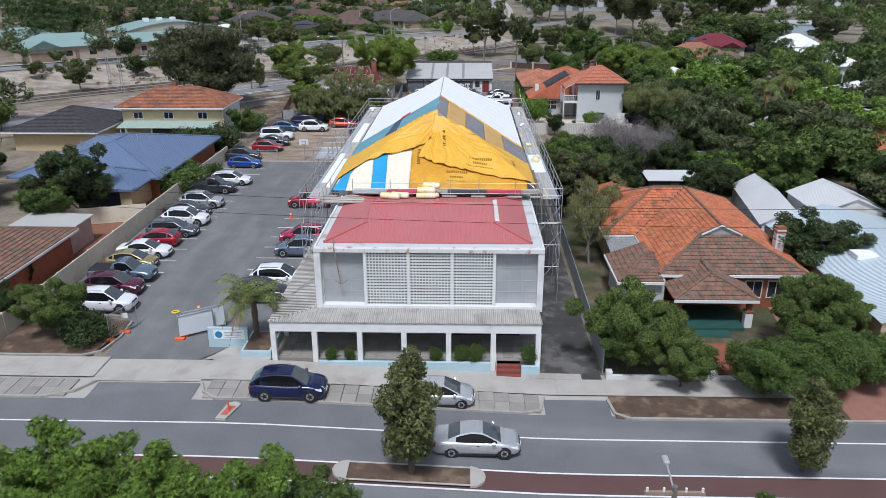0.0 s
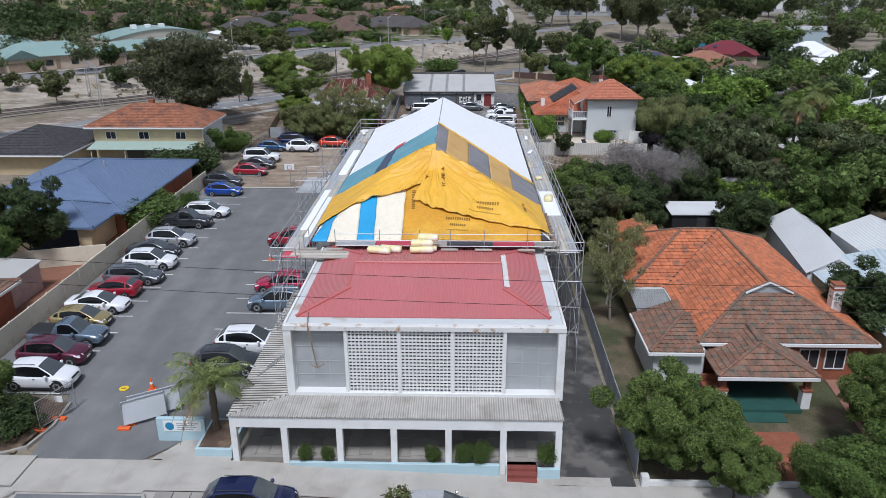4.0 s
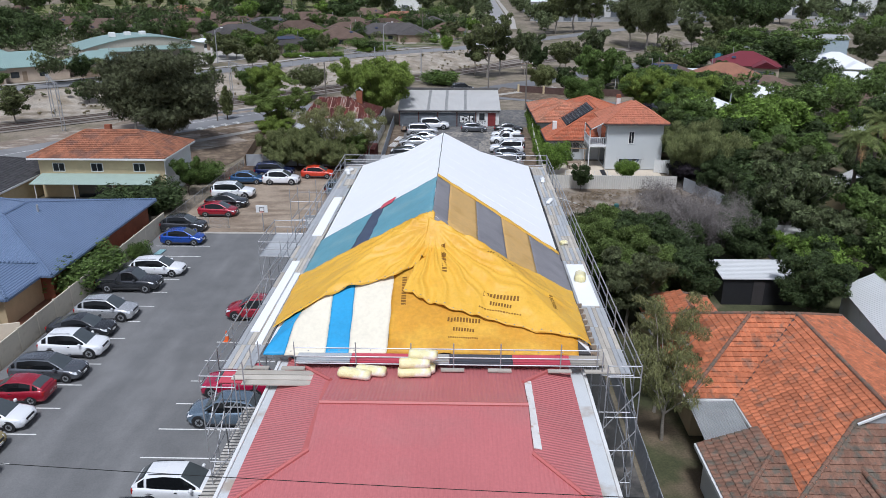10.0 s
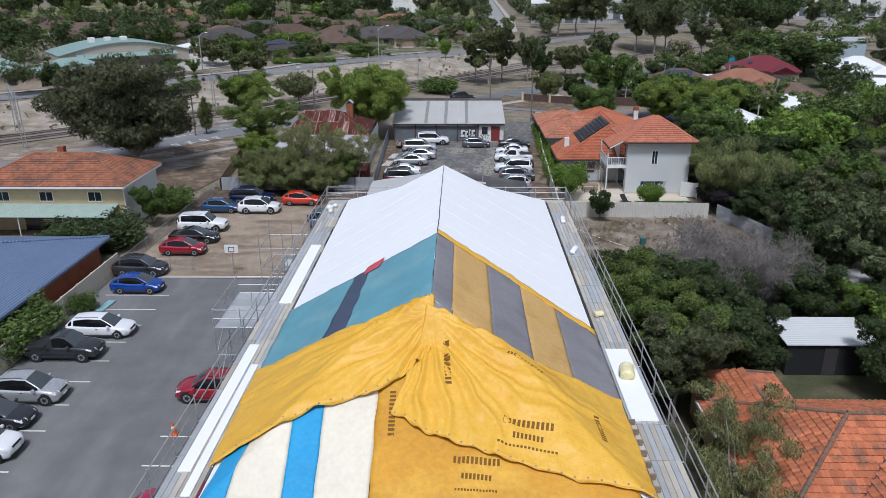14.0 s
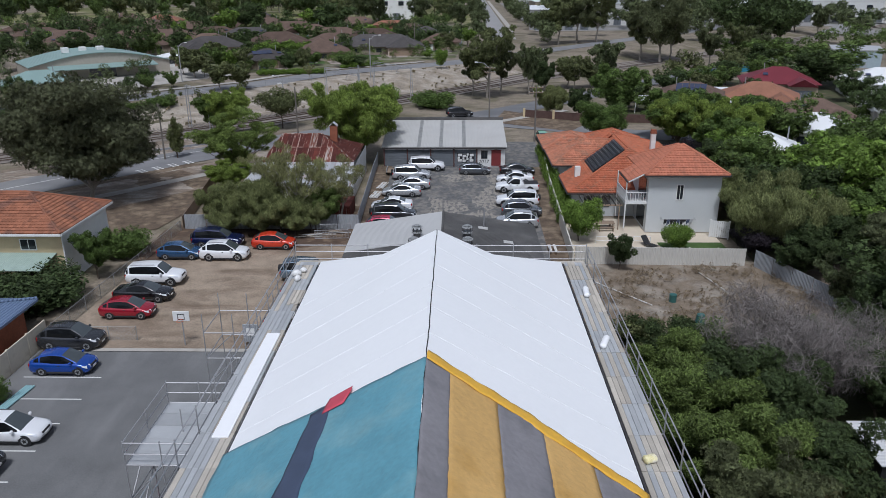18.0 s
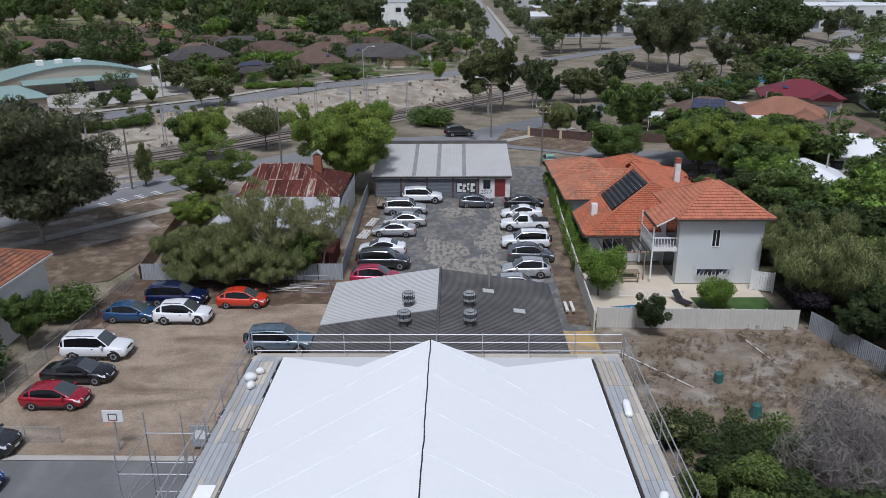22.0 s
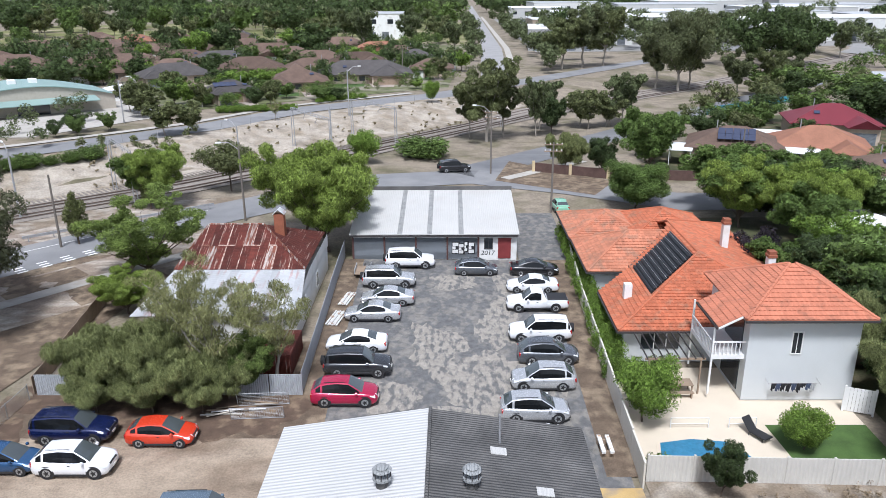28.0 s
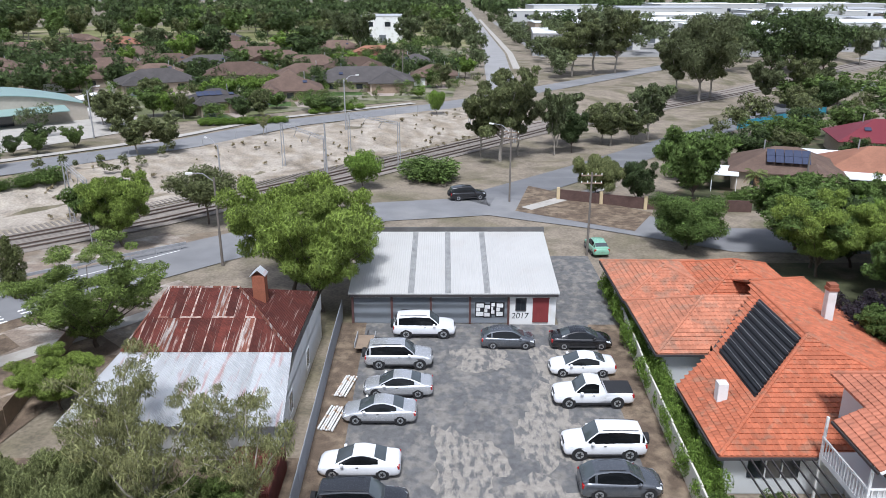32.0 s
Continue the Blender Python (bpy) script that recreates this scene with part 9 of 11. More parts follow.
# behind the garages, the corner and the railway
for key, x, y, h, w, lab in (("fine_round", 23.9, 122.4, 6.4, 1.2, "rounded clipped green street tree"), ("airy", 34.0, 114.0, 8.2, 1.0, "spreading green tree by the side street"), ("airy", 40.5, 110.0, 8.2, 1.0, "spreading green tree by the side street"), ("dark", 46.0, 116.0, 7.5, 1.0, "dark tree by the side street"), ("broad", 37.5, 105.0, 7.0, 1.0, "spreading green tree by the side street"), ("willow", 17.9, 142.0, 6.2, 0.9, "drooping tree on the corner block"), ("broad", 29.5, 138.5, 10.2, 0.85, "green tree on the corner block"), ("dark", 23.0, 139.5, 5.9, 0.8, "dark tree on the corner block"),
                             ("gum_b", 7.2, 167.0, 15.5, 0.95, "tall gum with pale limbs by the railway"), ("gum", 10.6, 171.5, 12.0, 0.8, "tall gum with pale limbs by the railway"), ("gum", 4.2, 170.5, 10.5, 0.7, "tall gum with pale limbs by the railway"), ("m_gum", 16.8, 171.5, 11.4, 0.55, "slim gum by the railway road"), ("dark", 20.1, 174.0, 7.2, 0.8, "dark young tree by the railway road"), ("m_olive", 28.0, 180.0, 8.0, 0.9, "young gum by the railway"), ("m_gum", 32.2, 183.0, 6.6, 0.9, "young gum by the railway"), ("gum_b", 36.5, 276.0, 17.0, 1.0, "tall gum beyond the railway"), ("gum", 43.5, 281.0, 20.0, 0.95, "tall gum beyond the railway"), ("gum_b", 51.5, 285.0, 19.0, 0.95, "tall gum beyond the railway"), ("biggum", 63.0, 238.0, 22.0, 0.95, "tall gum beyond the railway"), ("gum", 57.5, 240.0, 17.0, 0.9, "tall gum beyond the railway"), ("gum_b", 68.0, 245.0, 17.0, 0.9, "tall gum beyond the railway"), ("gum", 73.0, 222.0, 12.5, 0.9, "tall gum beyond the railway"), ("gum_b", 83.0, 227.0, 12.5, 0.9, "tall gum beyond the railway"), ("gum", 92.0, 236.0, 11.0, 1.0, "tall gum beyond the railway"), ("m_dark", 103.0, 292.0, 19.0, 0.9, "tall gum beyond the railway"), ("m_dark", 118.0, 300.0, 20.0, 0.9, "tall gum beyond the railway"), ("m_dark", 128.0, 306.0, 19.0, 0.9, "tall gum beyond the railway"), ("m_broad", 83.3, 228.0, 8.0, 1.6, "spreading tree beside the railway"), ("m_dark", 86.0, 219.0, 7.4, 1.3, "dark tree beside the railway"), ("m_olive", 76.0, 214.0, 7.0, 1.3, "spreading tree beside the railway"), ("m_broad", 95.0, 232.0, 8.0, 1.4, "spreading tree beside the railway"),
                             ("shrub", -4.0, 153.5, 3.4, 2.0, "low spreading bush by the railway"), ("shrub", -1.5, 117.5, 2.6, 1.4, "green bush behind the garages"), ("shrub", 3.5, 118.5, 3.0, 1.5, "green bush behind the garages"), ("broad", 30.0, 95.0, 5.0, 1.0, "shrubby tree beside the white house"), ("plum", 29.6, 98.5, 5.0, 0.9, "dull brown shrub beside the white house"), ("m_broad", 35.0, 88.0, 7.5, 1.1, "green tree beyond the white house"), ("m_dark", 38.0, 78.0, 7.0, 1.1, "green tree beyond the white house"), ("m_bright", 44.0, 84.0, 8.5, 1.1, "green tree beyond the white house"), ("m_broad", 52.0, 96.0, 8.0, 1.1, "green tree beyond the white house"), ("m_bright", 36.5, 97.5, 7.0, 1.0, "green tree beyond the white house"),
                             ("broad", -38.9, 123.5, 7.0, 0.95, "leafy tree beside the railway"), ("m_dark", -66.0, 162.8, 4.2, 1.1, "small dark tree by the far road"), ("m_dark", -67.5, 158.2, 3.2, 0.9, "small dark tree by the far road"), ("slim", -61.5, 166.0, 2.8, 1.0, "clipped small tree by the forecourt"), ("m_olive", -61.2, 179.8, 5.6, 1.4, "dark umbrella tree by the forecourt"), ("sparse", -33.4, 174.5, 4.0, 0.9, "thin tree on the sandy bank"), ("round", -3.7, 199.3, 5.2, 0.6, "small street tree by the far road")):
    plant(key, x, y, h, lab, wide=w)
for key, x, y, h, w in (("m_dark", 31.2, 75.5, 5.5, 1.0), ("willow", 30.8, 80.5, 6.0, 0.9), ("m_dark", 32.0, 85.5, 6.0, 1.0), ("m_broad", 30.6, 91.0, 5.0, 0.9), ("m_dark", 34.0, 80.0, 6.5, 1.1), ("shrub_d", 29.0, 86.0, 2.4, 1.0)):
    plant(key, x, y, h, "leafy tree close beside the white house", wide=w)
# crowded gardens on the right: many crowns over soil darkened as shade
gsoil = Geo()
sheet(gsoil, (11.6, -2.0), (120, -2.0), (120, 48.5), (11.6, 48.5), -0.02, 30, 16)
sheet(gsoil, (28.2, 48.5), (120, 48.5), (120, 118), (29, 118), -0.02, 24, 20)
solo("garden_soil", gsoil, M_GARDEN, "garden ground darkened as tree shade, with grass and leaf litter", "ground", "structure")
KEEP = ((13, 29.5, 2, 28), (28.5, 42.5, -3, 31), (21.5, 28.8, 34, 39.2), (29.4, 34.3, 43, 47.8), (47, 57, 29, 39), (51, 61, 45, 55), (43, 51.5, 57, 63), (55, 65, 63, 73), (40, 50, 7, 17), (50, 62, 112, 124), (64, 76, 102, 114), (34, 49, 92, 108), (62, 74, 78, 90), (78, 90, 124, 136), (24, 33, 18, 33), (18, 27, 30, 37), (24, 31, 28, 36))
rng = random.Random(91)
crowd = {k: [] for k in ("m_broad", "m_dark", "m_olive", "m_bright", "m_gum")}
spots = []
tries = 0
while len(spots) < 165 and tries < 9000:
    tries += 1
    x, y = rng.uniform(28, 105), rng.uniform(-2, 117)
    if x < 30 and 30 < y < 118:
        continue
    if x < 29 + 0.1 * y and y > 60 and x < 36:
        continue
    if any(a < x < b and c < y < d for a, b, c, d in KEEP):
        continue
    if min((x - 41.2) ** 2 + (y - 52.5) ** 2, (x - 47.5) ** 2 + (y - 62.5) ** 2, (x - 40) ** 2 + (y - 45) ** 2) < 22:
        continue
    if any((x - a) ** 2 + (y - b) ** 2 < 15 + 0.1 * x for a, b in spots):
        continue
    spots.append((x, y))
    key = rng.choice(("m_broad", "m_broad", "m_dark", "m_dark", "m_dark", "m_olive", "m_bright", "m_gum"))
    h = rng.choice((rng.uniform(2.5, 4.5), rng.uniform(4.5, 7.5), rng.uniform(5.5, 9.5))) if y > 20 else rng.uniform(3, 6)
    if x > 56:
        crowd[key].append((x, y, h * 1.05))
        continue
    plant(key, x, y, h, {"m_broad": "mid-green garden tree among close neighbours", "m_dark": "dark green garden tree among close neighbours", "m_olive": "olive-green garden tree among close neighbours", "m_bright": "bright green garden tree among close neighbours", "m_gum": "grey-green gum among close neighbours"}[key], wide=rng.uniform(0.95, 1.35), group="crowded garden trees")
for x, y in ((41.4, 54.5), (47.5, 62.5)):
    palm(x, y, 9.5, 3.0, "tall old palm among the garden trees", 34)
# left gardens
spots = []
tries = 0
while len(spots) < 46 and tries < 4000:
    tries += 1
    x, y = rng.uniform(-110, -50), rng.uniform(-5, 70)
    if (-63 < x < -47 and 53 < y < 71) or x > -50.5 or any((x - a) ** 2 + (y - b) ** 2 < 40 for a, b in spots):
        continue
    spots.append((x, y))
    key = rng.choice(("m_broad", "m_dark", "m_dark", "m_olive"))
    if x < -72:
        crowd[key].append((x, y, rng.uniform(4.5, 8)))
        continue
    plant(key, x, y, rng.uniform(4, 7.5), "garden tree among the tiled roofs", wide=rng.uniform(0.9, 1.3), group="trees among the roofs")

# ---- railway, far streets and far suburb ----
q = Geo()
ribbon(q, [(-110, 32), (-45, 101.8), (-39.2, 108.5), (-27, 121), (-11, 136), (4, 139.5), (18, 133), (30, 125.5), (90, 122.5)], 8.5, 0.02)
# Paler copy of the street asphalt: sunlight on these roads is put into the colour.
M_SUNLITROAD = mat("sunlit_asphalt", (0.205, 0.205, 0.208), 0.85, var=0.16, scale=0.4, fine=12, bump=0.25, second=(0.24, 0.238, 0.235), stain_scale=0.12)
solo("railway_road", q, M_SUNLITROAD, "curving grey side street beside the railway", "road", "structure")
q = Geo()
ribbon(q, [(2, 141), (20, 160), (60, 205), (130, 280)], 7.0, 0.02)
solo("side_street", q, M_ROAD, "grey side street along the railway", "road", "structure")
q = Geo()
ribbon(q, [(-66, 64), (-38.6, 91.7), (-33.1, 97.7), (-23, 109)], 11.0, 0.012)
ribbon(q, [(-114.6, 36.6), (-49.8, 106.6), (-43.8, 113.2), (-31.6, 125.8)], 5.5, 0.012)
solo("dry_verge", q, mat("dry_verge_sand", (0.24, 0.19, 0.148), 0.95, var=0.35, scale=0.9, fine=6, bump=0.7, dist=0.05, second=(0.44, 0.4, 0.345), second_amount=0.5, stain_scale=0.4, blend=0.08, stretch=(0.7, 1.4, 1), warp=0.5), "dry brown verge with pale sand patches", "verge", "structure")
q = Geo()
ribbon(q, [(-66, 64), (-38.6, 91.7), (-33.1, 97.7), (-23, 109)], 1.7, 0.07)
solo("railway_path", q, M_CONC, "pale concrete footpath", "path", "structure")
q = Geo()
sheet(q, (7, 137), (20, 128.5), (24, 136), (10, 150), 0.05, 5, 5)
solo("corner_verge", q, M_LITTER, "brown mulched corner verge", "verge", "structure")
q = Geo()
ribbon(q, [(8.5, 138), (22, 150)], 1.8, 0.08)
solo("corner_path", q, M_CONC, "pale footpath over the corner", "path", "structure")
# Litter tone also carries the shade of the trees over this verge.
q = Geo()
sheet(q, (-70, 62), (-31.0, 76.5), (-24, 108), (-38.5, 103.5), 0.01, 10, 10)
solo("littered_verge", q, M_LITTER, "sandy verge with leaf litter and stones, darkened as tree shade", "verge", "structure")
q = Geo()
sheet(q, (-74, 76), (-45, 105.5), (-20, 131), (-52, 119), 0.008, 10, 10)
solo("sandy_verge", q, M_LOT, "bare brown sandy verge beside the footpath", "verge", "structure")
lanes = thing("lane_marking", "white painted lane lines and worn road lettering", "road marking", kind="structure")
for a, b in (((-70, 75.5), (-47.2, 100.6)), ((-46, 104), (-30, 121.2))):
    part("line", ribbon(Geo(), [a, b], 0.14, 0.035), M_LINE, lanes)
for k in range(4):
    for j in range(3):
        x, y = -42.6 + 1.5 * k, 99.6 + 1.75 * k
        part("road_bar", ribbon(Geo(), [(x + 0.55 * j - 0.3, y - 0.5 * j + 0.4), (x + 0.55 * j + 0.35, y - 0.5 * j + 1.15)], 0.28, 0.034), M_LINE, lanes)
guard = thing("guard_rail", "steel guard rail between the road and the railway", "guard rail")
for k in range(9):
    x, y = -46 + 2.0 * k, 108.8 + 1.6 * k
    part("post", Geo().tube((x, y, g(x, y) - 0.1), (x, y, g(x, y) + 0.75), 0.06, 6), M_STEEL, guard)
part("beam", Geo().slab([(-46.5, 108.5, 1.65), (-29.5, 122.1, 1.65), (-29.45, 122.0, 1.65), (-46.45, 108.4, 1.65)], 0.3), M_STEEL, guard)
rail = thing("railway", "railway line with rusty rails on ballast", "railway", kind="structure")
RL = [(-150, 30), (-53.0, 119.8), (-37.2, 133.4), (-17.5, 154.6), (-1.5, 174.5), (18.7, 200.0), (78.7, 256.0), (177, 356), (320, 500)]
part("ballast", ribbon(Geo(), RL, 8.0, 0.06), M_BALLAST, rail)
for off in (-2.7, -1.25, 1.25, 2.7):
    pts = [(x - off * 0.7, y + off * 0.7) for x, y in RL]
    geo = Geo()
    for a, b in zip(pts, pts[1:]):
        n = max(1, int(math.dist(a, b) / 12))
        for i in range(n):
            p = [a[k] + (b[k] - a[k]) * i / n for k in (0, 1)]
            r = [a[k] + (b[k] - a[k]) * (i + 1) / n for k in (0, 1)]
            geo.tube((*p, g(*p) + 0.2), (*r, g(*r) + 0.2), 0.1, 4)
    part("rail", geo, M_RAIL, rail)
q = Geo()
for i in range(220):
    t = i / 220
    x, y = -60 + 100 * t, 116 + 102.5 * t
    d = Vector((0.7, 0.715))
    c = (x, y)
    q.slab([(x - 2.2, y + 2.1, g(x, y) + 0.085), (x - 2.0, y + 2.3, g(x, y) + 0.085), (x + 2.2, y - 2.1, g(x, y) + 0.085), (x + 2.0, y - 2.3, g(x, y) + 0.085)], 0.06)
part("sleepers", q, mat("grey_sleeper", (0.2, 0.175, 0.15), 0.95, var=0.2), rail, kind="stuff")
bank = Geo()
ribbon(bank, [(-174, 27), (-61.5, 128.6), (-50.0, 142.1), (-32.5, 162.6), (-6.5, 192.1), (10.5, 213)], 20.0, 0.03)
solo("sand_bank", bank, M_BANK, "pale sandy bank beyond the railway", "bank", "structure")
q = Geo()
ribbon(q, [(-190, 38), (-63.5, 148.5), (-44.5, 167.5), (-31.8, 188.0), (-3.0, 211.0), (14.0, 232), (60, 290), (150, 400)], 8.0, 0.05)
solo("far_road", q, M_SUNLITROAD, "distant grey suburban road", "road", "structure")
q = Geo()
ribbon(q, [(13, 228), (15.5, 300), (19, 370), (27, 850), (40, 1600)], 8.5, 0.08)
solo("far_street", q, mat("pale_far_asphalt", (0.3, 0.295, 0.29), 0.9, var=0.12, scale=0.2), "wide pale street running to the horizon", "road", "structure")
q = Geo()
ribbon(q, [(-190, 45), (-68.0, 153), (-49.5, 171.5), (-37, 192.5), (-9.0, 215.5)], 2.0, 0.1)
ribbon(q, [(22, 300), (25.5, 370), (33.5, 850)], 2.5, 0.1)
solo("far_path", q, M_CONC, "pale footpath along the distant road", "path", "structure")
q = Geo()
sheet(q, (-92, 158), (-72, 158), (-54, 186), (-80, 212), 0.03, 5, 5)
solo("hall_forecourt", q, M_CONC, "pale concrete forecourt by the green-roofed hall", "forecourt", "structure")


def pole(x, y, h, label, arm=0.0, turn=0.0, cross=False, m=M_POLE, r=0.14, name="power_pole"):
    t = thing(name, label, "pole", pose(x, y, g(x, y), 0, 0, turn))
    part("shaft", Geo().tube((0, 0, -0.3), (0, 0, h), r, 8, r * 0.7), m, t)
    if arm:
        part("arm", Geo().tube((0, 0, h - 0.4), (arm * 0.5, 0, h + 0.5), 0.04, 6).tube((arm * 0.5, 0, h + 0.5), (arm, 0, h + 0.6), 0.04, 6), M_STEEL, t)
        part("lamp_head", Geo().box(arm - 0.1, -0.12, h + 0.5, arm + 0.55, 0.12, h + 0.68, 0.04), M_TRIM, t)
    if cross:
        for z in (h - 0.3, h - 1.1):
            part("crossarm", Geo().box(-1.1, -0.06, z - 0.06, 1.1, 0.06, z + 0.06), M_WOOD, t)
            for x0 in (-1.0, -0.4, 0.4, 1.0):
                part("insulator", Geo().tube((x0, 0, z + 0.06), (x0, 0, z + 0.22), 0.05, 6), M_TRIM, t)
    return t


street_pole = pole(9.7, -21.9, 7.2, "dark street pole with a lamp and wires", 0.0, 0, True)
lampp = thing("street_lamp", "slim lamp arm with a pale head above the street", "street lamp", pose(9.7, -21.9, g(9.7, -21.9)))
part("arm", Geo().tube((0, 0, 6.9), (-0.25, 0.6, 7.8), 0.04, 6), M_STEEL, lampp)
part("lamp_head", Geo().box(-0.36, 0.5, 7.75, -0.12, 0.95, 7.88, 0.05), M_PANEL, lampp)
pole(6.6, 141.4, 9.5, "timber pole with a long curved lamp arm at the corner", 2.6, 150, True)
pole(13.0, 120.4, 8.8, "plain timber power pole by the green car", 0.0, 0, True)
pole(-24.1, 116.7, 9.0, "timber pole beside the railway road", 2.0, 200)
pole(-18.9, 151.5, 8.5, "steel railway mast with a long arm", 0.0, 0, m=M_STEEL, r=0.16, name="railway_mast")
pole(-20.0, 182.0, 9.0, "galvanised steel mast beside the railway", 2.4, 30, m=M_STEEL, name="railway_mast")
pole(-52.0, 118.0, 8.5, "galvanised steel mast beside the railway", 2.4, 130, m=M_STEEL, name="railway_mast")
pole(-41.5, 107.0, 8.0, "timber pole beside the railway road", 0.0, 0)
pole(-13.0, 246.0, 9.0, "distant timber pole by the houses", 0.0, 0)
pole(-62.0, 173.0, 8.0, "thin distant lamp pole by the forecourt", 1.6, 40, m=M_STEEL, name="lamp_pole")
pole(40.0, 131.0, 8.5, "timber pole by the side street", 0.0, 0)
pole(-33.5, 149.0, 6.0, "galvanised steel mast beside the railway", 3.0, 135, m=M_STEEL, name="railway_mast")
# sagging wires carried by the street pole
def wire(f, n=24):
    q = Geo()
    P = [Vector(f(i / n)) - Vector((9.7, -21.9, g(9.7, -21.9))) for i in range(n + 1)]
    ring = [(0, 0.014, 0), (0, -0.007, 0.012), (0, -0.007, -0.012)]
    q.poly([p + Vector(r) for p in P for r in ring], [(3 * i + k, 3 * i + (k + 1) % 3, 3 * i + 3 + (k + 1) % 3, 3 * i + 3 + k) for i in range(n) for k in range(3)])
    part("wire", q, M_WIRE, street_pole, "thin black overhead wire")


for dx in range(2):
    wire(lambda u: (-34 + 68 * u, -1.5 - 2.0 * u - dx * 1.2, 12.2 - 1.2 * u - 3.2 * u * (1 - u) - dx * 0.7))


def far_house(x, y, w, d, h, m, wall, label, turn=0.0, rise=None):
    """A brick house with a hipped roof, a front wing with its own roof, windows, door, eaves and a pale patio roof."""
    r = random.Random(int(x * 7 + y * 13))
    z = g(x, y)
    t = thing("house", label, "house", pose(x, y, z, 0, 0, turn), "distant houses")
    part("wall", Geo().box(-w / 2 + 0.6, -d / 2 + 0.6, -0.3, w / 2 - 0.6, d / 2 - 0.6, h), wall, t)
    k = rise or min(w, d) * 0.23
    geo = Geo()
    for s in hip_slopes(-w / 2, -d / 2, w / 2, d / 2, h, k)[0]:
        geo.slab(s, 0.12)
    part("roof", geo, m, t)
    if w > 10:
        f = r.choice((-0.28, 0.24)) * w
        ww, dd = w * 0.36, 3.6
        part("wing_wall", Geo().box(f - ww / 2 + 0.5, -d / 2 - dd + 0.6, -0.3, f + ww / 2 - 0.5, -d / 2 + 0.6, h - 0.02), wall, t)
        zr = h + ww * 0.24
        geo = Geo()
        e = -d / 2 - dd
        back = -d / 2 + (zr - h) / k * d / 2
        p, q = (f, e + (0 if r.random() < 0.5 else ww * 0.4), zr), (f, back, zr)
        A, B, C, D = (f - ww / 2, e, h), (f + ww / 2, e, h), (f + ww / 2, -d / 2, h), (f - ww / 2, -d / 2, h)
        geo.slab([D, A, p, q], 0.1).slab([B, C, q, p], 0.1).slab([A, B, p], 0.1)
        part("wing_roof", geo, m, t)
        part("garage_door", Geo().box(f - ww / 2 + 0.9, e + 0.54, 0, f + ww / 2 - 0.9, e + 0.62, 2.1), r.choice((M_TRIM, M_ROLLER, M_WOOD)), t)
        o = -f * 0.8
        if r.random() < 0.55:
            part("patio_roof", Geo().slab([(o - 3, d / 2 - 0.5, h - 0.1), (o + 3, d / 2 - 0.5, h - 0.1), (o + 3, d / 2 + 3, h - 0.4), (o - 3, d / 2 + 3, h - 0.4)], 0.08), FAR_WHITE, t, "pale patio roof")
        if r.random() < 0.4:
            part("skylight", Geo().slab([(o - 0.5, -d / 4 - 0.4, h + k * 0.5 + 0.1), (o + 0.5, -d / 4 - 0.4, h + k * 0.5 + 0.1), (o + 0.5, -d / 4 + 0.4, h + k * 0.62 + 0.1), (o - 0.5, -d / 4 + 0.4, h + k * 0.62 + 0.1)], 0.1), M_PV, t)
        part("flue", Geo().tube((o, 0.5, h + k * 0.6), (o, 0.5, h + k + 0.7), 0.09, 6), M_STEEL, t)
    for i in range(3):
        x0 = -w / 2 + w * (0.2 + 0.25 * i)
        part("window", Geo().box(x0, -d / 2 + 0.54, 0.8, x0 + 1.6, -d / 2 + 0.62, 2.0), M_GLASS, t)
    part("door", Geo().box(w * 0.05, -d / 2 + 0.53, 0, w * 0.05 + 0.9, -d / 2 + 0.61, 2.0), M_WOOD, t)
    return t


rng = random.Random(21)
FAR_BROWN = mat("far_brown_tiles", (0.125, 0.086, 0.068), 0.9, spec=0.15, var=0.25, scale=0.6, fine=5, obj=0.3)
FAR_ORANGE = mat("far_orange_tiles", (0.25, 0.115, 0.072), 0.85, var=0.2, scale=0.6, fine=5, obj=0.2)
FAR_DARK = mat("far_slate_tiles", (0.072, 0.066, 0.064), 0.9, var=0.25, scale=0.6, fine=5, obj=0.3, spec=0.15)
FAR_GREEN = mat("far_green_steel", (0.245, 0.35, 0.325), 0.5, var=0.08, scale=0.3, ribs=("X", 0.4, 3.0), bump=0.5)
FAR_RED = mat("far_maroon_steel", (0.17, 0.026, 0.036), 0.5, var=0.1, scale=0.3)
FAR_WHITE = mat("far_white_steel", (0.76, 0.77, 0.77), 0.5, var=0.05, scale=0.2)
WALLC = mat("far_wall", (0.42, 0.345, 0.275), 0.85, var=0.15, obj=0.3)
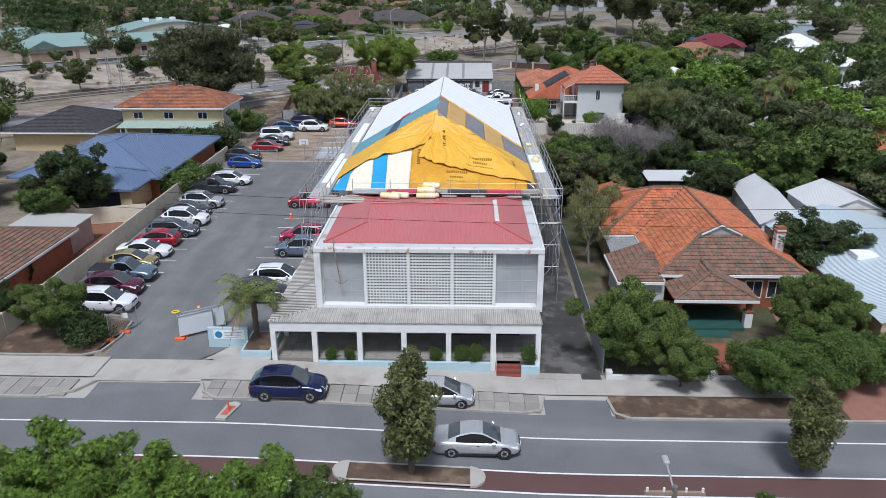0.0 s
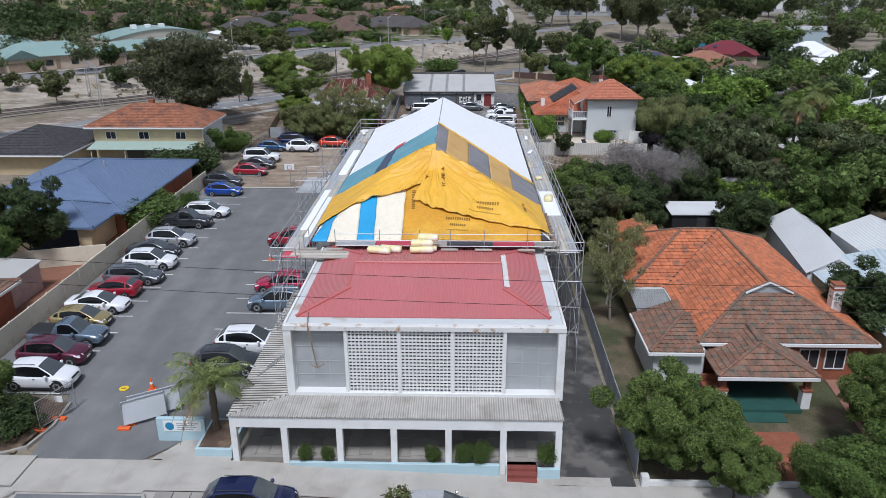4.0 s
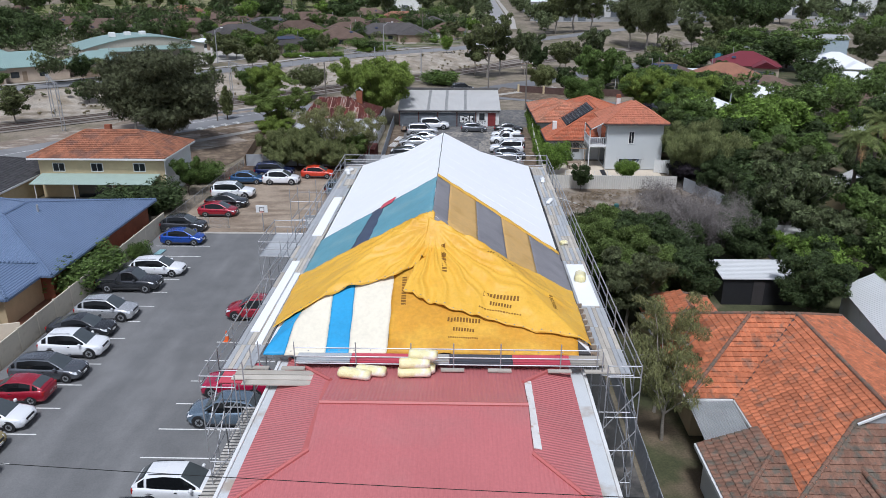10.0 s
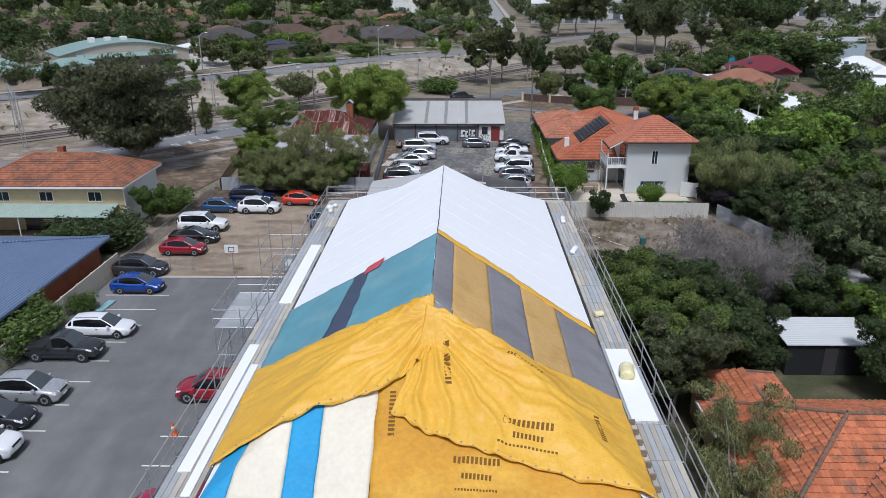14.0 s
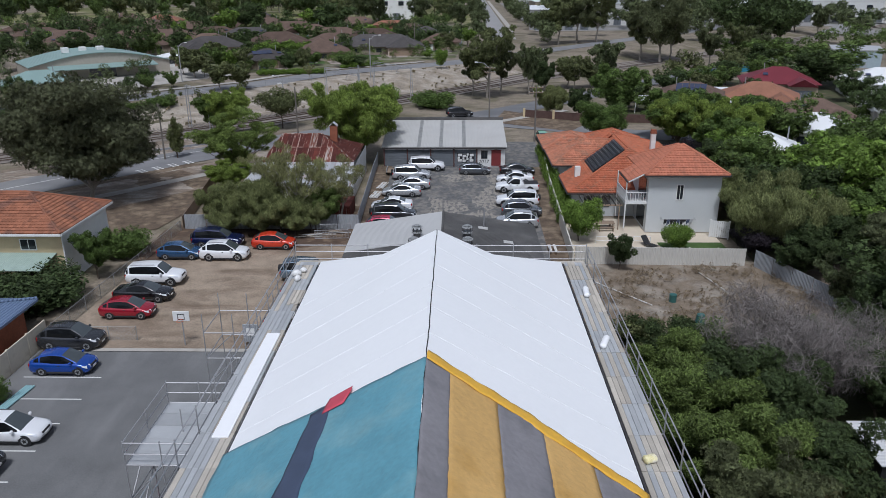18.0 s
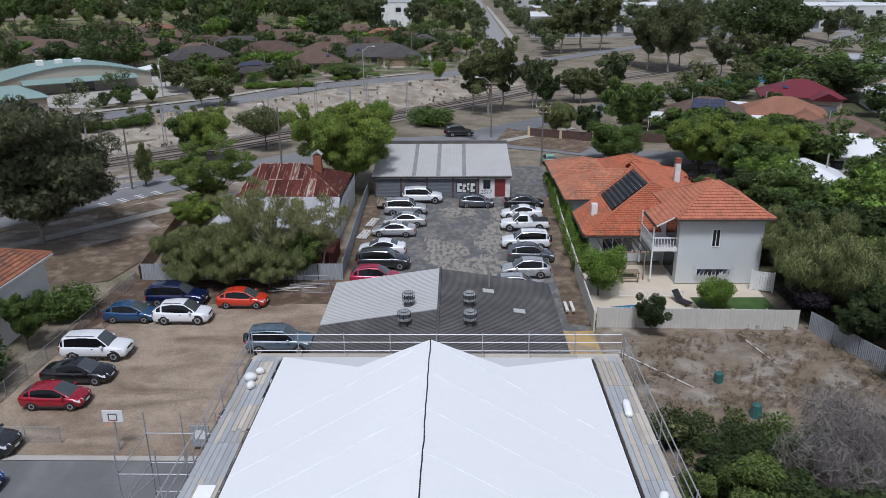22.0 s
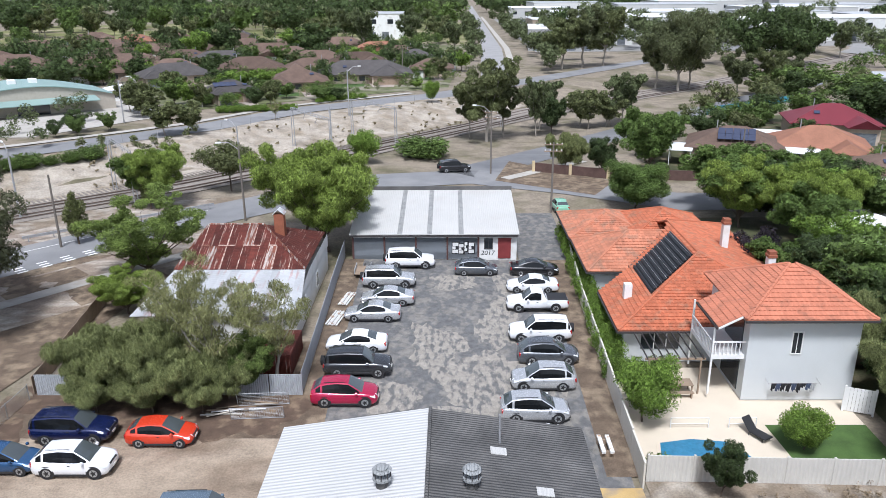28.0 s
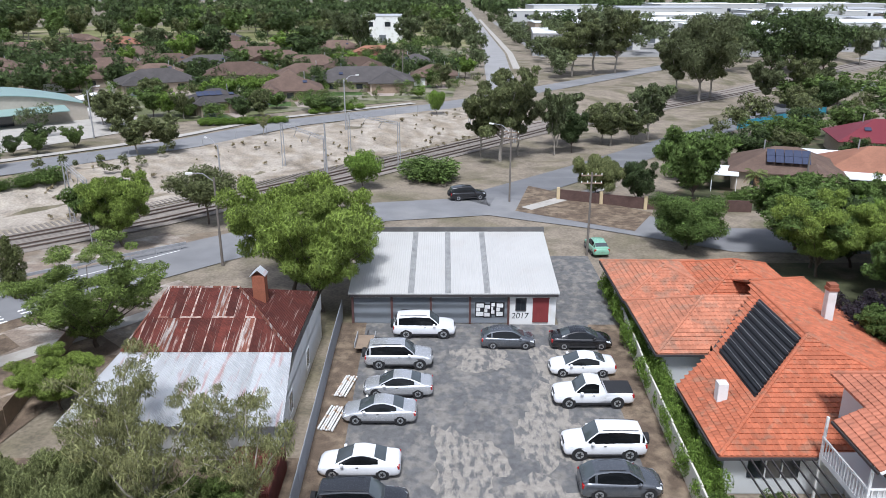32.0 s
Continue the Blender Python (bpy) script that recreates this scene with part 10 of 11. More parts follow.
NEAR = ((-23.6, 243, 24, 13, FAR_DARK, "slate-grey", 6), (-38.5, 224, 14, 12, FAR_BROWN, "brown", 12), (-60, 261, 18, 12, FAR_BROWN, "brown", 15), (-76, 241, 18, 12, FAR_DARK, "dark", 28), (-50, 204, 10.5, 9, FAR_DARK, "dark solar-panelled", 30), (-107, 272, 30, 13, FAR_BROWN, "long brown", 22), (-101, 247, 16, 11, FAR_BROWN, "brown", 30), (-70, 328, 20, 12, FAR_BROWN, "brown", 10), (-48, 368, 20, 12, FAR_BROWN, "brown", 5), (-28, 332, 19, 12, FAR_ORANGE, "orange", 5), (-11.5, 294, 12, 11, FAR_DARK, "slate-grey", 0), (-152, 402, 17, 12, FAR_ORANGE, "orange", 10), (-91, 333, 17, 12, FAR_BROWN, "brown", 12), (-176, 356, 20, 12, FAR_BROWN, "brown", 18), (-120, 305, 22, 12, FAR_BROWN, "brown", 20), (-140, 275, 20, 12, FAR_BROWN, "brown", 25), (-45, 290, 18, 11, FAR_BROWN, "brown", 8), (-150, 320, 20, 12, FAR_BROWN, "brown", 20), (-78, 291, 18, 11, FAR_DARK, "dark", 18), (-5, 258, 12, 10, FAR_BROWN, "brown", 0), (-93, 297, 18, 11, FAR_BROWN, "brown", 16), (-30, 282, 17, 11, FAR_BROWN, "brown", 6), (-60, 312, 18, 11, FAR_BROWN, "brown", 8), (-128, 252, 17, 11, FAR_BROWN, "brown", 28), (-115, 335, 18, 11, FAR_BROWN, "brown", 18), (-18, 316, 15, 10, FAR_BROWN, "brown", 3), (-160, 295, 18, 11, FAR_BROWN, "brown", 24), (-42, 262, 14, 10, FAR_BROWN, "brown", 12), (-84, 262, 14, 10, FAR_BROWN, "brown", 24))
for x, y, w, d, m, word, tn in NEAR:
    far_house(x, y, w * 1.12, d * 1.1, 2.5, m, WALLC, "distant brick house with a %s roof" % word, tn)
far_house(-77, 207, 6.6, 6, 2.6, FAR_WHITE, M_WHITE, "small white shed on the forecourt", 35, 0.9)
PVH = thing("solar_array", "row of solar panels on a far tiled roof", "solar panel", pose(-50.5, 201.5, g(-50, 204) + 4.0, 22, 0, 30))
for i in range(4):
    part("panel", Geo().box(-2.6 + i * 1.3, -0.9, 0, -1.4 + i * 1.3, 0.9, 0.06), M_PV, PVH)
PVH = thing("solar_array", "block of solar panels on a brown tile roof", "solar panel", pose(45.6, 148.0, 5.3, 23, 0, -20))
for i in range(5):
    for j in range(2):
        part("panel", Geo().box(-2.8 + i * 1.12, -1.6 + j * 1.65, 0, -1.75 + i * 1.12, j * 1.65, 0.06), M_PV, PVH)
far_house(46.5, 151, 15, 12, 2.7, FAR_BROWN, WALLC, "house with a brown tile roof and solar panels", -20)
far_house(60, 151, 15, 12, 2.7, FAR_ORANGE, WALLC, "house with an orange-brown tile roof", -20)
far_house(72, 172, 16, 13, 3.0, FAR_RED, WALLC, "house with a maroon steel roof", -15)
far_house(93, 170, 15, 13, 3.0, FAR_WHITE, M_WHITE, "house with a white steel roof among trees", -15)
far_house(80, 136, 14, 11, 2.8, FAR_WHITE, M_WHITE, "house with a white steel roof among trees", -12)
far_house(62, 132, 12, 10, 2.8, FAR_BROWN, WALLC, "house with a brown roof among trees", -12)
far_house(56, 118, 12, 10, 2.7, FAR_WHITE, M_WHITE, "house with a pale steel roof", -10)
far_house(70, 108, 12, 12, 2.7, FAR_BROWN, WALLC, "house with a brown roof among trees", -10)
far_house(68, 84, 12, 12, 2.7, FAR_WHITE, M_WHITE, "house with a pale roof among trees", -10)
far_house(41.5, 100, 11, 13, 2.9, FAR_WHITE, M_WHITE, "house with a pale steel roof beside the villa", -10)
far_house(84, 130, 14, 12, 2.7, FAR_WHITE, M_WHITE, "house with a pale roof among trees", -10)
for i in range(40):
    x, y = rng.uniform(-330, -30), rng.uniform(300, 440)
    if any(math.dist((x, y), (a[0], a[1])) < 17 for a in NEAR):
        continue
    far_house(x, y, rng.uniform(13, 19), rng.uniform(10, 13), 2.6, rng.choice((FAR_BROWN, FAR_BROWN, FAR_BROWN, FAR_BROWN, FAR_DARK)), WALLC, "distant tiled suburban brick house", rng.uniform(0, 40))
UNITS = ((-97, 141, 22, 12), (-83, 152, 13, 9), (-118, 160, 18, 12), (-124, 122, 18, 12), (-150, 138, 18, 12), (-158, 100, 18, 12))
for x, y, w, d in UNITS:
    far_house(x, y, w, d, 3.0, FAR_GREEN, WALLC, "distant unit with a pale green steel roof", 40)
drives, lawns = Geo(), Geo()
for x, y, w, d, m, word, tn in NEAR:
    c, sn = math.cos(radians(tn)), math.sin(radians(tn))
    at = lambda p, q: (x + p * c - q * sn, y + p * sn + q * c)
    sheet(drives, at(w * 0.1, -d / 2 - 9), at(w * 0.32, -d / 2 - 9), at(w * 0.36, -d / 2), at(w * 0.05, -d / 2), 0.04, 3, 4)
    sheet(lawns, at(-w * 0.5, -d / 2 - 7), at(0, -d / 2 - 7), at(0, -d / 2), at(-w * 0.5, -d / 2), 0.03, 3, 4)
solo("driveway", drives, mat("far_paving", (0.36, 0.3, 0.26), 0.9, var=0.2, scale=0.5), "pale paved driveways of the distant houses", "driveway", "structure")
solo("front_lawn", lawns, M_LAWN, "green front lawns of the distant houses", "lawn", "structure")
fr = random.Random(5)
for x, y, w, d, m, word, tn in NEAR:
    if y > 330:
        continue
    t = thing("fence", "long steel sheet fence between distant gardens", "fence", pose(x, y, g(x, y), 0, 0, tn), "far garden fences")
    mm = fr.choice((M_GREYFENCE, M_CREAMFENCE, mat("green_sheet_fence", (0.06, 0.13, 0.1), 0.6)))
    part("panel", Geo().box(-w * 0.62, -d * 0.4, -0.2, -w * 0.6, d * 1.1, 1.7), mm, t)
    part("panel", Geo().box(-w * 0.6, d * 1.08, -0.2, w * 0.6, d * 1.1, 1.7), mm, t)
# curved green-roofed hall
WALLTAN = mat("far_tan_wall", (0.42, 0.38, 0.32), 0.85, var=0.1)
ch = thing("arched_hall", "wide hall with a curved pale green roof and roof vents", "building", pose(-90, 190, g(-90, 190), 0, 0, 38))
geo = Geo()
N = 14
pr = [(-16 + 32 * i / N, 3.2 + 2.6 * math.sin(math.pi * i / N)) for i in range(N + 1)]
n = len(pr)
geo.poly([(a, -9, z) for a, z in pr] + [(a, 9, z) for a, z in pr] + [(a, -9, z - 0.15) for a, z in pr] + [(a, 9, z - 0.15) for a, z in pr], [(i, i + 1, n + i + 1, n + i) for i in range(N)] + [(2 * n + i, i, i + 1, 2 * n + i + 1)[::-1] for i in range(N)] + [(3 * n + i + 1, 3 * n + i, n + i, n + i + 1)[::-1] for i in range(N)])
part("roof", geo, FAR_GREEN, ch)
geo = Geo().face([(a, -8.6, z - 0.1) for a, z in pr][::-1] + [(-16, -8.6, 0), (16, -8.6, 0)])
part("front_wall", geo, WALLTAN, ch)
part("wall", Geo().box(-15.8, -8.5, -0.3, 15.8, 8.6, 3.0), WALLTAN, ch)
part("awning", Geo().slab([(-12, -13, 2.6), (12, -13, 2.6), (12, -8.6, 3.2), (-12, -8.6, 3.2)], 0.15), FAR_GREEN, ch)
part("doorway", Geo().box(-3, -8.7, 0, 3, -8.55, 2.4), M_GLASS, ch)
for x in (-6, -2, 2):
    part("roof_vent", Geo().box(x - 0.8, -0.8, 5.4, x + 0.8, 0.8, 6.6, 0.1), M_TRIM, ch)
M_HOARD = mat("blue_mesh_cloth", (0.04, 0.26, 0.36), 0.7, var=0.15)
# industrial buildings
def block(x, y, w, d, h, m, label, turn=0.0):
    t = thing("warehouse", label, "warehouse", pose(x, y, g(x, y), 0, 0, turn), "distant warehouses")
    part("wall", Geo().box(-w / 2, -d / 2, -0.3, w / 2, d / 2, h), m, t)
    part("roof", Geo().slab([(-w / 2 - 0.2, -d / 2 - 0.2, h + 0.3), (w / 2 + 0.2, -d / 2 - 0.2, h + 0.3), (w / 2 + 0.2, d / 2 + 0.2, h + 1.0), (-w / 2 - 0.2, d / 2 + 0.2, h + 1.0)], 0.3), FAR_WHITE if int(x + y) % 3 else FAR_GREYROOF, t)
    for i in range(int(w // 7)):
        x0 = -w / 2 + 2 + i * 7
        part("roller_door", Geo().box(x0, -d / 2 - 0.05, 0, x0 + 3.6, -d / 2 + 0.05, min(4, h - 0.6)), M_ROLLER, t)
    for i in range(int(w // 9)):
        x0 = -w / 2 + 3 + i * 9
        part("window_band", Geo().box(x0, -d / 2 - 0.06, h * 0.62, x0 + 3, -d / 2 + 0.05, h * 0.8), M_GLASS, t)


FAR_GREYROOF = mat("far_grey_steel", (0.42, 0.43, 0.44), 0.5, var=0.08, scale=0.2)
WB = mat("far_concrete_panel", (0.55, 0.55, 0.53), 0.8, var=0.08, obj=0.25)
block(-35, 452, 20, 18, 13, M_WHITE, "tall white factory block")
WGREY = mat("far_grey_panel", (0.3, 0.3, 0.295), 0.8, var=0.1, obj=0.3)
WTAN = mat("far_tan_panel", (0.4, 0.33, 0.25), 0.8, var=0.1, obj=0.2)
for x, y, w, d, h, m in ((52, 372, 34, 34, 6.5, WGREY), (72, 405, 30, 26, 7.5, WB), (100, 460, 44, 40, 8, WB), (60, 470, 30, 26, 7, WTAN), (140, 440, 46, 36, 7, WB), (150, 395, 34, 20, 6, WGREY), (200, 425, 52, 34, 8, WB), (196, 500, 50, 36, 9, WB), (250, 470, 54, 40, 8, WGREY), (130, 520, 60, 40, 9, WB), (230, 560, 70, 46, 10, WB), (80, 560, 40, 36, 8, WGREY), (300, 520, 60, 40, 9, WTAN), (160, 620, 70, 50, 11, WB), (290, 640, 80, 50, 10, WB), (70, 660, 44, 40, 9, WB), (360, 600, 70, 50, 10, WGREY), (220, 720, 90, 50, 12, WB), (110, 760, 70, 50, 11, WB), (340, 760, 90, 60, 12, WB), (420, 700, 80, 50, 11, WB), (270, 400, 40, 26, 7, WB), (310, 440, 46, 30, 8, WB)):
    block(x, y, w, d, h * 1.35, m, "distant pale flat-roofed warehouse", rng.uniform(-6, 6))
block(117, 228, 13, 8, 4.6, mat("pale_blue_panel", (0.36, 0.44, 0.48), 0.7, var=0.1), "pale blue-grey factory beside the railway", -20)
hoard = thing("blue_hoarding", "blue shade-cloth hoarding along the railway", "hoarding")
for i in range(5, 19):
    s = i / 30
    x, y = 47.5 + 60 * s, 190 + 44 * s
    part("cloth_panel", Geo().slab([(x, y, g(x, y) + 1.6), (x + 1.95, y + 1.43, g(x, y) + 1.6), (x + 1.9, y + 1.5, g(x, y) + 1.6), (x - 0.05, y + 0.07, g(x, y) + 1.6)], 1.6), M_HOARD, hoard)

# far woodland: crowns of many leaf clumps
def grove(name, spots, m, label, leaves=70, size=0.9, seed=0):
    r = np.random.RandomState(seed)
    vs = []
    rng2 = random.Random(seed)
    for x, y, h in spots:
        z = g(x, y)
        c = [(x + rng2.uniform(-0.28, 0.28) * h, y + rng2.uniform(-0.28, 0.28) * h, z + h * rng2.uniform(0.4, 0.85)) for _ in range(6)]
        vs.append(leaf_cloud(c, [h * rng2.uniform(0.16, 0.28) for _ in c], leaves, size * h / 9, rng2, 0.2, 0.8, 0.6))
    tagged(new(name, leaf_mesh(name, np.concatenate(vs), far_leaf(m))), label, "trees", "", "stuff")


def far_spots(n, x0, x1, y0, y1, h0, h1, seed, keep=lambda x, y: True):
    r = random.Random(seed)
    out = []
    while len(out) < n:
        x, y = r.uniform(x0, x1), r.uniform(y0, y1)
        if keep(x, y):
            out.append((x, y, r.uniform(h0, h1)))
    return out


off_road = lambda x, y: not (8 < x - (y - 262) * 0.015 < 32 and y > 240)


def north(x, y):
    return off_road(x, y) and y - 1.05 * x > 232 and not (-95 < x < -50 and y < 215) and all(abs(x - a[0]) > a[2] * 0.5 or abs(y - a[1]) > 7 for a in NEAR)


def stand(name, spots, label, keep):
    """Far trees of the known kinds joined into one mass, each with its trunk and part of its leaves."""
    vs, fs, mats, kinds, n = [], [], [], [], 0
    r = np.random.RandomState(len(spots))
    for key, x, y, h, w in spots:
        tm, cm, ph = PROTO[key]
        k, a = h / ph, r.uniform(0, 6.28)
        turn = np.array([[math.cos(a) * k * w, -math.sin(a) * k * w, 0], [math.sin(a) * k * w, math.cos(a) * k * w, 0], [0, 0, k]])
        for me in (tm, cm):
            co = np.empty(len(me.vertices) * 3)
            me.vertices.foreach_get("co", co)
            co = co.reshape(-1, 3)
            if me is cm:
                tri = co.reshape(-1, 3, 3)
                tri = tri[r.permutation(len(tri))[:keep]]
                mid = tri.mean(axis=1, keepdims=True)
                co = (mid + (tri - mid) * 1.45).reshape(-1, 3)
                faces = [(n + 3 * i, n + 3 * i + 1, n + 3 * i + 2) for i in range(len(tri))]
            else:
                faces = [tuple(n + i for i in p.vertices) for p in me.polygons]
            m = me.materials[0]
            if m not in mats:
                mats.append(m)
            kinds += [mats.index(m)] * len(faces)
            vs.append(co @ turn.T + [x, y, g(x, y)])
            fs += faces
            n += len(co)
    me = bpy.data.meshes.new(name)
    me.from_pydata(np.concatenate(vs).tolist(), [], fs)
    for m in mats:
        me.materials.append(m)
    me.polygons.foreach_set("material_index", kinds)
    tagged(new(name, me), label, "trees", "", "stuff")


near_bush = (("fine_round", -29.5, 205.0, 4.0, 1.5), ("fine_round", -25.8, 208.0, 3.6, 1.5), ("fine_round", -22.6, 210.6, 2.6, 1.5), ("m_olive", -63.0, 184.5, 6.6, 1.2), ("m_olive", -66.5, 187.0, 6.0, 1.1), ("m_broad", -60.5, 196.0, 6.2, 1.0), ("m_bright", -57.0, 194.5, 5.4, 0.8), ("m_dark", -54.0, 197.5, 3.6, 1.3), ("m_bright", -46.5, 219.0, 6.0, 0.9), ("m_broad", -42.0, 205.0, 4.6, 1.0), ("m_dark", -44.5, 200.5, 3.6, 1.1), ("m_broad", -38.0, 207.0, 3.6, 1.2), ("m_olive", -49.0, 159.0, 6.2, 1.2), ("m_olive", -45.5, 161.0, 5.6, 1.2), ("m_broad", -95.0, 238.0, 7.0, 1.1), ("m_dark", -88.0, 246.0, 6.5, 1.1), ("m_dark", -112.0, 226.0, 8.0, 1.2), ("m_dark", -103.0, 232.0, 7.0, 1.2), ("m_broad", -70.0, 222.0, 5.0, 1.2), ("m_olive", -66.0, 212.0, 6.0, 1.1), ("m_dark", -62.0, 232.0, 4.5, 1.2), ("m_bright", -52.0, 238.0, 4.0, 1.1), ("m_broad", -36.0, 254.0, 4.4, 1.2), ("m_bright", -8.0, 224.0, 2.6, 1.4), ("m_olive", -3.0, 246.0, 6.5, 1.1), ("m_dark", -8.0, 262.0, 6.0, 1.1), ("m_broad", -14.0, 276.0, 5.0, 1.2), ("m_olive", 0.5, 276.0, 7.0, 1.1))
gr = random.Random(17)
back = [(gr.choice(("m_broad", "m_dark", "m_olive", "m_bright", "m_dark")), a[0] + gr.uniform(-0.9, 0.9) * a[2], a[1] + a[3] * 0.75 + gr.uniform(1, 9), gr.uniform(3, 6.5), gr.uniform(0.9, 1.3)) for a in NEAR for _ in range(2)]
stand("suburb_gardens", list(near_bush) + back, "leafy garden trees and bushes among the distant houses", 2600)
q = Geo()
sheet(q, (-57, 187), (0, 227), (8, 395), (-200, 395), 0.02, 14, 14)
solo("garden_ground", q, mat("suburban_garden_ground", (0.115, 0.125, 0.055), 0.95, var=0.35, scale=0.2, fine=3, bump=0.4, second=(0.3, 0.265, 0.215), second_amount=0.42, stain_scale=0.12, blend=0.04), "grass and paved garden ground between the distant houses", "ground", "structure")
q = Geo()
sheet(q, (36, 350), (330, 350), (460, 780), (42, 780), 0.03, 14, 14)
solo("industrial_yards", q, mat("pale_yard_asphalt", (0.26, 0.255, 0.245), 0.9, var=0.2, scale=0.1, fine=2, second=(0.2, 0.19, 0.16), second_amount=0.4, stain_scale=0.05), "pale asphalt yards between the warehouses", "yard", "structure")
edge_keys = ("m_dark", "m_gum", "m_dark", "m_broad", "m_olive")
bush = far_spots(150, -380, 4, 392, 660, 9, 20, 23, lambda x, y: off_road(x, y) and noise.noise((x / 40, y / 30, 8.5)) > (-0.1 if y < 470 else -0.5) and not (abs(x + 35) < 22 and y < 460))
stand("bushland", [(edge_keys[i % 5], x, y, h, 0.8 + 0.07 * (i % 7)) for i, (x, y, h) in enumerate(bush)], "tall dark trees of the bushland on the far rise", 1500)
stand("warehouse_gums", [("m_gum" if i % 3 else "m_dark", x, y, h, 0.95) for i, (x, y, h) in enumerate(far_spots(38, 40, 330, 332, 480, 10, 18, 24, off_road))], "tall gums among the distant warehouses", 1500)
q = Geo()
sheet(q, (-300, 405), (10, 405), (10, 690), (-330, 690), 0.05, 12, 10)
solo("park_grass", q, mat("dry_park_grass", (0.16, 0.165, 0.06), 0.95, var=0.35, scale=0.08, fine=2, second=(0.28, 0.24, 0.15), second_amount=0.4, stain_scale=0.03), "dry green grass below the bushland", "grass", "structure")
grove("woodland", far_spots(900, -900, 900, 700, 1500, 14, 24, 3, off_road), L_DARK, "dark distant tree line", 60, 1.5, 3)
grove("suburb_trees", far_spots(110, -320, 10, 300, 420, 3, 6.5, 4, north), L_MID, "garden trees among the distant houses", 260, 0.5, 4)
grove("suburb_trees", far_spots(190, -150, 10, 206, 305, 1.5, 4.5, 44, north), L_OLIVE, "olive garden trees among the distant houses", 260, 0.5, 44)
grove("railway_trees", [(47.5 + 60 * k / 15 + 2, 186 + 44 * k / 15 - (k % 3), 4.5 + (k * 7 % 5)) for k in (0, 1, 2, 5, 6, 10, 11, 14, 15)], L_OLIVE, "scrubby trees before the blue hoarding", 420, 0.55, 45)
grove("suburb_trees", far_spots(110, -320, 10, 290, 430, 3, 8, 5, north), L_DARK, "dark garden trees among the distant houses", 260, 0.5, 5)
grove("suburb_trees", far_spots(120, -320, 10, 205, 430, 2, 4, 15, north), L_BRIGHT, "bright shrubs among the distant houses", 140, 0.7, 15)
park = lambda x, y: off_road(x, y) and abs(y - 178 - 1.0 * x) > 16 and y > 165 + 0.75 * x
grove("parkland_trees", far_spots(30, 40, 230, 290, 430, 7, 15, 6, park), L_EUC, "tall gums beyond the railway", 500, 0.55, 6)
grove("garden_trees", far_spots(110, 60, 220, 110, 215, 4, 9, 7, lambda x, y: y < 110 + 0.6 * x and not (50 < x < 92 and 140 < y < 185)), L_MID, "crowded garden trees of the far blocks", 380, 0.55, 7)
grove("garden_trees", far_spots(110, 60, 220, 110, 215, 4, 9, 8, lambda x, y: y < 110 + 0.6 * x and not (50 < x < 92 and 140 < y < 185)), L_DARK, "dark crowded garden trees of the far blocks", 380, 0.55, 8)
grove("garden_trees", far_spots(150, 40, 420, 330, 640, 8, 18, 9, off_road), L_EUC, "scattered gums among the warehouses", 260, 0.6, 9)
grove("garden_trees", far_spots(120, -150, -60, 70, 160, 4, 9, 10, lambda x, y: y < 45 - 0.93 * x - 95 + 60 or x + 160 < 0), L_DARK, "garden trees beside the far units", 300, 0.55, 10)
grove("front_gardens", [(a[0] + fr.uniform(-0.6, 0.6) * a[2], a[1] - a[3] * 0.5 - fr.uniform(1, 8), fr.uniform(0.8, 3.8)) for a in NEAR for _ in range(12)], L_MID, "clipped shrubs before the distant houses", 300, 0.4, 51)
grove("front_gardens", [(a[0] + fr.uniform(-0.7, 0.7) * a[2], a[1] - a[3] * 0.5 - fr.uniform(0, 9), fr.uniform(0.8, 3.0)) for a in NEAR for _ in range(7)], L_BRIGHT, "bright shrubs before the distant houses", 260, 0.4, 56)
grove("back_gardens", [(a[0] + fr.uniform(-0.7, 0.7) * a[2], a[1] + a[3] * 0.6 + fr.uniform(2, 10), fr.uniform(3, 8)) for a in NEAR for _ in range(6)], L_DARK, "dark garden trees behind the distant houses", 260, 0.5, 52)
grove("west_trees", far_spots(170, -340, -95, 150, 330, 5, 12, 54, lambda x, y: y - 0.95 * x > 225 and all(abs(x - a[0]) > a[2] * 0.6 or abs(y - a[1]) > 9 for a in NEAR)), L_DARK, "dark trees behind the green-roofed units", 220, 0.55, 54)
grove("east_trees", far_spots(170, 95, 270, 140, 330, 5, 12, 55, lambda x, y: y < 150 + 0.85 * x and not (84 < x < 126 and 160 < y < 236)), L_MID, "crowded trees of the eastern blocks", 330, 0.5, 55)
grove("unit_trees", far_spots(110, -190, -62, 85, 215, 3.5, 8, 53, lambda x, y: y - 0.95 * x > 210 and (x + 90) ** 2 + (y - 190) ** 2 > 500 and all((x - a[0]) ** 2 + (y - a[1]) ** 2 > 130 for a in UNITS)), L_EUC, "trees between the green-roofed units", 300, 0.5, 53)
grove("bank_scrub", far_spots(170, -90, 10, 110, 215, 0.3, 0.9, 12, lambda x, y: 178 < y - 1.0 * x < 204 and noise.noise((x / 9, y / 9, 4)) > -0.05), mat("dry_tufts", (0.24, 0.2, 0.12), 0.95, var=0.3, island=0.4), "dry tufts on the sandy bank", 60, 1.2, 12)
grove("rail_scrub", far_spots(44, -90, -44, 105, 160, 0.9, 2.2, 11, lambda x, y: 197 < y - x < 206), L_OLIVE, "low dull scrub above the sandy bank", 260, 0.7, 11)
cl_r = random.Random(8)
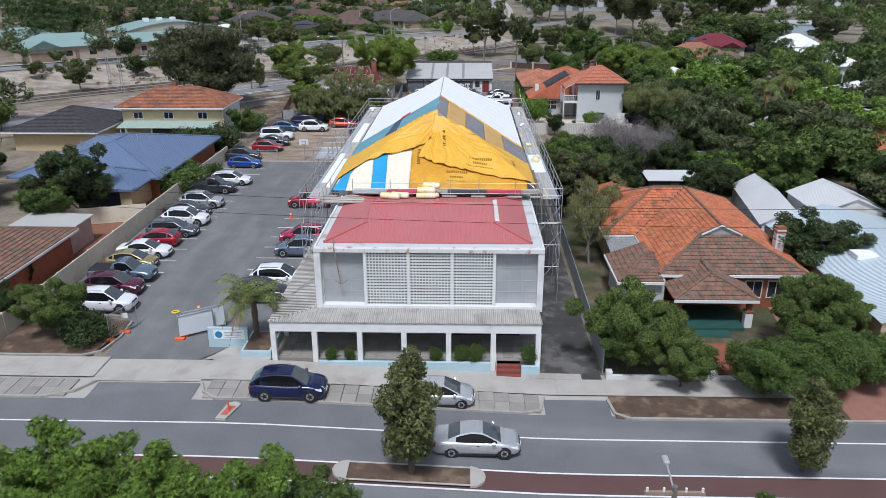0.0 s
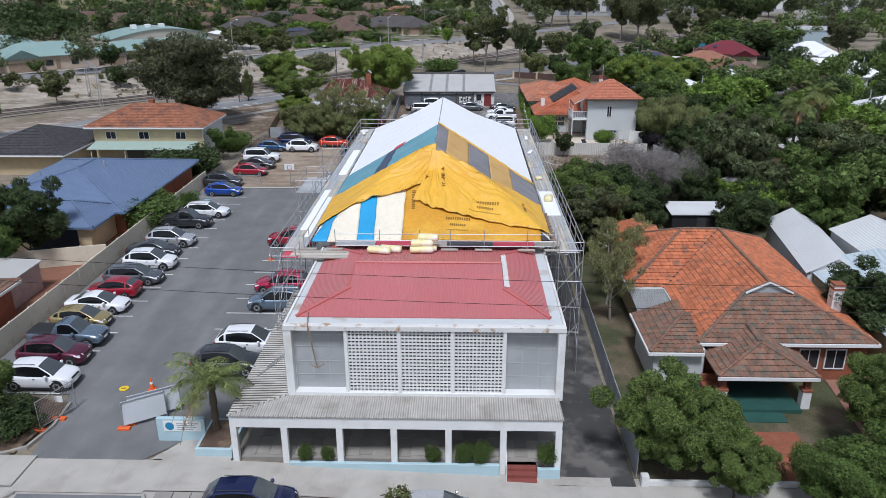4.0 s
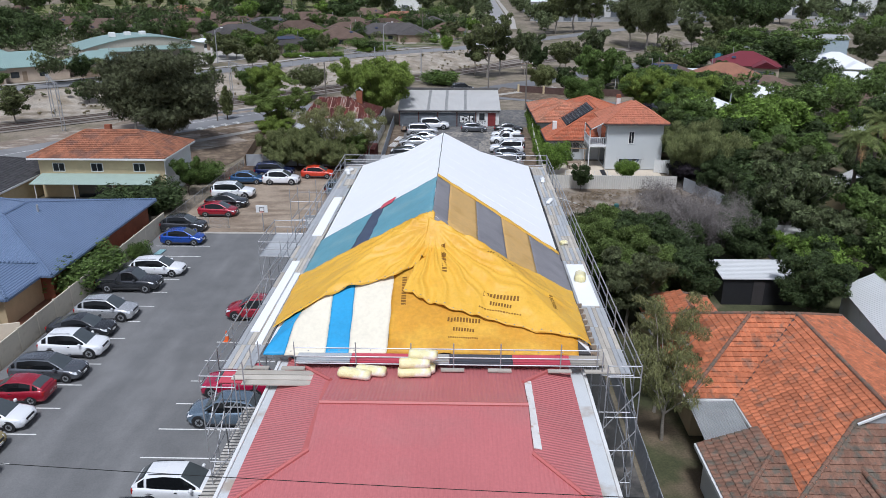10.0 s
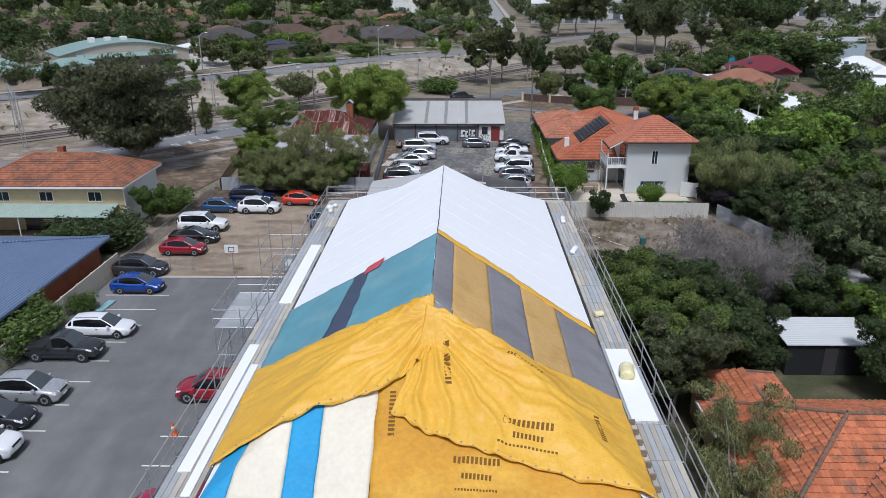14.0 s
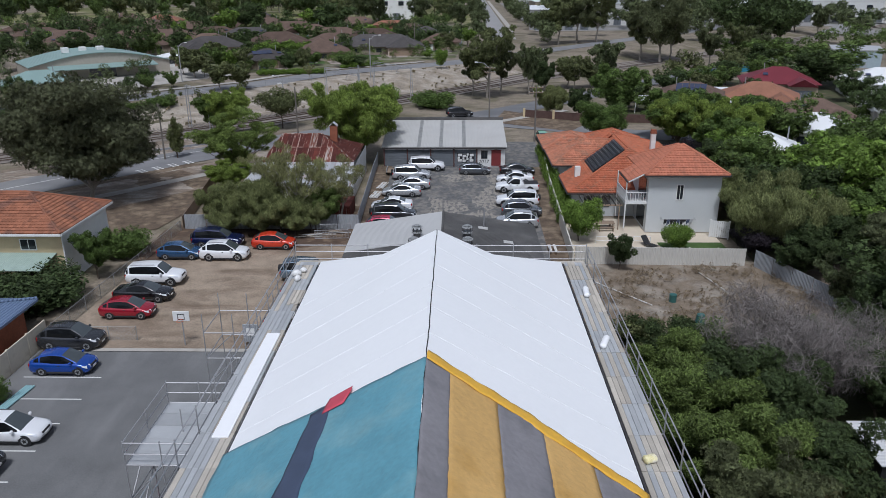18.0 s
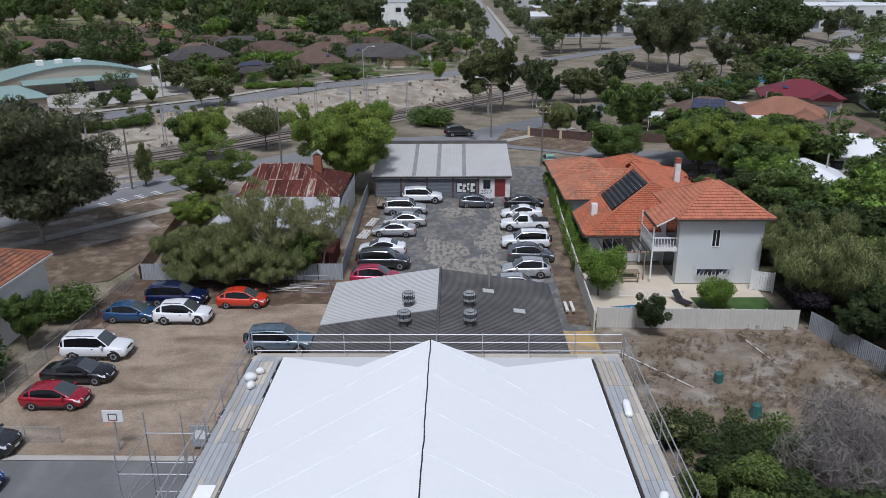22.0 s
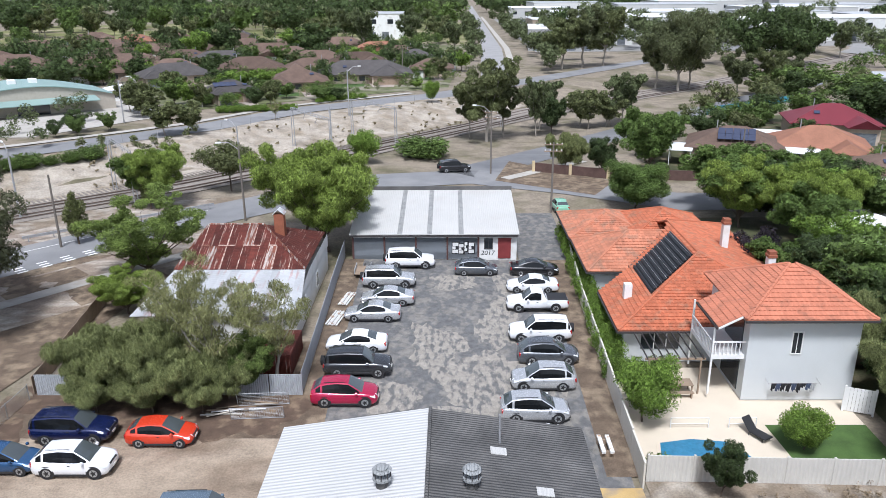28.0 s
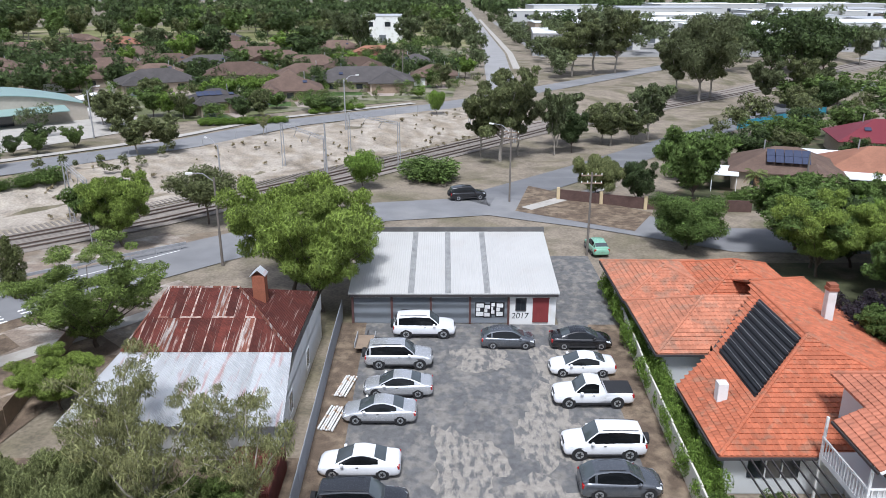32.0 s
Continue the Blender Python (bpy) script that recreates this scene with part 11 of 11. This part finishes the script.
grove("dry_grass", [(cx + cl_r.gauss(0, 1.3), cy + cl_r.gauss(0, 0.8), cl_r.uniform(0.2, 0.6)) for cx, cy in ((16, 63), (20, 60), (24, 62), (22, 57), (15, 56), (27, 58), (18, 65), (29, 63), (14.5, 60), (26, 65), (23, 65.5), (18.5, 56.5), (30, 60), (24.5, 58.5)) for _ in range(60)], mat("straw", (0.24, 0.185, 0.12), 0.95, var=0.3, island=0.4), "straw-coloured dry grass on the lot", 40, 0.7, 58)
grove("lot_shrubs", far_spots(36, 12.2, 29, 47, 54, 0.9, 2.4, 14), L_OLIVE, "low shrubs at the edge of the lot", 500, 0.6, 14)
for key, m in (("m_broad", L_MID), ("m_dark", L_DARK), ("m_olive", L_OLIVE), ("m_bright", L_BRIGHT), ("m_gum", L_EUC)):
    if crowd[key]:
        grove("garden_trees", crowd[key], m, "crowded trees of the outer gardens", 1500, 0.32, 70 + len(key))

# ---- crowns, hedges, gantries and walls round the far corner and the railway ----
for key, x, y, h, w, lab in (("m_gum", 18.2, 179.4, 9.7, 0.85, "slender gum beside the railway"), ("m_olive", 21.3, 182.4, 5.4, 1.1, "olive scrub tree beside the railway"), ("m_olive", 26.8, 182.4, 7.3, 1.2, "olive scrub tree beside the railway"),
                             ("m_olive", 32.9, 182.4, 6.2, 1.2, "olive scrub tree beside the railway"), ("m_gum", 36.3, 185.6, 11.0, 0.95, "slender gum beside the railway")):
    plant(key, x, y, h, lab, wide=w)
for key, x, y, h, w in (("broad", 35.4, 122.0, 8.3, 1.15), ("broad", 44.8, 121.7, 7.4, 1.15), ("broad", 37.0, 86.0, 7.2, 1.2), ("dark", 32.2, 91.6, 6.4, 0.8), ("broad", 34.6, 116.6, 7.8, 1.3), ("broad_b", 42.1, 116.6, 7.2, 1.2), ("m_broad", 89.0, 188.0, 10.6, 1.9), ("m_dark", 84.4, 182.0, 9.0, 1.6), ("gum", 101.0, 170.0, 12.5, 1.1), ("m_broad", 55.4, 178.0, 5.5, 1.4), ("m_dark", 66.0, 187.0, 6.0, 1.4), ("m_broad", 74.0, 186.0, 7.0, 1.3)):
    plant(key, x, y, h, "dense green tree among the corner gardens", wide=w, group="corner garden trees")
for key, x, y, h, w in (("m_dark", 34.0, 153.0, 5.5, 1.2), ("m_broad", 38.5, 160.5, 6.0, 1.2), ("m_dark", 46.0, 163.5, 6.5, 1.2), ("m_olive", 53.5, 166.0, 5.5, 1.2), ("m_broad", 33.0, 148.0, 4.5, 1.1), ("m_dark", 41.5, 139.5, 3.0, 1.2), ("shrub", 36.0, 140.5, 1.8, 1.2), ("shrub_d", 47.5, 139.0, 2.0, 1.4), ("m_broad", 54.0, 139.0, 4.2, 1.1), ("m_dark", 62.5, 160.5, 5.0, 1.2), ("m_broad", 58.5, 172.0, 6.5, 1.1), ("m_dark", 83.0, 160.0, 6.5, 1.2)):
    plant(key, x, y, h, "garden tree between the tiled roofs", wide=w, group="corner garden trees")
palm(38.7, 141.8, 3.6, 2.0, "young palm before the tiled house", 20)
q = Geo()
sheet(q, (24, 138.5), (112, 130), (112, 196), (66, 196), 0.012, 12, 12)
solo("corner_gardens", q, M_GARDEN, "garden ground darkened as tree shade round the tiled houses", "ground", "structure")
wl = thing("brick_wall", "low dark brick garden wall along the corner", "wall")
for a, b in (((13.2, 142.6), (18.4, 140.2)), ((18.4, 140.2), (23.6, 138.0)), ((23.6, 138.0), (30.0, 137.2)), ((30.0, 137.2), (36.5, 136.5))):
    z = g(*a)
    part("wall_panel", Geo().slab([(a[0], a[1], z + 1.4), (b[0], b[1], z + 1.4), (b[0] + 0.1, b[1] + 0.22, z + 1.4), (a[0] + 0.1, a[1] + 0.22, z + 1.4)], 1.6), mat("dark_brick", (0.1, 0.06, 0.05), 0.9, var=0.25, fine=12), wl)
    part("pier", Geo().box(a[0] - 0.2, a[1] - 0.15, z - 0.2, a[0] + 0.2, a[1] + 0.3, z + 1.65), M_CREAM, wl)
for x, y, w, d in ((54.0, 145.5, 7.0, 4.5), (56.5, 160.0, 8.0, 5.0), (37.2, 148.5, 3.6, 5.0)):
    t = thing("patio_cover", "flat white patio cover beside the tiled house", "patio cover", pose(x, y, g(x, y), 0, 0, -20))
    part("roof_sheet", Geo().slab([(-w / 2, -d / 2, 2.5), (w / 2, -d / 2, 2.5), (w / 2, d / 2, 2.8), (-w / 2, d / 2, 2.8)], 0.1), FAR_WHITE, t)
    for sx in (-1, 1):
        for sy in (-1, 1):
            part("post", Geo().box(sx * (w / 2 - 0.2) - 0.05, sy * (d / 2 - 0.2) - 0.05, -0.2, sx * (w / 2 - 0.2) + 0.05, sy * (d / 2 - 0.2) + 0.05, 2.6), M_TRIM, t)
vehicle("four_wheel_drive", "black", 1.1, 142.6, 12, "driven out of the side street", group="cars on the street")


def gantry(near, far, h, label):
    """Two braced masts and a lattice beam over the tracks."""
    t = thing("railway_gantry", label, "gantry", pose(near[0], near[1], g(*near)), "gantries over the railway")
    d = Vector((far[0] - near[0], far[1] - near[1], 0))
    span, u = d.length, d.normalized()
    s = Vector((-u.y, u.x, 0)) * 0.16
    for base in (Vector((0, 0, -0.3)), d + Vector((0, 0, g(*far) - g(*near) - 0.3))):
        q = Geo()
        top = Vector((base.x, base.y, h))
        for sg in (1, -1):
            q.tube(base + s * 1.6 * sg, top + s * sg, 0.07, 5)
        n = 8
        for i in range(n):
            p0, p1 = base.lerp(top, i / n), base.lerp(top, (i + 1) / n)
            q.tube(p0 + s * 1.5 * (-1) ** i, p1 - s * 1.5 * (-1) ** i, 0.03, 4)
        part("mast", q, M_STEEL, t)
    q = Geo()
    for sg in (1, -1):
        for z in (0.0, 0.35):
            q.tube(s * sg + Vector((0, 0, h - z)), d + s * sg + Vector((0, 0, h - z)), 0.032, 5)
    n = int(span / 0.9)
    for i in range(n):
        p0, p1 = d * (i / n), d * ((i + 1) / n)
        q.tube(p0 + s * (-1) ** i + Vector((0, 0, h)), p1 - s * (-1) ** i + Vector((0, 0, h)), 0.016, 4)
        q.tube(p0 + s + Vector((0, 0, h - 0.35 * (i % 2))), p1 + s + Vector((0, 0, h - 0.35 * ((i + 1) % 2))), 0.016, 4)
    part("beam", q, M_STEEL, t, "pale lattice beam")
    for k in (0.3, 0.62):
        p = d * k + Vector((0, 0, h - 0.3))
        part("wire_arm", Geo().tube(p, p + u * 1.2 - Vector((0, 0, 1.2)), 0.035, 5).tube(p - Vector((0, 0, 1.3)), p + u * 1.3 - Vector((0, 0, 1.1)), 0.03, 5), M_STEEL, t)


gantry((-18.4, 147.9), (-27.0, 160.6), 7.2, "pale lattice gantry over the railway tracks")
gantry((-9.0, 160.5), (-18.0, 171.0), 7.2, "pale lattice gantry over the railway tracks")
gantry((-39.5, 122.5), (-46.2, 131.6), 7.4, "pale lattice gantry over the railway tracks")
gantry((-64.0, 98.0), (-72.0, 110.0), 7.6, "pale lattice gantry over the railway tracks")
gantry((11.0, 183.0), (3.0, 194.0), 7.2, "pale lattice gantry over the railway tracks")
# front gardens along the far road
for key, x, y, h, w in (("m_broad", -39.5, 197.0, 3.6, 1.0), ("m_olive", -38.0, 193.0, 6.0, 0.8), ("m_dark", -41.5, 193.5, 4.4, 0.9), ("m_broad", -28.8, 201.5, 3.5, 1.5), ("m_dark", -25.4, 203.5, 3.0, 1.6), ("m_olive", -53.2, 193.0, 5.4, 0.9), ("m_dark", -52.3, 210.0, 4.8, 1.1), ("m_olive", -60.0, 182.5, 4.8, 1.3), ("m_broad", -96.7, 236.0, 4.5, 1.5), ("m_dark", -111.6, 237.0, 5.0, 1.6), ("m_dark", -85.0, 316.0, 14.0, 1.1), ("m_bright", -89.8, 303.0, 12.0, 0.8), ("m_gum", -113.0, 343.0, 12.6, 1.0), ("m_bright", -105.0, 294.0, 8.0, 0.7)):
    plant(key, x, y, h, "garden tree before the distant brick houses", wide=w, group="far front gardens")
for key, x, y, h, w in (("m_gum", -17.7, 375.0, 16.0, 0.9), ("m_gum", -35.8, 358.0, 18.0, 0.8), ("m_bright", -24.2, 306.0, 4.4, 1.6), ("m_broad", -5.2, 244.6, 5.0, 0.9), ("m_bright", -62.0, 345.0, 11.0, 1.2), ("m_olive", -130.0, 300.0, 11.0, 1.0), ("m_dark", -52.0, 330.0, 13.0, 1.3), ("m_gum", 2.0, 340.0, 14.0, 0.9)):
    plant(key, x, y, h, "tall tree standing behind the distant houses", wide=w, group="trees behind the far houses")
for i in range(12):
    u = i / 11
    plant("hedge", -47.2 + 14.4 * u, 185.4 + 3.0 * u, 1.5, "low clipped hedge along the far footpath", "hedge", cat="hedge", group="hedge along the far road", wide=0.9)
for i in range(5):
    plant("hedge", -29.0 + 2.2 * i, 199.5 + 1.9 * i, 1.2 + 0.5 * (i % 2), "low clipped hedge along the far footpath", "hedge", cat="hedge", group="hedge along the far road", wide=1.2)
for x, y in ((-64.3, 159.0), (-61.1, 164.0)):
    plant("m_broad", x, y, 3.6, "small round tree by the forecourt fence", wide=0.9)
fn = thing("wire_fence", "thin wire mesh fence above the sandy bank", "fence")
for k in range(14):
    x, y = -58 + 4.2 * k, 148.5 + 4.4 * k
    part("post", Geo().tube((x, y, g(x, y) - 0.1), (x, y, g(x, y) + 1.5), 0.04, 5), M_STEEL, fn)
for key, x, y, h, w in (("m_olive", -75.0, 103.0, 6.7, 1.15), ("m_dark", -80.1, 138.5, 5.6, 1.0), ("m_dark", -130.8, 193.0, 13.5, 1.0), ("m_dark", -117.0, 193.0, 11.0, 1.0), ("m_dark", -71.0, 121.5, 4.6, 1.1), ("m_olive", -88.0, 110.5, 4.0, 1.2), ("m_broad", -92.0, 128.0, 3.0, 1.2)):
    plant(key, x, y, h, "leafy tree by the green-roofed units", wide=w, group="trees by the units")
for i in range(9):
    plant("shrub", -72.5 + 2.2 * i, 128.0 + 2.0 * i, 1.5 + 0.4 * (i % 3), "low dull shrub above the railway", "hedge", cat="hedge", group="hedge above the railway", wide=1.3)
sr = random.Random(61)
grove("street_trees", [(sr.choice((8.0, 33.0)) + 0.0147 * (y - 262) + sr.uniform(-3, 3), y, sr.uniform(6, 12)) for y in range(262, 700, 9)], L_EUC, "gums lining the far street", 380, 0.6, 61)
